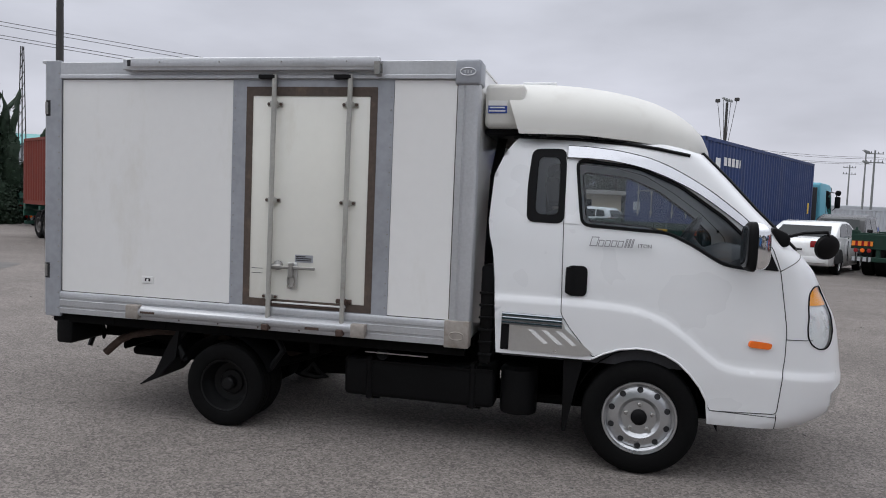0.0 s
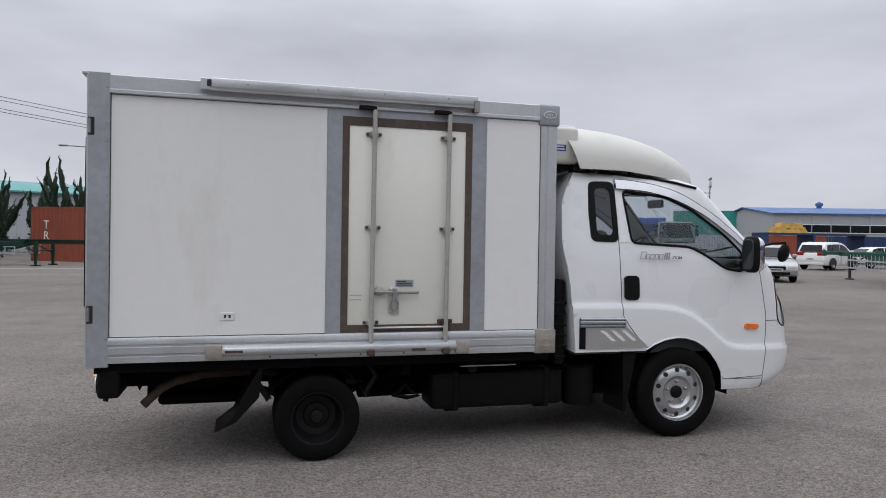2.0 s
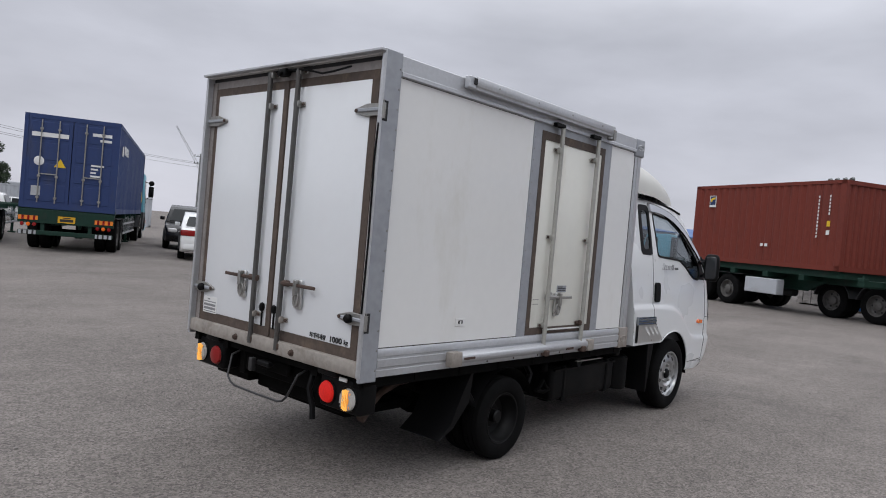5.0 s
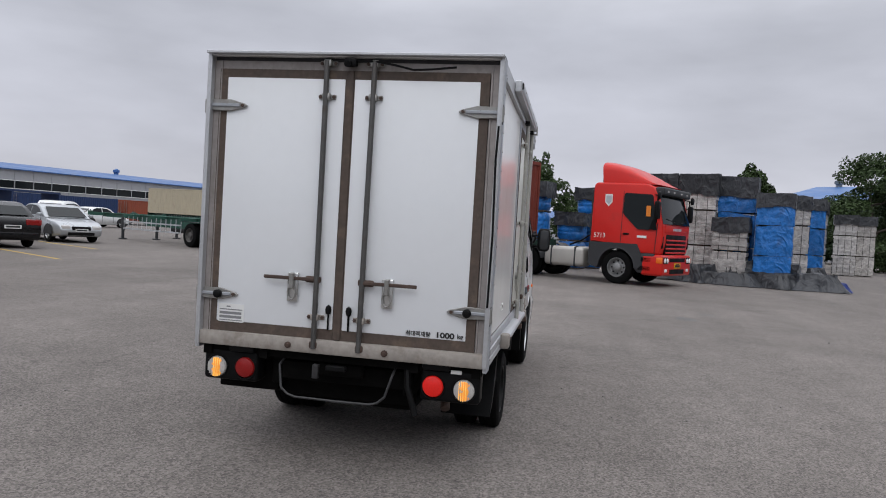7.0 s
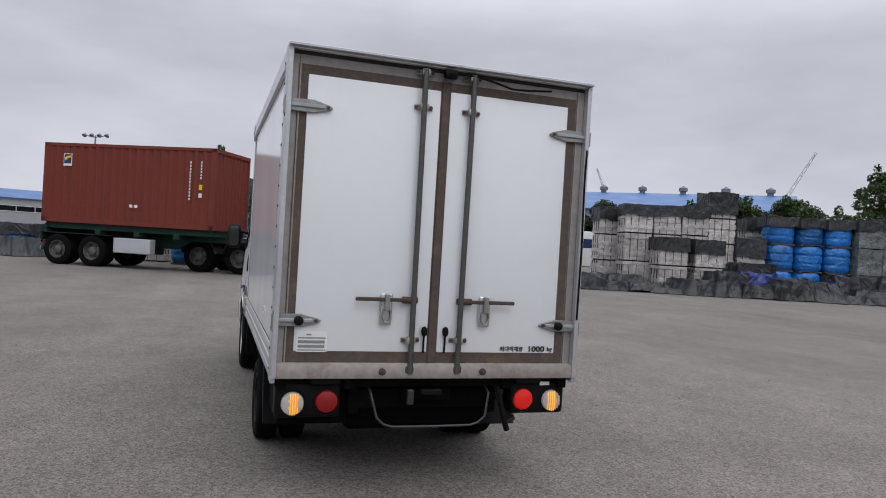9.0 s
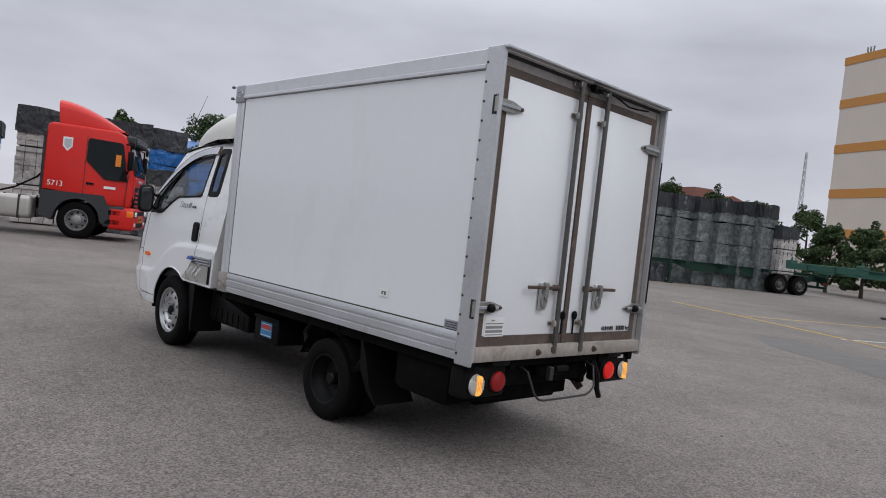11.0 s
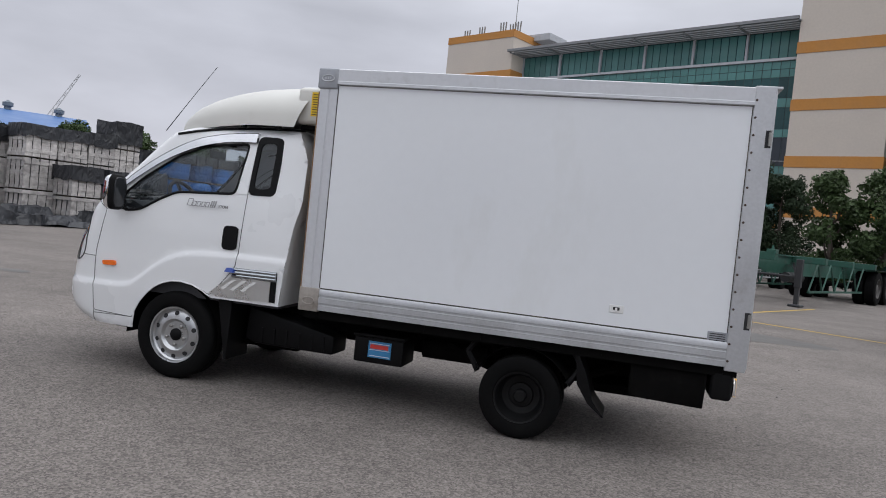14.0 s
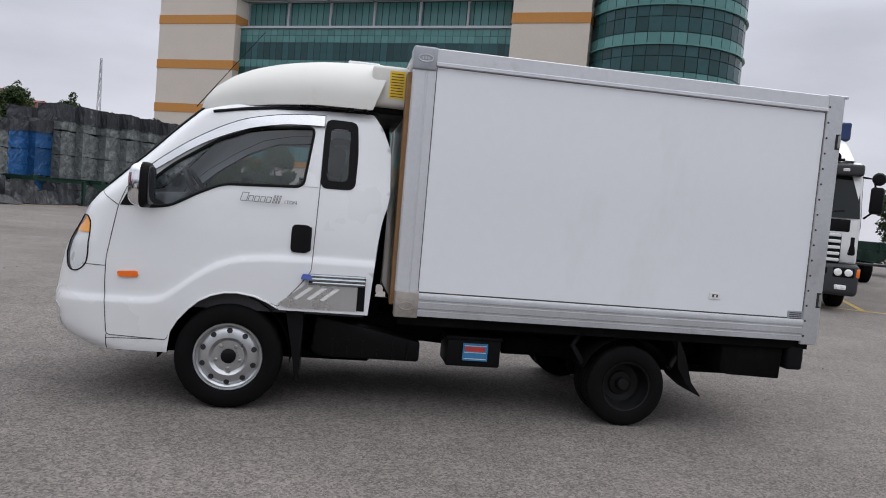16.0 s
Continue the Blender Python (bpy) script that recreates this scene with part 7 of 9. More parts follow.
def car(kind, paint, label, front_plate=True):
    """A car heading +x, its rear axle at x = 0."""
    c = thing({"sedan": "sedan", "suv": "sport_utility_car"}[kind], label, "car", "parked cars")
    if kind == "sedan":
        wb, w, r = 2.72, 0.90, 0.32
        low = [(-1.02, 0.34), (-1.05, 0.60), (-1.02, 0.88), (-0.85, 0.98), (-0.30, 1.00), (0.10, 0.985), (1.6, 0.965), (2.25, 0.935), (3.20, 0.80), (3.55, 0.66), (3.62, 0.48), (3.55, 0.28), (3.06, 0.22), (0.4, 0.20), (-0.9, 0.26)]
        top = [(-0.45, 0.985), (0.05, 1.28), (0.45, 1.42), (1.0, 1.46), (1.45, 1.42), (1.75, 1.32), (2.40, 0.93)]
        panes = [[(0.02, 1.03), (0.22, 1.30), (0.52, 1.38), (0.93, 1.395), (0.93, 1.02)], [(1.0, 1.02), (1.0, 1.395), (1.40, 1.36), (1.66, 1.27), (2.08, 1.0)]]
        rear_glass, front_glass = [(-0.40, 1.02), (0.06, 1.30)], [(2.35, 0.97), (1.74, 1.335)]
        tail, nose = (-1.045, 0.74, 0.92), (3.58, 0.50, 0.68)
    else:
        wb, w, r = 2.70, 0.93, 0.35
        low = [(-0.86, 0.38), (-0.93, 0.62), (-0.90, 1.05), (-0.2, 1.10), (1.6, 1.06), (2.25, 1.03), (3.25, 0.92), (3.58, 0.78), (3.66, 0.52), (3.58, 0.34), (3.06, 0.28), (0.4, 0.26), (-0.8, 0.30)]
        top = [(-0.86, 1.06), (-0.72, 1.45), (-0.5, 1.66), (0.3, 1.71), (1.0, 1.70), (1.5, 1.62), (1.8, 1.50), (2.45, 1.02)]
        panes = [[(-0.55, 1.16), (-0.45, 1.50), (0.02, 1.56), (0.02, 1.13)], [(0.09, 1.13), (0.09, 1.56), (0.93, 1.58), (0.93, 1.11)], [(1.0, 1.11), (1.0, 1.58), (1.45, 1.53), (1.72, 1.42), (2.12, 1.09)]]
        rear_glass, front_glass = [(-0.89, 1.10), (-0.70, 1.50)], [(2.40, 1.06), (1.80, 1.52)]
        tail, nose = (-0.92, 0.88, 1.10), (3.60, 0.62, 0.80)

    def tuck(bm):
        for v in bm.verts:
            z = v.co.z
            f = 1 - 0.26 * max(0.0, z - 0.95) - 0.10 * max(0.0, 0.45 - z)
            e = max(0.0, v.co.x - 2.6) / 1.0
            g = max(0.0, 0.1 - v.co.x) / 1.1
            v.co.y *= f * (1 - 0.13 * e * e - 0.08 * g * g)
        return bm
    b = prism(low, "y", -w, w, 0.05, 2)
    body = part("body", tuck(join(b, prism(top, "y", -w + 0.02, w - 0.02, 0.04, 2))), paint, c, smooth=50)
    for s in (-1, 1):
        for p in panes:
            part("side_window", tuck(prism(p, "y", s * (w - 0.06), s * (w - 0.012))), M_glassdark, body)
        for x in (0, wb):
            ang = np.linspace(0, math.pi, 13)
            part("wheel_arch", prism([(x - (r + 0.06) * math.cos(a), r + (r + 0.06) * math.sin(a)) for a in ang], "y", s * (w - 0.25), s * (w + 0.004)), M_seam, body)
            m = Matrix.Translation((x, s * (w - 0.10), r)) @ Matrix.Rotation(radians(-90 * s), 4, "X")
            t = part("wheel", moved(lathe([(r * 0.6, -0.10), (r * 0.9, -0.10), (r, -0.06), (r, 0.06), (r * 0.93, 0.098), (r * 0.66, 0.102), (r * 0.64, 0.08)], 24), m), M_tyre, c)
            rim = join(lathe([(r * 0.65, 0.085), (r * 0.60, 0.06), (r * 0.58, 0.02)], 24), lathe([(r * 0.16, 0.05), (r * 0.14, 0.075), (0, 0.08)], 12), *[box(-0.028, 0.028, r * 0.1, r * 0.62, 0.045, 0.075, 0.008, 1, Matrix.Rotation(k / 5 * math.tau, 4, "Z")) for k in range(5)])
            part("rim", moved(rim, m), M_rim, t)
            part("brake_disc", moved(lathe([(r * 0.58, 0.0), (0, 0.0)], 16), m), M_black, t)
        part("tail_lamp", tuck(box(tail[0] - 0.012, tail[0] + 0.22, s * 0.46 * w, s * (w + 0.004), tail[1], tail[2], 0.03, 2)), M_red, body, "red tail lamp")
        part("headlamp", tuck(box(nose[0] - 0.34, nose[0] + 0.02, s * 0.52 * w, s * (w - 0.05), nose[1], nose[2], 0.05, 2)), M_clear, body, "clear headlamp")
        part("door_mirror", box(2.05, 2.20, s * (w + 0.0), s * (w + 0.17), 0.98 if kind == "sedan" else 1.08, 1.10 if kind == "sedan" else 1.22, 0.03, 2), paint, body)
        for x in (0.96, 1.98):
            part("door_gap", tuck(box(x, x + 0.012, s * (w - 0.02), s * (w + 0.001), 0.35, 1.0)), M_seam, body)
        for x in (0.3, 1.25):
            part("door_handle", tuck(box(x, x + 0.17, s * (w - 0.01), s * (w + 0.018), 0.80, 0.83, 0.008)), paint, body)
    for (x0, z0), (x1, z1), out in ((rear_glass[0], rear_glass[1], -1), (front_glass[0], front_glass[1], 1)):
        bm = bmesh.new()
        q = [bm.verts.new(v) for v in ((x0 + 0.012 * out, -w + 0.16, z0 + 0.02), (x0 + 0.012 * out, w - 0.16, z0 + 0.02), (x1 + 0.012 * out, w - 0.20, z1 + 0.02), (x1 + 0.012 * out, -w + 0.20, z1 + 0.02))]
        bm.faces.new(q)
        part("rear_window" if out < 0 else "windshield", tuck(bm), M_glassdark, body)
    part("rear_bumper", box(low[0][0] - 0.03, low[0][0] + 0.3, -w * 0.86, w * 0.86, 0.32, 0.54, 0.06, 2), paint, body)
    part("grille", box(nose[0] - 0.05, nose[0] + 0.03, -0.36, 0.36, nose[1] - 0.02, nose[2] - 0.04, 0.02), M_black, body)
    part("lower_grille", box(nose[0] - 0.05, nose[0] + 0.035, -0.5, 0.5, 0.30, 0.42, 0.02), M_black, body)
    for x, s in ((low[1][0] - 0.012, -1), (nose[0] + 0.036, 1)):
        z = 0.62 if s < 0 else 0.44
        p = part("number_plate", box(x, x + 0.012, -0.24, 0.24, z, z + 0.11), M_wplate, body, "white number plate")
        m = on_wall(SIDE_REAR, x - 0.001, 0.24, z) if s < 0 else Matrix.Translation((x + 0.0125, -0.24, z)) @ Matrix(((0, 0, 1, 0), (1, 0, 0, 0), (0, 1, 0, 0), (0, 0, 0, 1)))
        part("plate_print", bars([(0.04, 0.44, 0.03, 0.055)], m), M_ink, p)
    return c


# ---- plants ----
def leaf_cloud(centres, count, size, seed, up_bias=0.3):
    """Many small leaf quads scattered in balls of (x, y, z, rx, ry, rz)."""
    rng = np.random.default_rng(seed)
    vol = np.array([c[3] * c[4] * c[5] for c in centres]) ** 0.75
    pick = rng.choice(len(centres), count, p=vol / vol.sum())
    cen = np.array(centres)[pick]
    d = rng.normal(size=(count, 3))
    d /= np.linalg.norm(d, axis=1)[:, None]
    rad = rng.uniform(0.25, 1.0, count) ** 0.45
    pos = cen[:, :3] + d * rad[:, None] * cen[:, 3:]
    n = d * 0.7 + rng.normal(size=(count, 3)) * 0.7 + np.array([0, 0, up_bias])
    n /= np.linalg.norm(n, axis=1)[:, None]
    a = np.cross(n, rng.normal(size=(count, 3)))
    a /= np.linalg.norm(a, axis=1)[:, None]
    b = np.cross(n, a)
    s = size * rng.uniform(0.6, 1.4, count)[:, None]
    quad = np.stack([pos - a * s, pos - b * s * 0.55, pos + a * s, pos + b * s * 0.55 + n * s * 0.25], 1).reshape(-1, 3)
    me = bpy.data.meshes.new("crown")
    idx = np.arange(count * 4).reshape(-1, 4)
    me.from_pydata(quad.tolist(), [], idx.tolist())
    return me


def crown_part(parent, centres, count, size, seed, material):
    me = leaf_cloud(centres, count, size, seed)
    me.materials.append(material)
    ob = new("crown", me)
    ob.parent = parent
    return ob


def broad_tree(height, spread, seed, label, material=M_leaf, count=5200, size=0.17, trunk_share=0.28, group="yard trees"):
    t = thing("tree", label, "tree", group)
    rng = random.Random(seed)
    trunk = [(0.0, 0.0, 0.0)]
    for k in range(1, 7):
        trunk.append((rng.uniform(-0.05, 0.05) * k * spread * 0.2, rng.uniform(-0.05, 0.05) * k * spread * 0.2, height * 0.8 * k / 6))
    tr = part("trunk", tube(trunk, [0.030 * height * (1 - 0.13 * k) for k in range(7)], 9), M_bark, t)
    balls = []
    n = 30
    for k in range(n):
        a, h = rng.uniform(0, math.tau), trunk_share + (1 - trunk_share) * (k + rng.random()) / n
        reach = spread * (1 - 0.62 * abs(2 * (h - trunk_share) / (1 - trunk_share) - 0.7)) * rng.uniform(0.35, 1.0)
        p = Vector((reach * math.cos(a), reach * math.sin(a), height * min(0.95, h)))
        s = Vector((0, 0, max(0.15 * height, p.z - reach * 0.7)))
        if k % 4 == 0:
            part("limb", tube([s, s.lerp(p, 0.5) + Vector((0, 0, -0.04 * height)), p], [0.012 * height, 0.008 * height, 0.004 * height], 6), M_bark, tr)
        q = spread * rng.uniform(0.17, 0.38)
        balls.append((p.x, p.y, p.z, q, q, q * rng.uniform(0.45, 0.85)))
        if k % 3 == 0:
            # a twig that stands out of the outline
            r = q * 0.42
            balls.append((p.x * 1.12 + rng.uniform(-0.3, 0.3) * spread * 0.3, p.y * 1.12, p.z + q * rng.uniform(0.5, 1.0), r, r, r * 1.4))
    crown_part(t, balls, int(count * 2.3), size * 0.52, seed, material)
    return t


def juniper(height, seed):
    """A twisted flame-shaped juniper: several leaning spires of dense foliage."""
    t = thing("juniper_tree", "dark green juniper with twisted flame-like spires", "tree", "row of junipers")
    rng = random.Random(seed)
    part("trunk", tube([(0, 0, 0), (0.05, 0, height * 0.3), (0, 0.05, height * 0.62)], [0.16, 0.11, 0.03], 8), M_bark, t)
    balls, spires = [], []
    for k in range(rng.randint(5, 8)):
        top = height * (1.0 if k == 0 else rng.uniform(0.55, 0.95))
        lean, a = rng.uniform(0.6, 1.5) * (0.35 if k == 0 else 1), rng.uniform(0, math.tau)
        bend, turn = rng.uniform(-0.6, 0.9), rng.uniform(0, math.tau)
        pts, radii = [], []
        for j in range(18):
            u = j / 17
            w = lean * u * (1 + bend * u) * height / 6
            r = (0.035 + 0.44 * (1 - u) ** 1.1) * height / 7 * (0.6 + 0.7 * abs(math.sin(5.3 * u * height / 6 + turn)))
            c = Vector((w * math.cos(a) + 0.16 * math.sin(5 * u + turn), w * math.sin(a) + 0.16 * math.cos(6 * u + turn), top * (0.06 + 0.94 * u)))
            pts.append(c)
            radii.append(r if j < 17 else 0.01)
            balls.append((c.x, c.y, c.z, r * 1.45, r * 1.45, r * 1.7))
        bm = tube(pts, radii, 10)
        for v in bm.verts:
            n = noise.noise(v.co * 2.6 + Vector((seed, k, 0))) + 0.6 * noise.noise(v.co * 6.0)
            v.co += Vector((n, noise.noise(v.co * 3.1 + Vector((0, seed, 5))), 0.5 * n)) * 0.17 * height / 7
        spires.append(bm)
    part("spire", join(*spires), M_juniper, t, "dense twisted spires")
    crown_part(t, balls, 9500, 0.07, seed, M_juniper)
    return t

# ---- lorries and cars in the yard ----
DX, DY = 0.48, 0.877


def along(x, y, s, side=0.0, d=(DX, DY)):
    return x + s * d[0] + side * d[1], y + s * d[1] - side * d[0]


def shrunk(ob, k):
    ob.matrix_basis = ob.matrix_basis @ Matrix.Diagonal((k, k, k, 1))
    return ob


# red tractor with a red-brown container on a green trailer
RH = (-0.466, -0.885)
RA = math.degrees(math.atan2(RH[1], RH[0]))
rx, ry = 22.29, 5.97
red_box = stand(container(6.06, 2.59, M_boxred, "red-brown shipping container on a green trailer"), rx, ry, RA, 1.39)
part("emblem", box(0.72, 1.02, -1.232, -1.22, 1.84, 2.24), M_label, red_box, "blue and yellow emblem plate")
part("emblem_field", box(0.745, 0.995, -1.236, -1.232, 1.92, 2.22), M_boxdark, red_box)
part("emblem_wave", prism([(x + 0.10, z - 0.18) for x, z in ((0.66, 2.28), (0.74, 2.34), (0.88, 2.36), (0.88, 2.30), (0.76, 2.27), (0.72, 2.20), (0.68, 2.20))], "y", -1.239, -1.236), M_yellow_label, red_box)
part("container_print", bars([(5.19, 5.235, 0.93 + 0.105 * k, 0.065) for k in range(12)], on_wall(SIDE_RIGHT, 0, -1.226, 0)), M_label, red_box)
part("container_print", bars([(5.56, 5.605, 1.60 + 0.10 * k, 0.065) for k in range(6)], on_wall(SIDE_RIGHT, 0, -1.226, 0)), M_label, red_box)
part("container_mark", box(5.53, 5.64, -1.228, -1.222, 1.26, 1.42), M_yellow_label, red_box)
part("container_mark", box(5.53, 5.64, -1.228, -1.222, 1.02, 1.15), M_label, red_box)
part("container_mark", box(3.15, 3.26, -1.228, -1.222, 0.59, 0.68), M_label, red_box)
part("container_mark", box(3.32, 3.44, -1.228, -1.222, 0.59, 0.68), M_label, red_box)
tr = stand(trailer(6.9, M_green, "dark green container trailer behind a red tractor", 2, False, False, True, first=0.62), rx, ry, RA)
part("tool_locker", box(2.65, 3.95, -1.22, -0.9, 0.50, 0.98, 0.02), M_boxgrey, tr, "pale grey side locker")
part("deck_riser", box(0.1, 6.0, -1.1, 1.1, 1.19, 1.39), M_green, tr)
red = shrunk(stand(tractor(M_cabred, "bright red tractor unit parked by tarpaulin-covered goods", True, True, 2), 18.62, -3.20, RA), 1.02)
words("5713", 0.2, on_wall(SIDE_RIGHT, -0.80, -1.226, 1.40), M_label, red, "lettering", "white fleet number")
part("crest", prism([(-0.5, 2.75), (-0.5, 2.50), (-0.38, 2.37), (-0.26, 2.50), (-0.26, 2.75)], "y", -1.185, -1.172), M_label, red, "white crest shield")
part("crest_field", prism([(-0.47, 2.70), (-0.47, 2.52), (-0.38, 2.43), (-0.29, 2.52), (-0.29, 2.70)], "y", -1.189, -1.185), M_boxgrey, red)
part("door_print", bars([(0.0, 0.30, 0.0, 0.07)], on_wall(SIDE_RIGHT, 0.62, -1.224, 1.45)), M_label, red)
part("window_card", box(0.86, 1.00, -1.228, -1.222, 2.10, 2.42), M_hazard, red, "orange card in the side window")
# blue container on its trailer, seen from its doors
bx, by = 4.17, 17.7
blue_box = stand(container(12.19, 2.62, M_boxblue, "blue shipping container on a green trailer"), bx, by, AWAY, 1.20)
part("door_mark", moved(lathe([(0.13, 0), (0.12, 0.004), (0, 0.004)], 18), Matrix.Translation((-0.005, 0.80, 1.32)) @ Matrix.Rotation(radians(-90), 4, "Y")), M_label, blue_box)
part("door_mark", prism([(0.42, 1.18), (0.12, 1.18), (0.27, 1.42)], "x", -0.012, -0.004), M_yellow_label, blue_box, "yellow warning triangle")
part("door_print", bars([(0.10, 1.02, 2.0, 0.12)], on_wall(SIDE_REAR, -0.006, 1.12, 0)), M_label, blue_box)
part("door_print", bars([(0.05, 0.55, 2.16, 0.09), (0.25, 0.55, 2.02, 0.07), (0.06, 0.40, 1.30, 0.05), (0.06, 0.25, 1.20, 0.05), (0.06, 0.2, 1.1, 0.05), (0.06, 0.32, 1.0, 0.05)], on_wall(SIDE_REAR, -0.006, -0.45, 0)), M_label, blue_box)
part("door_mark", box(-0.012, -0.004, 0.72, 0.95, 0.35, 0.62), M_boxgrey, blue_box)
part("side_emblem", bars([(0.9, 1.3, 1.75, 0.3), (1.6, 1.85, 1.85, 0.26), (1.95, 2.2, 1.85, 0.26), (2.3, 2.55, 1.85, 0.26), (2.65, 2.9, 1.85, 0.26), (3.0, 3.1, 1.85, 0.26)], on_wall(SIDE_RIGHT, 0, -1.226, 0)), M_label, blue_box)
part("side_mark", box(11.5, 11.7, -1.228, -1.222, 0.5, 0.95), M_yellow_label, blue_box)
stand(trailer(12.4, M_green, "green container trailer under a blue container", 2), bx, by, AWAY)
stand(tractor(M_cabblue, "light blue tractor unit in front of a blue container", False, False), *along(bx, by, 14.6), AWAY)
# empty trailers
stand(trailer(12.2, M_green, "empty dark green trailer beside a blue container"), 1.9, 20.6, AWAY + 6)
stand(trailer(12.2, M_green, "empty green trailer with orange rear boards"), 9.84, 14.74, AWAY)
stand(trailer(12.2, M_teal, "empty green trailer with silver side guards"), 21.3, 11.2, AWAY)
stand(trailer(12.2, M_teal, "empty green trailer behind an orange cone"), 28.4, 10.3, 79)
stand(tractor(M_cabdarkred, "dark red tractor unit seen from behind", True, True, 2, False, unit=True), 37.0, 17.6, AWAY + 25)
stand(tractor(M_cabblue, "light blue tractor unit far in the yard", False, False), 52.0, 21.4, AWAY + 40)
stand(tractor(M_cabgreen, "grey green tractor unit facing the yard", False), 30.0, 40.5, AWAY + 180)
stand(container(12.19, 2.9, M_boxbeige, "beige shipping container on a trailer"), 72.0, 48.2, 252, 1.2)
stand(trailer(12.3, M_green, "green trailer under a beige container", 2), 72.0, 48.2, 252)
# grey tractor with a red container, nose towards the truck
gx, gy, ga, gs = -9.82, 11.6, -31.0, 0.80


shrunk(stand(tractor(M_cabgrey, "silver grey lorry cab with white roof deflector", True, True, 2), gx, gy, ga), gs)
gh = (math.cos(radians(ga)), math.sin(radians(ga)))
gr = along(gx, gy, -5.75, 0, gh)
rb = shrunk(stand(container(6.06, 2.5, M_boxred, "red-brown container behind a grey lorry cab"), gr[0], gr[1], ga, 1.25 * gs), gs)
part("side_mark", bars([(0.0, 0.22, 0.0, 0.55), (0.30, 0.62, 0.0, 0.42), (0.70, 1.0, 0.0, 0.42)], on_wall(SIDE_RIGHT, 4.55, -1.226, 1.65)), M_label, rb, "white mark on the container side")
shrunk(stand(trailer(6.2, M_teal, "green trailer under a red-brown container", 2), *gr, ga), gs)
# trailers before the orange container
stand(trailer(12.2, M_green, "empty dark green trailer before an orange container"), -18.2, 24.3, -31)
stand(trailer(12.2, M_teal, "empty teal trailer beside dark junipers"), -20.4, 20.6, -31)
stand(trailer(12.2, M_green, "empty dark trailer before the junipers"), -18.6, 32.3, -10)
orange = stand(container(6.06, 2.9, M_boxorange, "orange container standing on the ground"), -5.90, 35.14, 149.7)
for k, letter in enumerate("TR"):
    words(letter, 0.62, on_wall(SIDE_LEFT, 5.25, 1.226, 1.75 - 0.58 * k), M_label, orange, "lettering", "white letters on the container")
part("container_print", bars([(-2.2, -2.14, 0.7 + 0.2 * k, 0.12) for k in range(6)], on_wall(SIDE_LEFT, 0, 1.226, 0)), M_label, orange)
stand(container(6.06, 2.6, M_boxgrey, "pale grey storage container by the office"), -3.9, 46.5, 100)
stand(container(12.19, 2.4, M_boxgrey, "pale grey container wall behind parked cars"), 4.4, 55.5, 4)
stand(container(6.06, 2.3, M_boxgrey, "small pale container behind parked cars"), 16.8, 52.0, 0)
# white tractor facing the side of the truck
sx, sy = -7.62, -8.80
wt = shrunk(stand(tractor(M_cabwhite, "white tractor unit with black grille bars", True, True, bars_of=M_cabwhite), sx, sy, AWAY), 0.97)
part("roof_box", box(-1.0, -0.72, -1.12, 1.12, 3.72, 4.12, 0.03), M_boxdark, wt, "dark blue panel over the deflector")
for y in (-0.62, 0.62):
    part("air_horn", moved(lathe([(0.09, 0.10), (0.05, 0.02), (0.03, -0.3), (0, -0.3)], 14), Matrix.Translation((1.06, y, 3.14)) @ Matrix.Rotation(radians(90), 4, "Y")), M_black, wt, "black air horn")
part("roof_rail", rod((1.0, -0.8, 3.10), (1.0, 0.8, 3.10), 0.03, 8), M_black, wt)
# green trailers on their legs
shrunk(stand(trailer(12.2, M_teal, "green skeletal trailer with a truss resting on its legs", 2, False, truss=True), -4.7, -33.1, 58), 1.3)
shrunk(stand(trailer(12.2, M_green, "dark green skeletal trailer resting on its legs", 2, False), *along(-10.4, -8.6, -14.6), AWAY), 1.2)
shrunk(stand(trailer(12.2, M_teal, "green skeletal trailer on legs beside its twin", 2, False, truss=True), *along(-2.9, -15.4, -15.8), AWAY), 1.3)
stand(trailer(12.2, M_green, "green trailer standing before wrapped pallets", 2, False), *along(15.8, -26.8, -12.2), AWAY)
stand(trailer(12.2, M_green, "green trailer parked by the office trees", 2, True), *along(-2.5, -24.5, -12.2), AWAY)
# cars
M_carwhite = mat("white_car_paint", (0.74, 0.75, 0.75), 0.25, spread=0.02, coat=0.6)
M_carsilver = mat("silver_car_paint", (0.42, 0.44, 0.46), 0.3, metal=0.5, spread=0.03, coat=0.6)
M_carblack = mat("black_car_paint", (0.005, 0.005, 0.006), 0.25, spread=0.05, coat=0.15, spec=0.3)
M_cargrey = mat("grey_blue_car_paint", (0.13, 0.15, 0.18), 0.3, metal=0.4, spread=0.03, coat=0.6)
M_carred = mat("red_car_paint", (0.30, 0.02, 0.03), 0.3, coat=0.6)
stand(car("sedan", M_carwhite, "white sedan parked beside a blue container"), 8.0, 16.6, AWAY)
stand(car("suv", M_carblack, "black off-road car facing the truck"), 11.6, 24.4, AWAY + 180)
stand(car("sedan", M_carblack, "glossy black sedan with red tail lamps"), 14.3, 16.6, AWAY)
stand(car("suv", M_carblack, "black off-road car behind an empty trailer"), 15.8, 23.6, AWAY)
stand(car("sedan", M_carsilver, "silver sedan facing the yard"), 20.9, 20.6, AWAY + 180)
stand(car("sedan", M_carsilver, "silver sedan parked by the low office"), -1.2, 31.2, 148)
stand(car("sedan", M_cargrey, "grey blue sedan parked by the low office"), -0.5, 34.9, 150)
stand(car("suv", M_carwhite, "white off-road car parked by the low office"), 2.5, 38.0, 152)
stand(car("sedan", M_carblack, "dark sedan in the row of parked cars"), 4.9, 40.2, 152)
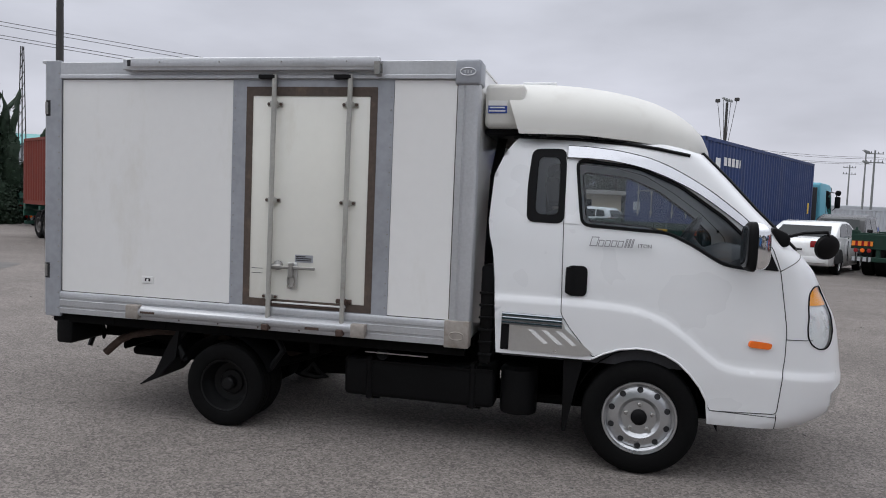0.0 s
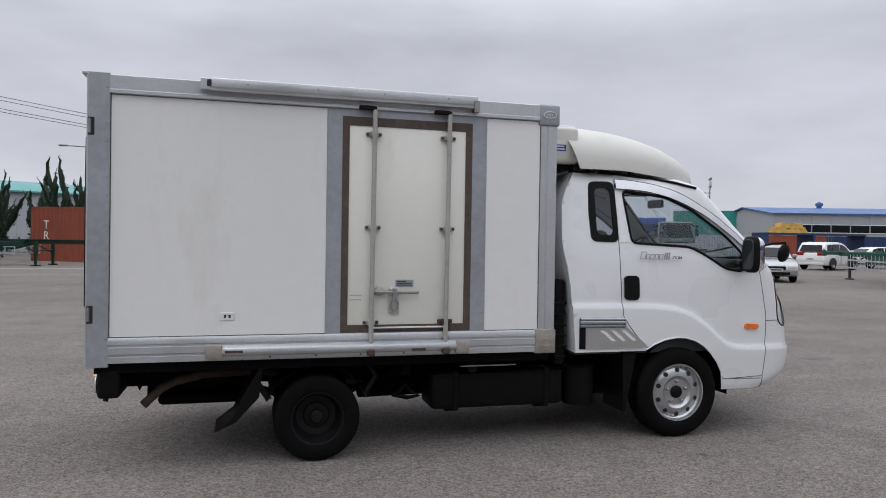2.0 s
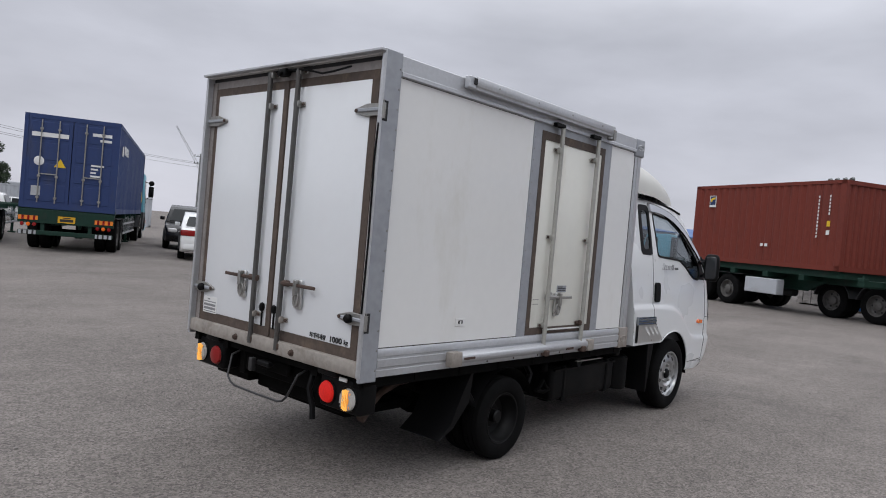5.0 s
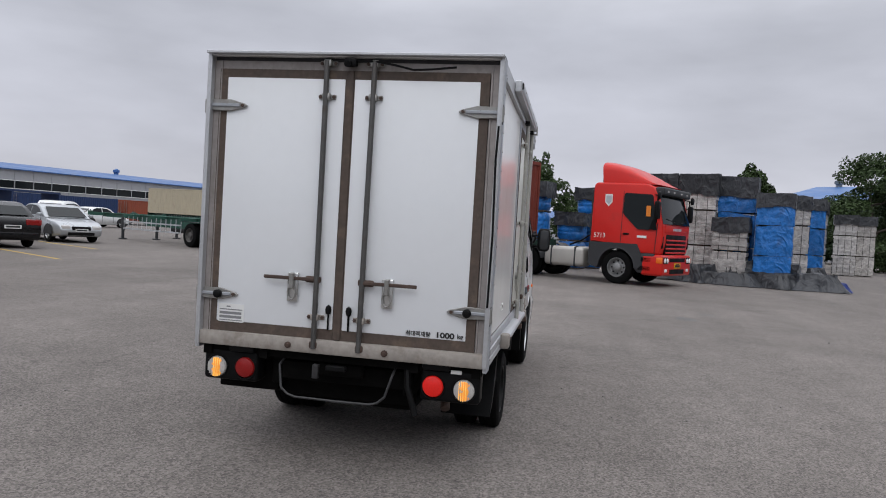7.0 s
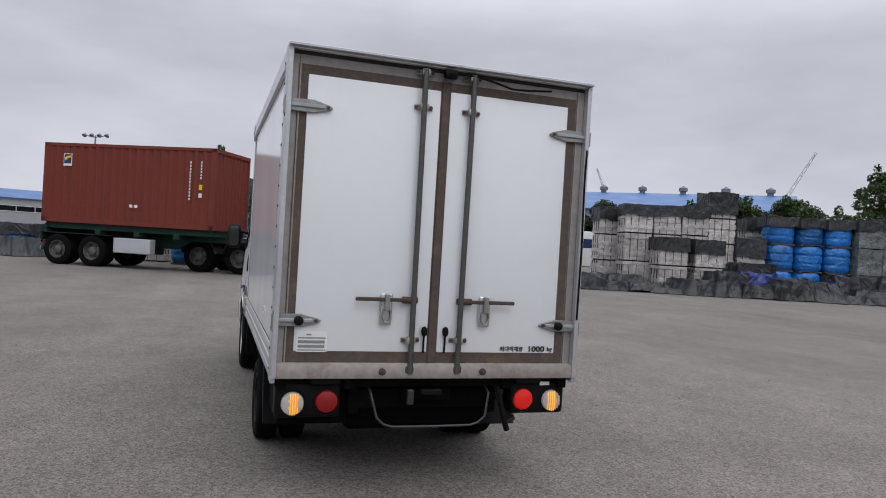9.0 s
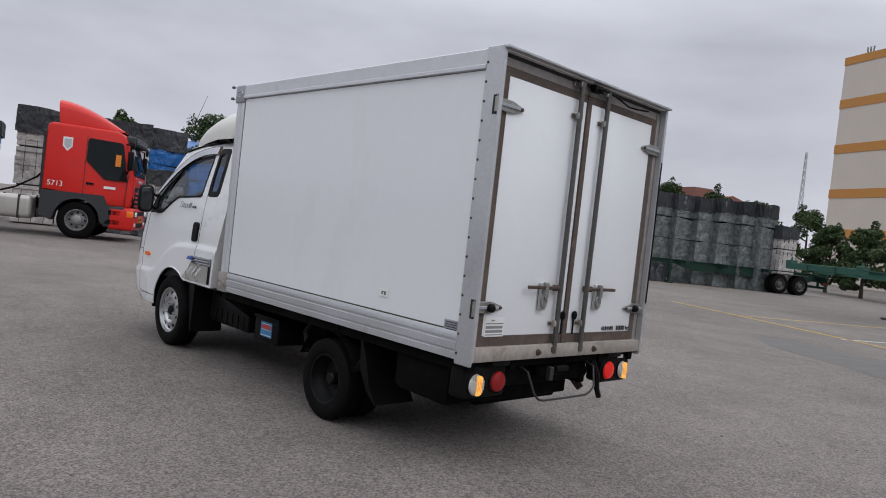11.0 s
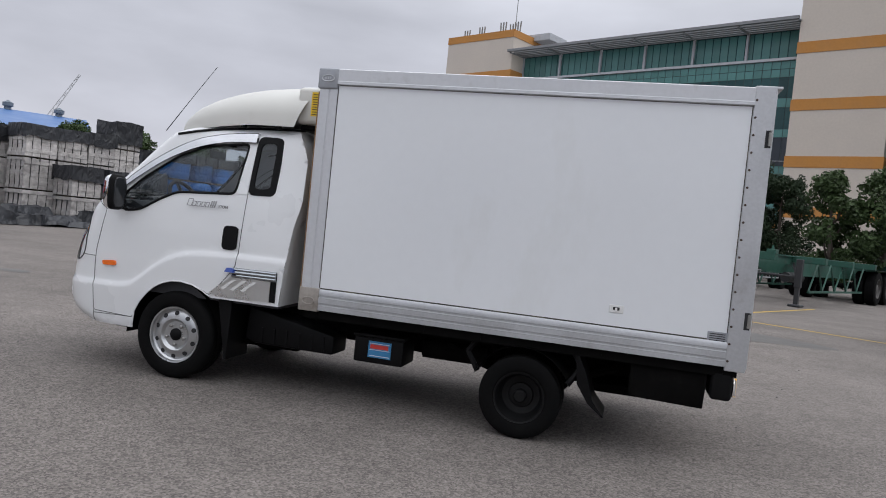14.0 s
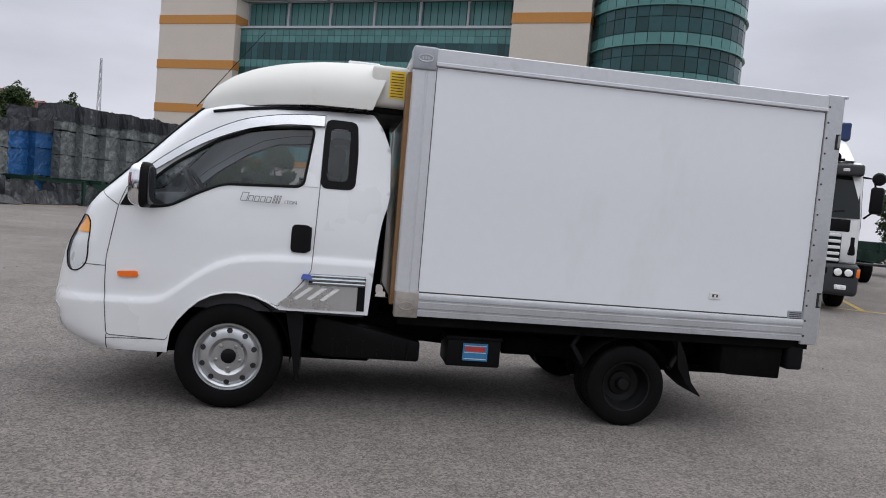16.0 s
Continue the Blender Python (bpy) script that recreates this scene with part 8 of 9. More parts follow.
stand(car("suv", M_carred, "dark red car in the row of parked cars"), 7.4, 42.3, 152)
stand(car("suv", M_carwhite, "white car in the row of parked cars"), 9.9, 44.3, 152)
stand(car("sedan", M_carwhite, "white sedan at the end of the row"), 12.6, 46.0, 152)
stand(car("suv", M_carwhite, "white pickup-like car far in the yard"), 33.0, 30.0, 20)
stand(car("sedan", M_carwhite, "white car far before the warehouse"), 40.0, 33.5, -10)
stand(car("suv", M_carwhite, "white car far in the car park"), 24.0, 40.0, 60)


# ---- goods under tarpaulin ----
def goods_block(w, d, h, seed):
    """One wrapped pallet load: layered cartons with uneven edges, straps and its pallet."""
    rng = random.Random(seed)
    layers = rng.randint(7, 10)
    bm = bmesh.new()
    rings = []
    for k in range(layers):
        z0, z1 = 0.05 + (h - 0.055) * k / layers, 0.05 + (h - 0.055) * (k + 1) / layers
        ox, oy, e = rng.uniform(-0.02, 0.02), rng.uniform(-0.02, 0.02), rng.uniform(0.0, 0.02)
        for z, inset in ((z0, 0.016), (z0 + 0.008, e), (z1 - 0.008, e), (z1, 0.016)):
            rings.append([bm.verts.new((sx_ * (w / 2 - inset) + ox, sy_ * (d / 2 - inset) + oy, z)) for sx_, sy_ in ((-1, -1), (1, -1), (1, 1), (-1, 1))])
    for A, B in zip(rings, rings[1:]):
        for k in range(4):
            bm.faces.new((A[k], A[(k + 1) % 4], B[(k + 1) % 4], B[k]))
    bm.faces.new(rings[-1])
    bm.faces.new(rings[0][::-1])
    return bm


def bag_load(w, h, seed):
    """A full round-cornered bag wrapped in blue sheet, drawn in by its bands."""
    bm = bmesh.new()
    rings = []
    for k in range(25):
        u = k / 24
        belt = 0.965 if k in (7, 8, 15, 16) else 1.0
        swell = (1 - 0.16 * abs(2 * u - 1) ** 5) * belt
        ring = []
        for i in range(40):
            a = math.tau * i / 40
            c, q = math.cos(a), math.sin(a)
            r = w * 0.5 * (abs(c) ** 3.2 + abs(q) ** 3.2) ** (-1 / 3.2) * swell
            r += 0.018 * noise.noise(Vector((c * 5, q * 5, u * 4 + seed * 3.3))) - 0.012 * abs(noise.noise(Vector((c * 9, q * 9, u * 2 + seed))))
            ring.append(bm.verts.new((r * c, r * q, 0.05 + (h - 0.06) * u)))
        rings.append(ring)
    for A, B in zip(rings, rings[1:]):
        for i in range(40):
            bm.faces.new((A[i], A[(i + 1) % 40], B[(i + 1) % 40], B[i]))
    bm.faces.new(rings[-1])
    return bm


PIECES = {}


def goods_stack(x, y, angle, levels, look_, cover, seed, w=1.15, d=1.15, h=1.12):
    """A stack of wrapped loads under a sheet. look_: film, blue or grey; cover: height of the sheet over the top load."""
    names = {"film": "stacked film-wrapped pallets under a dark tarpaulin", "blue": "stacked pallets wrapped in blue tarpaulin", "grey": "stacked pallets under grey plastic film", "sheet": "stacked pallets under wrinkled deep blue sheets", "wrap": "stacked pallets wrapped in wrinkled bright blue sheet"}
    t = thing("pallet_stack", names[look_], "pallet stack", "stacks of wrapped pallets")
    mt = {"film": M_wrap, "blue": M_bluetarp, "grey": M_film, "sheet": M_bluesheet, "wrap": M_bluetarp}[look_]
    for k in range(levels):
        key = (look_, (seed + k) % 4, w, d, h)
        if key not in PIECES:
            if look_ == "film":
                bm = goods_block(w, d, h, key[1])
            elif look_ == "blue":
                bm = bag_load(w, h, key[1])
            else:
                bm = cloth_box(w * 0.98, d * 0.98, h - 0.02, key[1] + 20, 0.05, 0.08, 0.04, 0.3, 0.2)
            PIECES[key] = link_mesh("wrapped_load", bm, mt, 28 if look_ in ("grey", "sheet", "wrap") else 50 if look_ != "film" else None).data
            bpy.data.objects.remove([o for o in bpy.data.objects if o.data is PIECES[key]][0])
            pb = join(box(-w * 0.43, w * 0.43, -d * 0.43, d * 0.43, 0.04, 0.07), *[box(-w * 0.43, w * 0.43, yy - 0.05, yy + 0.05, 0.0, 0.04) for yy in (-d * 0.38, 0, d * 0.38)])
            PIECES[key, "p"] = link_mesh("pallet", pb, M_pallet).data
            bpy.data.objects.remove([o for o in bpy.data.objects if o.data is PIECES[key, "p"]][0])
        g = new("wrapped_load", PIECES[key])
        g.parent = t
        g.matrix_basis = pose(0, 0, h * k, 0, 0, 90 * (seed % 4))
        p = new("pallet", PIECES[key, "p"])
        p.parent = g
        if look_ == "film":
            for s in (-0.27, 0.02, 0.29):
                part("strap", join(box(-w / 2 - 0.004, w / 2 + 0.004, s * d - 0.008, s * d + 0.008, h * k + 0.06, h * (k + 1) - 0.002), box(s * w - 0.008, s * w + 0.008, -d / 2 - 0.004, d / 2 + 0.004, h * k + 0.06, h * (k + 1) - 0.002)), M_strap, t)
    if cover:
        part("cover_sheet", moved(cloth_box(w * 1.03, d * 1.03, cover, seed + 50, 0.045, 0.08, 0.30, 0.35, 0.15), Matrix.Translation((0, 0, levels * h - cover + 0.06))), M_tarp, t, "dark grey cover sheet", 70)
    return stand(t, x, y, angle)


def heap(x, y, angle, w, d, h, seed, material=M_tarp, label="crumpled dark grey tarpaulin over low goods"):
    t = solo("crumpled_tarpaulin", cloth_box(w * 0.86, d * 0.86, h, seed, 0.15, 0.07, 0.10, 1.0, 1.8), material, label, "tarpaulin", "tarpaulin heaps", smooth=60)
    return stand(t, x, y, angle)


M_bluesheet = mat("wrinkled_blue_sheet", (0.010, 0.06, 0.17), 0.32, crease=0.13, crease_scale=1.6, spread=0.35, grain=6, blot=2.0, bump=0.05, random_value=0.3)
rng_s = random.Random(5)
SA = AWAY + 12
# stacks behind the red tractor
for i, (x, y, lv, kind, cov) in enumerate([
        (24.4, -3.2, 3, "film", 0.9), (24.0, -4.6, 3, "film", 0.9), (23.6, -6.0, 3, "film", 0.85), (24.0, -7.5, 3, "wrap", 0.85),
        (22.5, -8.5, 3, "wrap", 0.55), (22.5, -7.0, 2, "film", 0.6), (26.6, -10.3, 3, "film", 0.6), (28.6, -11.5, 3, "wrap", 0.5), (26.0, -8.6, 3, "film", 0.6), (29.8, -12.0, 3, "film", 0.6),
        (41.5, -18.5, 3, "film", 0.6), (40.7, -17.2, 3, "film", 0.6), (44.2, -21.8, 3, "wrap", 0.5), (44.9, -23.0, 3, "wrap", 0.5), (35.5, -12.4, 3, "film", 0.6), (37.5, -13.3, 3, "wrap", 0.5), (40.0, -14.3, 2, "wrap", 0.5),
        (24.5, 2.0, 3, "blue", 0.7), (25.5, 0.4, 3, "blue", 0.7), (26.0, -1.2, 2, "blue", 0.6), (27.4, -2.0, 3, "blue", 0.6), (26.4, 3.4, 3, "film", 0.6), (27.8, 5.6, 3, "film", 0.7), (28.4, 7.0, 3, "film", 0.7), (27.0, 8.4, 1, "blue", 0.5)]):
    goods_stack(x, y, SA, lv, kind, cov, i, w=1.32 if i < 4 else 1.2, d=1.32 if i < 4 else 1.2, h=1.33 if lv == 3 and i < 4 else 1.10 if i == 4 else 1.18)
for i, (x, y, w, d, h) in enumerate([(22.3, -5.6, 1.5, 1.3, 0.62), (21.8, -6.9, 1.7, 1.4, 0.42), (22.7, -7.6, 1.4, 1.2, 0.85), (21.5, -8.3, 1.4, 1.2, 0.5), (22.5, -8.7, 1.3, 1.1, 0.85), (21.5, -9.5, 1.2, 1.1, 0.55), (27.6, -11.0, 1.4, 1.3, 0.6), (30.0, 9.0, 2.6, 1.8, 1.2), (28.0, 9.3, 2.2, 1.4, 0.6), (26.4, 8.6, 2.4, 1.5, 0.7), (29.2, 7.4, 2.0, 1.4, 0.8)]):
    heap(x, y, SA + 25 * (i % 3 - 1), w, d, h, i)
heap(21.4, -10.3, 20, 0.5, 0.4, 0.3, 90, M_deepblue, "scrap of deep blue tarpaulin")
# stacks along the far side of the yard
row2 = [(20.75, -15.7, 3, "film", 0.5, 1.16), (20.45, -16.85, 3, "film", 0.5, 1.16), (20.15, -18.0, 3, "film", 0.55, 1.18), (19.95, -19.15, 4, "film", 0.9, 1.04), (19.3, -16.4, 2, "film", 0.55, 1.06), (18.95, -17.8, 2, "film", 0.6, 1.06), (19.4, -20.3, 2, "film", 0.8, 1.15),
        (18.9, -21.45, 3, "blue", 0.45, 1.10), (18.5, -22.55, 3, "blue", 0.45, 1.10), (18.1, -23.65, 3, "blue", 0.45, 1.10), (17.65, -24.75, 3, "grey", 0.5, 1.12), (17.3, -25.85, 3, "grey", 0.5, 1.15), (16.9, -26.95, 3, "grey", 0.5, 1.15), (16.55, -28.0, 3, "sheet", 0.5, 1.16),
        (15.9, -28.95, 3, "sheet", 0.6, 1.22), (15.2, -29.85, 4, "grey", 0.8, 1.12), (14.5, -30.75, 4, "grey", 0.8, 1.12), (13.8, -31.65, 4, "grey", 0.8, 1.12), (13.1, -32.55, 4, "grey", 0.7, 1.12), (12.4, -33.45, 4, "grey", 0.7, 1.12), (11.7, -34.35, 4, "grey", 0.7, 1.12), (10.9, -35.2, 3, "film", 0.7, 1.15),
        (22.3, -15.4, 3, "film", 0.6, 1.12), (22.0, -16.7, 3, "film", 0.6, 1.12), (21.6, -18.2, 3, "film", 0.6, 1.12), (21.2, -19.6, 3, "film", 0.7, 1.15), (20.6, -21.8, 3, "film", 0.6, 1.10), (20.2, -23.4, 3, "film", 0.6, 1.10), (19.6, -25.2, 3, "film", 0.6, 1.12), (19.0, -27.0, 3, "grey", 0.6, 1.14), (18.2, -29.0, 3, "film", 0.6, 1.18), (17.0, -31.0, 4, "film", 0.6, 1.08), (15.6, -33.0, 4, "film", 0.6, 1.08)]
for i, (x, y, lv, kind, cov, hh) in enumerate(row2):
    goods_stack(x, y, SA + rng_s.uniform(-4, 4), lv, kind, cov, i + 3, h=hh)
heap(19.5, -12.6, SA + 10, 1.7, 1.2, 0.6, 29)
for i in range(16):
    y = -13.7 - 1.13 * i
    x = 19.45 - 0.27 * (-y - 13) + rng_s.uniform(-0.2, 0.15)
    k = 0.62 if i < 4 else 1.0
    heap(x, y, SA + rng_s.uniform(-25, 25), rng_s.uniform(1.3, 1.8), rng_s.uniform(1.1, 1.5), k * rng_s.choice((0.3, 0.55, 0.75, 0.95)), 30 + i)
    if i % 2:
        heap(x + 1.0, y + 0.3, SA + rng_s.uniform(-20, 20), rng_s.uniform(1.3, 1.8), 1.4, k * rng_s.uniform(0.8, 1.25), 60 + i)
heap(18.1, -19.5, SA, 1.5, 1.3, 1.0, 95, M_deepblue, "deep blue tarpaulin over low goods")
heap(18.3, -19.6, SA, 1.6, 1.3, 1.3, 96)
heap(-5.34, 34.59, 240, 1.9, 1.2, 1.35, 97, M_tarp, "tall crumpled grey cover before an orange container")

# ---- traffic cone ----
cone = thing("traffic_cone", "orange traffic cone with a white band", "cone")
M_cone = mat("orange_cone_plastic", (0.72, 0.10, 0.03), 0.5, spread=0.08)
part("cone_body", lathe([(0.17, 0.03), (0.155, 0.05), (0.035, 0.70), (0.02, 0.72), (0, 0.72)], 20), M_cone, cone)
part("cone_base", box(-0.2, 0.2, -0.2, 0.2, 0, 0.035, 0.01), M_cone, cone)
part("cone_band", lathe([(0.118, 0.27), (0.088, 0.42), (0.084, 0.42)], 20), M_label, cone, "white reflective band")
stand(cone, 27.9, 11.4, 10)
van = thing("container_office", "white site cabin with a dark blue band", "cabin")
part("cabin_body", box(-1.6, 1.6, -1.1, 1.1, 0.05, 2.2, 0.05, 2), M_cabwhite, van)
part("cabin_band", box(-1.61, 1.61, -1.11, 1.11, 1.25, 1.85), M_boxdark, van, "dark blue window band")
part("cabin_roof", box(-1.3, 1.3, -0.9, 0.9, 2.2, 2.36, 0.04), M_cabwhite, van)
stand(van, 58.5, -34.6, AWAY - 15)
van.matrix_basis = van.matrix_basis @ Matrix.Diagonal((1.0, 1.0, 1.5, 1))


# ---- poles, wires, masts ----
M_darkpole = mat("dark_weathered_pole", (0.045, 0.043, 0.042), 0.75, spread=0.15)


def mast(x, y, h, label, rows=2, arm=1.15):
    t = thing("light_mast", label, "light mast", "light masts")
    part("mast_pole", rod((0, 0, 0), (0, 0, h), 0.16, 10, 0.07), M_pole, t)
    for k in range(rows):
        z = h - 0.1 - 1.3 * k
        part("cross_arm", tube([(-arm, 0, z + 0.14), (-arm * 0.5, 0, z), (0, 0, z - 0.05), (arm * 0.5, 0, z), (arm, 0, z + 0.18)], 0.045, 6), M_pole, t)
        for s in (-1, -0.35, 0.35, 1):
            part("floodlight", moved(lathe([(0.10, 0.22), (0.24, 0.0), (0.24, -0.06), (0, -0.06)], 12), Matrix.Translation((s * arm, 0, z + 0.10)) @ Matrix.Rotation(radians(35), 4, "X") @ Matrix.Diagonal((0.9, 0.9, 0.9, 1))), M_pole, t)
    return stand(t, x, y, 60)


mast(73.0, -35.4, 15.2, "grey light mast with floodlights over goods")
mast(74.2, 97.2, 12.5, "grey light mast far beyond containers")
dm = mast(16.5, 86.0, 15.3, "dark light mast with raking stays", 1, 1.2)
for s in (-1.15, 1.15):
    part("stay", rod((s, 0, 15.2), (s * 0.12, 0, 8.6), 0.032, 6), M_darkpole, dm)
    part("stay", rod((0, s, 15.2), (0, s * 0.12, 8.6), 0.032, 6), M_darkpole, dm)
    part("floodlight", box(-0.2, 0.2, s - 0.25, s + 0.25, 15.1, 15.5, 0.06), M_darkpole, dm)
part("mast_sleeve", rod((0, 0, 0), (0, 0, 15.0), 0.24, 10, 0.15), M_darkpole, dm)
mast(66.0, 11.7, 9.4, "light mast behind the red container")
mast(34.0, 92.0, 10.0, "light mast behind a blue container")


def utility_pole(x, y, h, label, arms=2, angle=30):
    t = thing("utility_pole", label, "utility pole", "utility poles")
    part("pole_shaft", rod((0, 0, 0), (0, 0, h), 0.17, 10, 0.10), M_pole, t)
    for k in range(arms):
        z = h - 0.5 - 1.1 * k
        a = part("cross_arm", box(-1.1, 1.1, -0.05, 0.05, z, z + 0.1), M_pole, t)
        for s in (-1.0, -0.45, 0.45, 1.0):
            part("insulator", rod((s, 0, z + 0.1), (s, 0, z + 0.32), 0.05, 8), M_bumper, a)
    return stand(t, x, y, angle)


tall_pole = utility_pole(-17.6, 17.9, 14.0, "tall dark utility pole beside containers", 2, 40)
for piece in tall_pole.children:
    piece.data.materials[0] = M_darkpole
utility_pole(1.2, 57.0, 9.3, "utility pole behind dark trees", 2, 20)
utility_pole(36.0, 95.0, 10.5, "far grey utility pole with two arms", 2, 10)
utility_pole(52.0, 96.0, 10.5, "far utility pole with wires", 2, 10)
utility_pole(44.0, 130.0, 11.0, "distant grey utility pole with arms", 2, 10)


def wire(a, b, sag, r=0.018):
    pts = []
    for k in range(17):
        u = k / 16
        p = Vector(a).lerp(Vector(b), u)
        p.z -= sag * 4 * u * (1 - u)
        pts.append(p)
    return solo("overhead_wire", tube(pts, r, 5), M_bumper, "thin dark overhead power wire", "wire", "overhead wires")


utility_pole(-54.8, 15.0, 13.9, "utility pole far along the wires", 2, 40)
for k, (dz, dy) in enumerate(((0.0, 0.0), (-0.2, 0.5), (-0.85, 0.2), (-1.0, 0.8))):
    wire((-54.8, 15.0 + dy, 13.4 + dz), (1.2, 57.0 + dy, 9.0 + 0.8 * dz), 0.4)
    wire((1.2, 57.0 + dy, 8.9 + 0.8 * dz), (36.0, 95.0 + dy, 9.6 + 0.8 * dz), 0.7)
    if k < 3:
        wire((36.0, 95.0 + dy, 9.6 + 0.8 * dz), (75.0, 98.0 + dy, 10.4 + 0.8 * dz), 0.8)


def street_lamp(x, y, h, angle, group="street lamps"):
    t = thing("street_lamp", "grey street lamp with a long arm", "street lamp", group)
    part("lamp_pole", tube([(0, 0, 0), (0, 0, h - 0.2), (0.15, 0, h), (0.6, 0, h + 0.05), (2.4, 0, h + 0.12)], [0.09, 0.06, 0.05, 0.045, 0.04], 8), M_pole, t)
    part("lamp_head", box(2.2, 2.85, -0.12, 0.12, h + 0.06, h + 0.18, 0.04, 2), M_pole, t)
    return stand(t, x, y, angle)


street_lamp(-11.4, 53.0, 8.0, 175)
street_lamp(-1.5, 52.0, 6.7, 175)
street_lamp(-14.0, 33.0, 6.6, 185)
street_lamp(-6.0, 54.0, 6.8, 10)


def crane(x, y, length, lean, turn, base):
    """A far lattice boom."""
    t = thing("crane_boom", "far pale lattice crane boom", "crane", "far cranes")
    w = length * 0.022
    bms = []
    for sx_, sy_ in ((-w, -w), (w, -w), (w, w), (-w, w)):
        bms.append(rod((sx_, sy_, 0), (sx_ * 0.3, sy_ * 0.3, length), w * 0.16, 4))
    for k in range(12):
        f0, f1 = 1 - 0.7 * k / 12, 1 - 0.7 * (k + 1) / 12
        bms.append(rod((-w * f0, -w * f0, length * k / 12), (w * f1, w * f1, length * (k + 1) / 12), w * 0.1, 4))
        bms.append(rod((w * f0, -w * f0, length * k / 12), (-w * f1, w * f1, length * (k + 1) / 12), w * 0.1, 4))
    # the haze of distance is mixed into the pale boom and carrier colours
    part("boom", join(*bms), mat("hazy_crane_paint", (0.42, 0.43, 0.45), 0.7), t, smooth=None)
    for child in t.children:
        child.matrix_basis = pose(0, 0, base, 0, lean, turn)
    part("crane_carrier", join(box(-2.5, 2.5, -1.4, 1.4, 0, 1.5, 0.1), box(-1.6, 1.6, -1.2, 1.2, 1.5, base + 0.6, 0.1)), mat("hazy_crane_carrier", (0.30, 0.28, 0.24), 0.7), t)
    t.matrix_basis = pose(x, y, 0)
    return t


for piece in crane(-38.9, 38.7, 10.0, 0, 0, 1.6).children:
    piece.data.materials[0] = M_darkpole
crane(165, -150, 34, 28, -130, 4)
crane(185, -120, 26, -22, -130, 4)
crane(62, -215, 30, 24, -170, 6)
crane(48, -215, 26, 26, -170, 6)
crane(66, -190, 26, 0, 0, 6)
crane(125, 215, 26, -32, -30, 8)
crane(140, 210, 22, -34, -30, 6)
crane(150, 205, 16, 10, -30, 8)


# ---- trees ----
for i, (x, y, h) in enumerate([(-14.6, 50.5, 6.9), (-12.8, 50, 7.0), (-11.2, 50.5, 8.0), (-9.2, 50, 6.6), (-8.2, 50.6, 7.0), (-6.9, 49.8, 7.4), (-5.2, 50.4, 6.2), (-3.6, 49.6, 6.4), (-2.6, 50.8, 5.6), (-17.0, 48.5, 7.0), (-19.0, 46, 7.4), (-22.5, 33.5, 7.2), (-20.0, 36.0, 6.4), (-25.8, 29.5, 7.6), (-17.2, 38.5, 6.2), (-28.5, 24.5, 7.4), (-15.0, 40.5, 6.0), (-31, 21.0, 7.4), (-20.8, 43.5, 6.8), (-20, 22.2, 6.4), (-18.6, 22.9, 5.4), (-17.4, 23.8, 4.6), (-21.9, 20.3, 5.6), (-23, 18.6, 5.8), (-24.5, 16.8, 6.0), (-21.4, 18.9, 6.0), (-20, 34.8, 5.4), (-15.9, 36.6, 4.8), (-10.6, 45.8, 6.9), (-8.0, 46.2, 6.5), (-6.4, 46.5, 6.5), (-12.6, 45.4, 5.8), (-9.4, 46.6, 5.4), (-5.0, 47.0, 5.6)]):
    stand(juniper(h, 100 + i), x, y, 37 * i)
for i, (x, y, h, s) in enumerate([(0.8, 55.5, 7.9, 3.0), (3.6, 56.5, 7.2, 2.6), (-1.4, 57.0, 6.6, 2.6), (9.4, 57.5, 7.8, 3.4), (6.8, 58.5, 6.6, 2.8), (12.4, 58.0, 6.6, 3.0), (2.2, 58.5, 6.8, 2.8)]):
    stand(broad_tree(h, s, 200 + i, "dense dark tree behind the low office", M_leafdark, 7000, 0.17, 0.06, "trees behind the office"), x, y, 50 * i)
for i, (x, y, h, s) in enumerate([(53.0, -23.2, 8.6, 4.4), (56.5, -25.6, 6.6, 3.4), (43.4, -12.5, 6.2, 2.2), (44, 1.5, 6.3, 3.0), (47, 7.0, 6.0, 2.8)]):
    stand(broad_tree(h, s, 230 + i, "leafy green tree behind stacked goods", M_leafdark if i == 1 else M_leaf, 7000 if i == 0 else 5200, 0.22, 0.08, "trees behind the goods"), x, y, 41 * i)
for i, (x, y, h, s) in enumerate([(29, -39, 7.6, 2.4), (28, -46, 7.8, 2.6), (26, -50, 7.2, 2.4), (23, -52, 6.8, 2.4), (20.5, -55, 6.4, 2.2), (32, -35, 5.6, 2.6), (35, -33, 5.6, 2.4), (17.5, -58, 6.0, 2.4), (38, -36, 5.4, 2.2)]):
    stand(broad_tree(h, s, 260 + i, "airy green tree beyond the pallets", M_leaf, 3600, 0.20, 0.30, "trees beyond the pallets"), x, y, 41 * i)
for i, (x, y, h, s) in enumerate([(6.5, -42, 4.6, 2.0), (9.5, -45, 4.2, 1.8), (2.0, -41, 3.6, 2.0), (-1.8, -42, 3.2, 1.8), (-11.4, -29.5, 5.6, 2.4), (-9.0, -28.6, 5.4, 2.0), (-14.5, -31.5, 5.2, 2.2), (-17.5, -24, 5.2, 2.4), (-20.5, -26, 5.6, 2.4), (-24, -23, 5.4, 2.4), (-6.0, -44, 3.4, 2.0), (12.5, -48, 4.4, 1.8), (-7.8, -45.0, 7.9, 3.2), (-5.7, -45.6, 6.4, 2.8), (-9.9, -44.4, 6.9, 3.0)]):
    stand(broad_tree(h, s, 290 + i, "bushy green tree before the office building", M_leafdark if i > 11 else M_leaf, 8000 if i > 11 else 4200, 0.17, 0.14, "trees before the office building"), x, y, 41 * i)


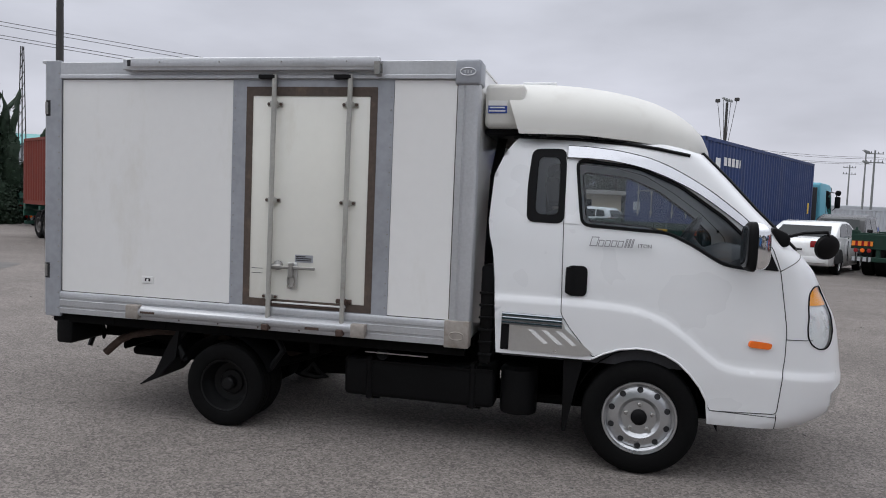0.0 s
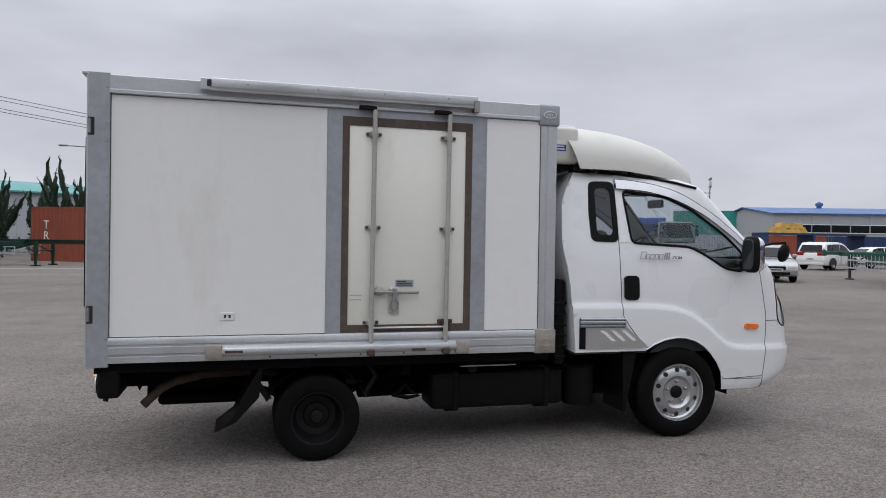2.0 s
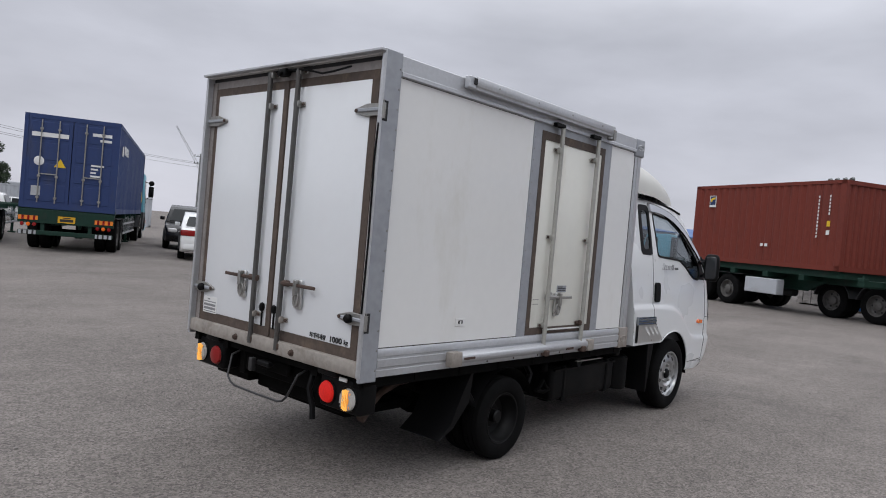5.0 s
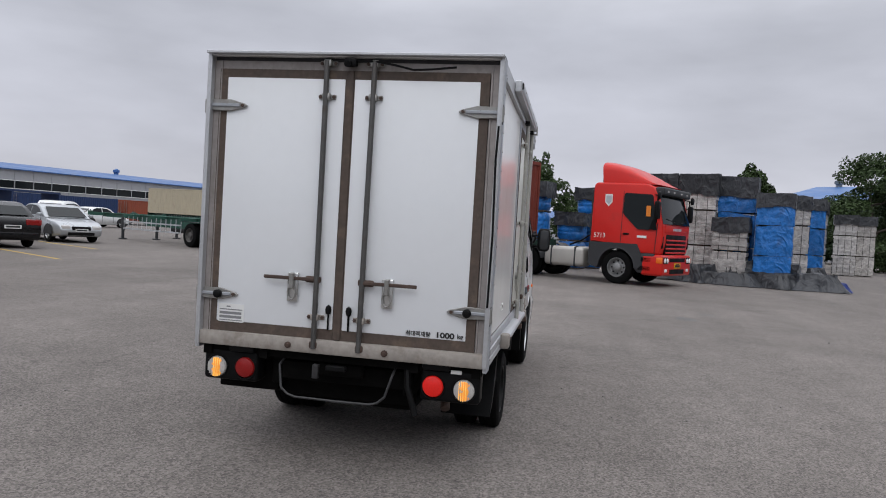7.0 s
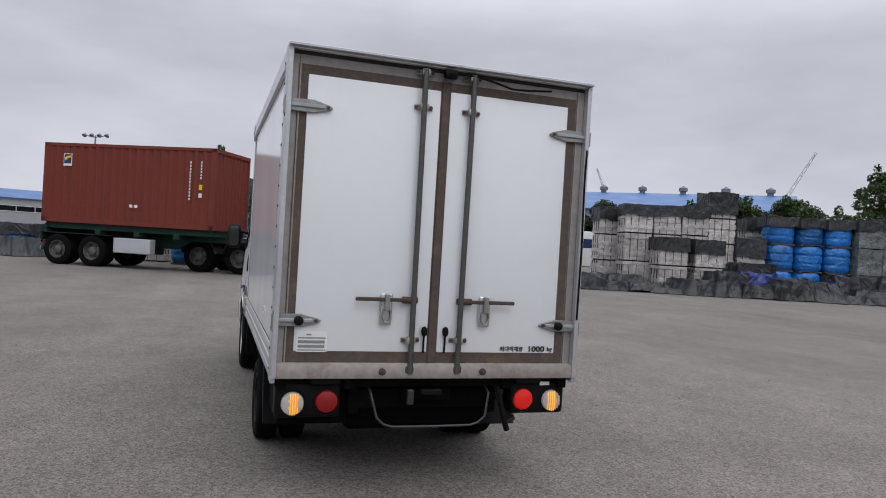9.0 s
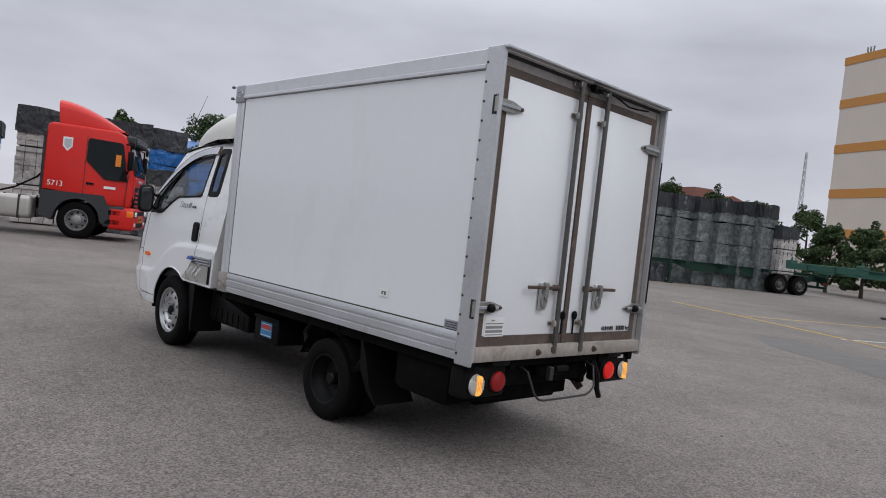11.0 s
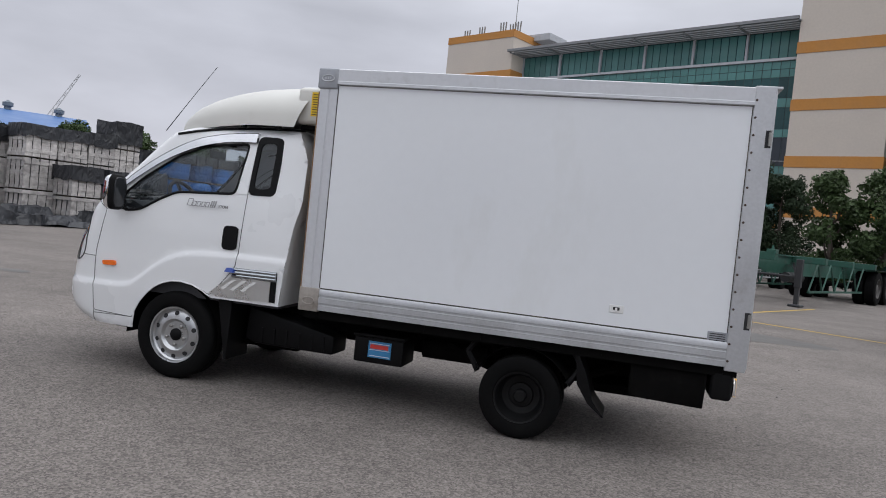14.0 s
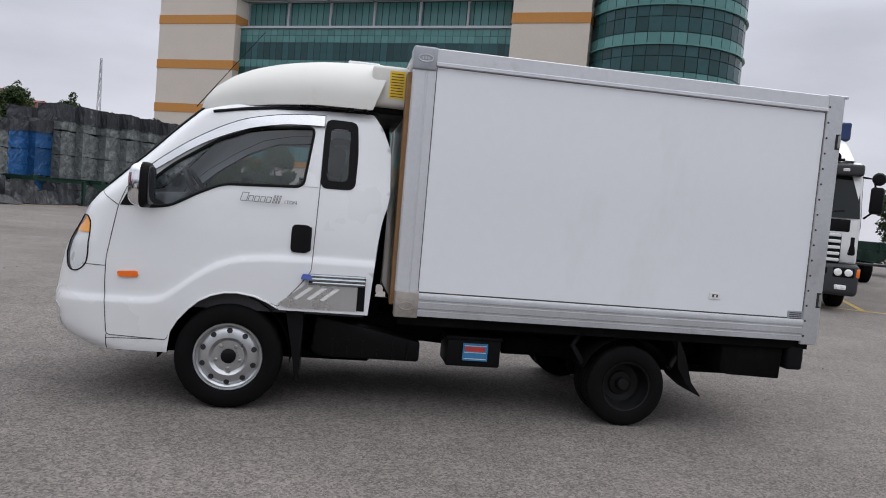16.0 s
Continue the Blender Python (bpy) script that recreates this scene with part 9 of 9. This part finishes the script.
for i in range(13):
    u = i / 12
    stand(broad_tree(6.4 + 0.7 * math.sin(2.3 * i), 4.4, 320 + i, "dense dark tree in a long row", M_leafdark, 5200, 0.28, 0.02, "row of trees before the blue hall"), 80 - 27 * u, -27 - 30 * u, 41 * i)


for i in range(5):
    b = radians(119 - 1.7 * i)
    stand(broad_tree(2.7 + 0.3 * (i % 3), 1.6, 350 + i, "clipped dark bush before the junipers", M_juniper, 3600, 0.13, 0.05, "bushes before the junipers"), 0.3 + 38.5 * math.cos(b), -5.4 + 38.5 * math.sin(b), 37 * i)


# ---- buildings ----
def low_office():
    t = thing("low_office", "low cream office with flat concrete roof", "building")
    w = part("wall", box(0, 6.2, 0, 8.5, 0, 2.62), M_cream, t)
    part("roof_slab", box(-0.7, 7.0, -0.8, 9.2, 2.62, 2.92, 0.03), M_concrete, t, "stained flat concrete roof slab")
    part("door", box(-0.03, 0.0, 2.2, 3.2, 0, 2.25), M_seam, w)
    win = part("window", box(1.6, 3.9, -0.04, 0.0, 0.75, 2.25), M_glassdark, w, "dark window")
    for x in (1.6, 2.35, 3.1, 3.86):
        part("window_bar", box(x, x + 0.05, -0.06, -0.03, 0.75, 2.25), M_seam, win)
    part("sill", box(1.5, 4.0, -0.12, 0.0, 0.68, 0.75), M_concrete, w)
    stand(t, -1.9, 45.2, 24)


low_office()


def hall(length, depth, eave, ridge, wall, roof_m, label, bands=True, vents=0, pitch=9.0, vent_m=None):
    """A long shed: front wall along +x at y = 0, body towards +y."""
    t = thing("warehouse", label, "warehouse", "warehouses")
    gable = [(0, 0), (0, eave), (depth / 2, ridge), (depth, eave), (depth, 0)]
    w = part("wall", prism(gable, "x", 0, length), wall, t)
    rf = [(-0.4, eave - 0.02), (depth / 2, ridge + 0.12), (depth + 0.4, eave - 0.02), (depth + 0.4, eave + 0.14), (depth / 2, ridge + 0.28), (-0.4, eave + 0.14)]
    r = part("roof", prism(rf, "x", -0.4, length + 0.4), roof_m, t)
    n = int(length / 3.0)
    for k in range(n + 1):
        part("wall_rib", box(length * k / n - 0.05, length * k / n + 0.05, -0.06, 0.0, 0, eave), wall, w)
    if bands:
        for k in range(n):
            x0, x1 = length * k / n + 0.12, length * (k + 1) / n - 0.12
            p = part("window", box(x0, x1, -0.09, -0.01, eave * 0.56, eave * 0.74), M_glassdark, w)
            part("window_frame", join(box(x0 - 0.08, x1 + 0.08, -0.11, -0.01, eave * 0.74, eave * 0.755), box(x0 - 0.08, x1 + 0.08, -0.11, -0.01, eave * 0.545, eave * 0.56)), M_label, p)
    for k in range(vents):
        x = length * (k + 0.5) / vents
        v = part("roof_vent", lathe([(0.42, 0), (0.42, 0.5), (0.62, 0.55), (0.62, 1.0), (0.35, 1.12), (0.12, 1.3), (0, 1.3)], 14, Matrix.Translation((x, depth / 2, ridge + 0.1))), vent_m or roof_m, r, "round roof ventilator")
    return t


stand(hall(78, 26, 6.6, 8.0, M_cladding, M_roofblue, "long grey warehouse with a blue metal roof", True, 3), 80.5, 89.6, -19)
stand(hall(60, 24, 5.0, 6.8, M_cladding, M_roofblue, "grey warehouse with a blue roof and white windows", True, 2), 128, 50, -62)
M_ventgrey = mat("grey_vent_metal", (0.16, 0.19, 0.22), 0.6, metal=0.3)
stand(hall(52, 30, 7.2, 10.5, M_cladding, M_skyroof, "low hall with a light blue roof and ventilators", False, 9, vent_m=M_ventgrey), 97, -26, -134)
stand(hall(70, 22, 5.0, 6.4, M_boxgrey, M_roofteal, "pale hall with a teal metal roof", False), -70, 28.4, 34)
stand(hall(40, 20, 5.5, 7.0, M_boxgrey, M_roofteal, "pale hall with a teal roof beyond junipers"), -80, -14.6, 60)
for i, (x, y, z, m, lab, n) in enumerate([(71.4, 116.5, 0, M_boxyellow, "ochre container at the bottom of a stack", 6.06), (71.4, 116.5, 2.6, M_boxdark, "dark blue container on top of a stack", 6.06), (77.5, 112.6, 0, M_boxorange, "rust red container at the bottom of a stack", 12.19), (77.5, 112.6, 2.6, M_boxteal, "teal container in the middle of a stack", 12.19), (77.6, 112.7, 5.2, M_boxteal, "teal container at the top of a stack", 12.19)]):
    stand(container(n, 2.6, m, lab, "far stacked containers"), x, y, -35, z)
for x, y, n, m, lab in [(56, 62, 6.06, M_boxorange, "rust red container before the warehouse"), (63, 60, 12.19, M_boxdark, "dark blue container before the warehouse"), (76, 55.5, 12.19, M_boxorange, "rust orange container before the warehouse"), (50, 66, 6.06, M_boxgrey, "pale container before the warehouse"), (90, 52, 6.06, M_boxbeige, "beige container before the warehouse")]:
    stand(container(n, 2.6, m, lab, "containers before the warehouse"), x, y, -19)
tb = solo("goods_parcel", join(cloth_box(3.0, 1.6, 0.9, 7, 0.2, 0.2, 0.05), moved(cloth_box(2.0, 1.4, 0.6, 8, 0.2, 0.2, 0.05), Matrix.Translation((0.2, 0, 0.8)))), M_boxyellow, "yellow bundles piled on a container", "goods")
stand(tb, 58.4, 61.4, -19, 2.6)
solo("goods_shelf", join(box(44, 55, 47.5, 49.5, 2.45, 2.62), *[box(x, x + 0.2, 47.5, 49.5, 0, 2.5) for x in (44, 49, 54.8)]), M_boxdark, "dark blue steel platform behind containers", "platform")
for i, (x, y, w, d, h) in enumerate([(38, 112, 20, 10, 3.6), (8, 120, 26, 12, 5.4)]):
    t = thing("far_hall", "plain white hall far behind the yard", "building", "far halls")
    b = part("wall", box(-w / 2, w / 2, -d / 2, d / 2, 0, h, 0.1), M_boxgrey, t)
    for k in range(4):
        part("window", box(-w / 2 + w * (k + 0.3) / 4, -w / 2 + w * (k + 0.7) / 4, -d / 2 - 0.05, -d / 2, h * 0.55, h * 0.7), M_glassdark, b)
    stand(t, x, y, 10)
M_bins = mat("bright_blue_bin", (0.03, 0.10, 0.45), 0.5)
for k in range(3):
    solo("blue_bin", box(71.9 + 1.55 * k, 73.3 + 1.55 * k, 115.5 - 1.05 * k, 116.9 - 1.05 * k, 5.2, 6.5, 0.08, 2), M_bins, "bright blue plastic bin on containers", "bin", "blue bins")


def office_building():
    """Glass office with ochre-banded beige towers and a round glazed end."""
    t = thing("office_building", "glass office building with beige towers and ochre bands", "building")
    L, depth, top, floor0 = 33.6, 14.0, 20.6, 5.2
    core = part("core_wall", box(0.2, L - 0.2, -depth, -0.25, 0, 20.3), M_vision, t)
    plinth = part("plinth", box(0, L, -0.2, 0.15, 0, floor0 - 0.6), M_beige, t)
    part("plinth_band", box(0, L, -0.2, 0.30, floor0 - 0.7, floor0), M_ochre, t, "ochre band over the ground floor")
    for k in range(8):
        part("ground_window", box(1.5 + 4 * k, 4.2 + 4 * k, 0.15, 0.2, 0.8, 3.4), M_glassdark, plinth)
    # glass panes: rows between floors, pale spandrels at each floor, clear of one another
    rows = [(5.2, 6.05, 1), (6.05, 6.9, 1), (6.9, 8.4, 0), (8.4, 9.6, 0), (9.6, 10.45, 1), (10.45, 13.2, 2), (13.2, 14.0, 1), (14.0, 16.1, 0), (16.1, 17.0, 1), (17.0, 19.0, 0), (19.0, 19.8, 1), (19.8, 20.6, 1)]
    n = 40
    wide = part("curtain_wall", box(0, L, -0.25, -0.02, floor0, top), M_mullion, t, "curtain wall of green glass")
    meshes = {}
    w = L / n
    for z0, z1, kind in rows:
        for i in range(n):
            m = (M_vision, M_spandrel, M_navyglass)[kind]
            if kind == 0 and z0 < 9:
                m = M_spandrel if i > 21 else M_navyglass
            key = (round(z1 - z0, 2), m.name)
            if key not in meshes:
                bm = box(-w / 2 + 0.03, w / 2 - 0.03, -0.02, 0.03, 0.03, z1 - z0 - 0.03)
                ob = link_mesh("pane", bm, m)
                meshes[key] = ob.data
                bpy.data.objects.remove(ob)
            p = new("pane", meshes[key])
            p.parent = wide
            p.location = (w * (i + 0.5), 0, z0)
    part("vent_window", frame_ring("y", 0.03, 0.06, (13.0, 15.4, 11.0, 12.4), (13.07, 15.33, 11.07, 12.33)), M_boxgrey, t)
    part("storey_line", box(0, L, 0.035, 0.08, 10.90, 10.95), M_boxgrey, t)
    part("storey_line", box(0, L, 0.035, 0.08, 7.72, 7.77), M_boxgrey, t)
    # set-back top storey under a projecting roof
    part("terrace_edge", box(0, L, -0.3, 0.25, 20.6, 20.85), M_boxgrey, t)
    tp = part("top_storey", box(0.3, L - 0.3, -8, -1.6, 20.6, 24.0), M_vision, t)
    for i in range(n):
        key = ("top",)
        if key not in meshes:
            ob = link_mesh("pane", box(-w / 2 + 0.05, w / 2 - 0.05, -0.02, 0.04, 0.1, 3.0), M_spandrel)
            meshes[key] = ob.data
            bpy.data.objects.remove(ob)
        p = new("pane", meshes[key])
        p.parent = tp
        p.location = (w * (i + 0.5), -1.58, 20.9)
    for k in range(7):
        part("roof_column", box(L * k / 6 - 0.12, L * k / 6 + 0.12, -1.5, -1.2, 20.85, 23.9), M_boxgrey, t)
        part("roof_bracket", box(L * k / 6 - 0.10, L * k / 6 + 0.10, -1.5, 1.6, 23.85, 24.0), M_canopy, t)
    part("canopy_edge", join(box(-0.3, L, 1.5, 1.9, 23.98, 24.28), box(-0.3, L, -8.2, -1.4, 23.98, 24.2), *[box(-0.3, L, -1.2 + 0.62 * k, -0.9 + 0.62 * k, 24.0, 24.2) for k in range(4)]), M_canopy, t, "slatted projecting roof canopy")

    def tower(u0, u1, out, h, name):
        b = part(name, box(u0, u1, -depth, out, 0, h), M_beige, t, "beige rendered stair tower")
        for z in (5.5, 10.2, 15.5, 20.85, 26.0, 31.2):
            if z < h:
                part("band", box(u0 - 0.06, u1 + 0.06, -depth - 0.06, out + 0.06, z, min(z + 1.05, h + 0.02)), M_ochre, b, "ochre painted band")
        return b
    a = tower(-11.0, 0.0, 1.2, 26.9, "tower_left")
    for k, x in enumerate((-10.2, -7.6, -4.0, -2.4, -1.6)):
        part("antenna", join(*[rod((x + dx, -1.5, 26.9), (x + 1.3 * dx, -1.5, 28.6 + 0.2 * (k % 3)), 0.10, 6) for dx in (-0.35, 0, 0.35)]), M_pole, a)
    part("lightning_rod", rod((-2.0, -1.5, 27), (-2.0, -1.5, 32), 0.05, 5), M_pole, a)
    part("roof_plant", box(-5, 2.5, -7, -3, 26.5, 27.4, 0.05), M_boxgrey, a)
    tower(L, L + 8.0, 1.2, 33.0, "tower_right")
    # round glazed end
    cx, cy, R = L + 15.0, -3.5, 7.6
    drum = part("round_end", lathe([(R - 0.12, 0), (R - 0.12, 33), (0, 33)], 48, Matrix.Translation((cx, cy, 0))), M_mullion, t, "round glazed end of the building")
    seg = 40
    levels = [(5.2, 7.4, 0)]
    z = 7.4
    while z < 32:
        levels += [(z, z + 1.1, 1), (z + 1.1, z + 2.5, 0), (z + 2.5, z + 3.6, 0)]
        z += 3.6
    for z0, z1, kind in levels:
        for i in range(seg):
            ang = math.tau * (i + 0.5) / seg
            if math.sin(ang) < -0.35:
                continue
            key = ("round", round(z1 - z0, 2), kind)
            if key not in meshes:
                wv = math.tau * R / seg
                ob = link_mesh("pane", box(-wv / 2 + 0.04, wv / 2 - 0.04, -0.02, 0.04, 0.04, z1 - z0 - 0.04), M_spandrel if kind else M_vision)
                meshes[key] = ob.data
                bpy.data.objects.remove(ob)
            p = new("pane", meshes[key])
            p.parent = drum
            p.matrix_basis = Matrix.Translation((cx + (R - 0.06) * math.cos(ang), cy + (R - 0.06) * math.sin(ang), z0)) @ Matrix.Rotation(ang - math.pi / 2, 4, "Z")
    for z in [v[0] for v in levels if v[2]]:
        part("ring_ledge", lathe([(R, 0), (R + 0.22, 0.0), (R + 0.22, 0.14), (R, 0.14)], 48, Matrix.Translation((cx, cy, z - 0.1))), M_spandrel, drum)
    # the facade runs from (15.5, -83.4) towards (-14.4, -68), facing the yard
    e = Vector((-0.889, 0.458, 0))
    nrm = Vector((0.458, 0.889, 0))
    m = Matrix(((e.x, nrm.x, 0, 15.5), (e.y, nrm.y, 0, -83.4), (0, 0, 1, 0), (0, 0, 0, 1)))
    t.matrix_basis = m


office_building()
for i, (x, y) in enumerate([(56, -112)]):
    t = thing("apartment_block", "far brick apartment block with red roof", "building", "far apartments")
    b = part("wall", box(-9, 9, -5, 5, 0, 10.5), M_cream, t)
    part("roof", prism([(-5.8, 10.4), (0, 12.0), (5.8, 10.4)], "x", -9.8, 9.8), M_brick, t)
    part("stair_head", box(-2, 3, -2, 2, 11.0, 13.4), M_brick, t)
    for r in range(4):
        for k in range(6):
            part("window", box(-8.2 + 2.8 * k, -6.2 + 2.8 * k, 4.98, 5.06, 0.9 + 2.5 * r, 2.4 + 2.5 * r), M_glassdark, b)
    stand(t, x, y, 158)

# ---- paint and stains on the ground ----
def ground_patch(poly, z, material, label, name="road_marking", category="marking", group="road markings"):
    bm = bmesh.new()
    bm.faces.new([bm.verts.new((x, y, z)) for x, y in poly])
    return tagged(link_mesh(name, bm, material), label, category, group, "structure")


def stripe(x0, y0, x1, y1, w, material, label):
    d = Vector((x1 - x0, y1 - y0)).normalized() * w / 2
    ground_patch([(x0 - d.y, y0 + d.x), (x0 + d.y, y0 - d.x), (x1 + d.y, y1 - d.x), (x1 - d.y, y1 + d.x)], 0.004, material, label)


for k in range(5):
    stripe(*along(4.0, -14.4, 0, -3.6 * k), *along(4.0, -14.4, -8, -3.6 * k), 0.12, M_linewhite if k % 2 else M_linepaint, "worn parking bay line on the asphalt")
stripe(6.5, -16.0, -12.0, -5.9, 0.14, M_linepaint, "worn yellow line along the parking bays")
stripe(11.3, 12.0, 13.6, 16.2, 0.14, M_linepaint, "worn yellow bay line beside a trailer")
stripe(16.3, 14.6, 18.6, 18.8, 0.14, M_linepaint, "worn yellow bay line beside a sedan")
stripe(16.0, -24.0, 11.0, -30.5, 0.14, M_linepaint, "worn yellow line before the pallets")
stripe(-12, 27, -6, 27.6, 0.14, M_linewhite, "worn white line on the asphalt")
stripe(-10, 22.5, -3, 23.1, 0.14, M_linewhite, "worn white line across the yard")


def blot(x, y, rx_, ry_, seed, angle=0.0):
    pts = []
    for k in range(26):
        a = math.tau * k / 26
        r = 1 + 0.35 * noise.noise(Vector((math.cos(a) * 1.6, math.sin(a) * 1.6, seed)))
        px, py = rx_ * r * math.cos(a), ry_ * r * math.sin(a)
        pts.append((x + px * math.cos(angle) - py * math.sin(angle), y + px * math.sin(angle) + py * math.cos(angle)))
    ground_patch(pts, 0.003, M_stain, "dark oil stain on the asphalt", "ground_stain", "stain", "ground stains")


blot(-1.2, -8.6, 3.2, 0.8, 3, radians(150))
for k, (x, y, r) in enumerate([(8.5, -3.4, 0.2), (9.6, -4.0, 0.12), (-9.0, 6.0, 0.6), (6.5, 2.0, 0.15)]):
    blot(x, y, r * 1.5, r, 11 + k, k)
M_pebble = mat("pebble_stone", (0.16, 0.15, 0.14), 0.9, spread=0.2)
rng_p = np.random.default_rng(9)
pb = bmesh.new()
for k in range(260):
    x, y = rng_p.uniform(-9, 7), rng_p.uniform(-7, 7)
    s = rng_p.uniform(0.004, 0.011)
    if abs(y) < 1.0 and -1.5 < x < 3.8:
        continue
    bmesh.ops.create_icosphere(pb, subdivisions=1, radius=s, matrix=Matrix.Translation((x, y, s * 0.4)) @ Matrix.Diagonal((1.3, 1, 0.7, 1)))
solo("gravel_bits", pb, M_pebble, "loose gravel bits scattered on the asphalt", "gravel", kind="stuff")


# keep every thing to parts and their own small pieces
def lift_deep():
    def depth(o):
        k = 0
        while o.parent:
            o, k = o.parent, k + 1
        return k
    deep = sorted(((depth(o), o.name) for o in bpy.data.objects), reverse=True)
    for k, name in reversed(deep):
        o = bpy.data.objects[name]
        while depth(o) > 2:
            up = o.parent
            o.matrix_basis = up.matrix_basis @ o.matrix_basis
            o.parent = up.parent


lift_deep()
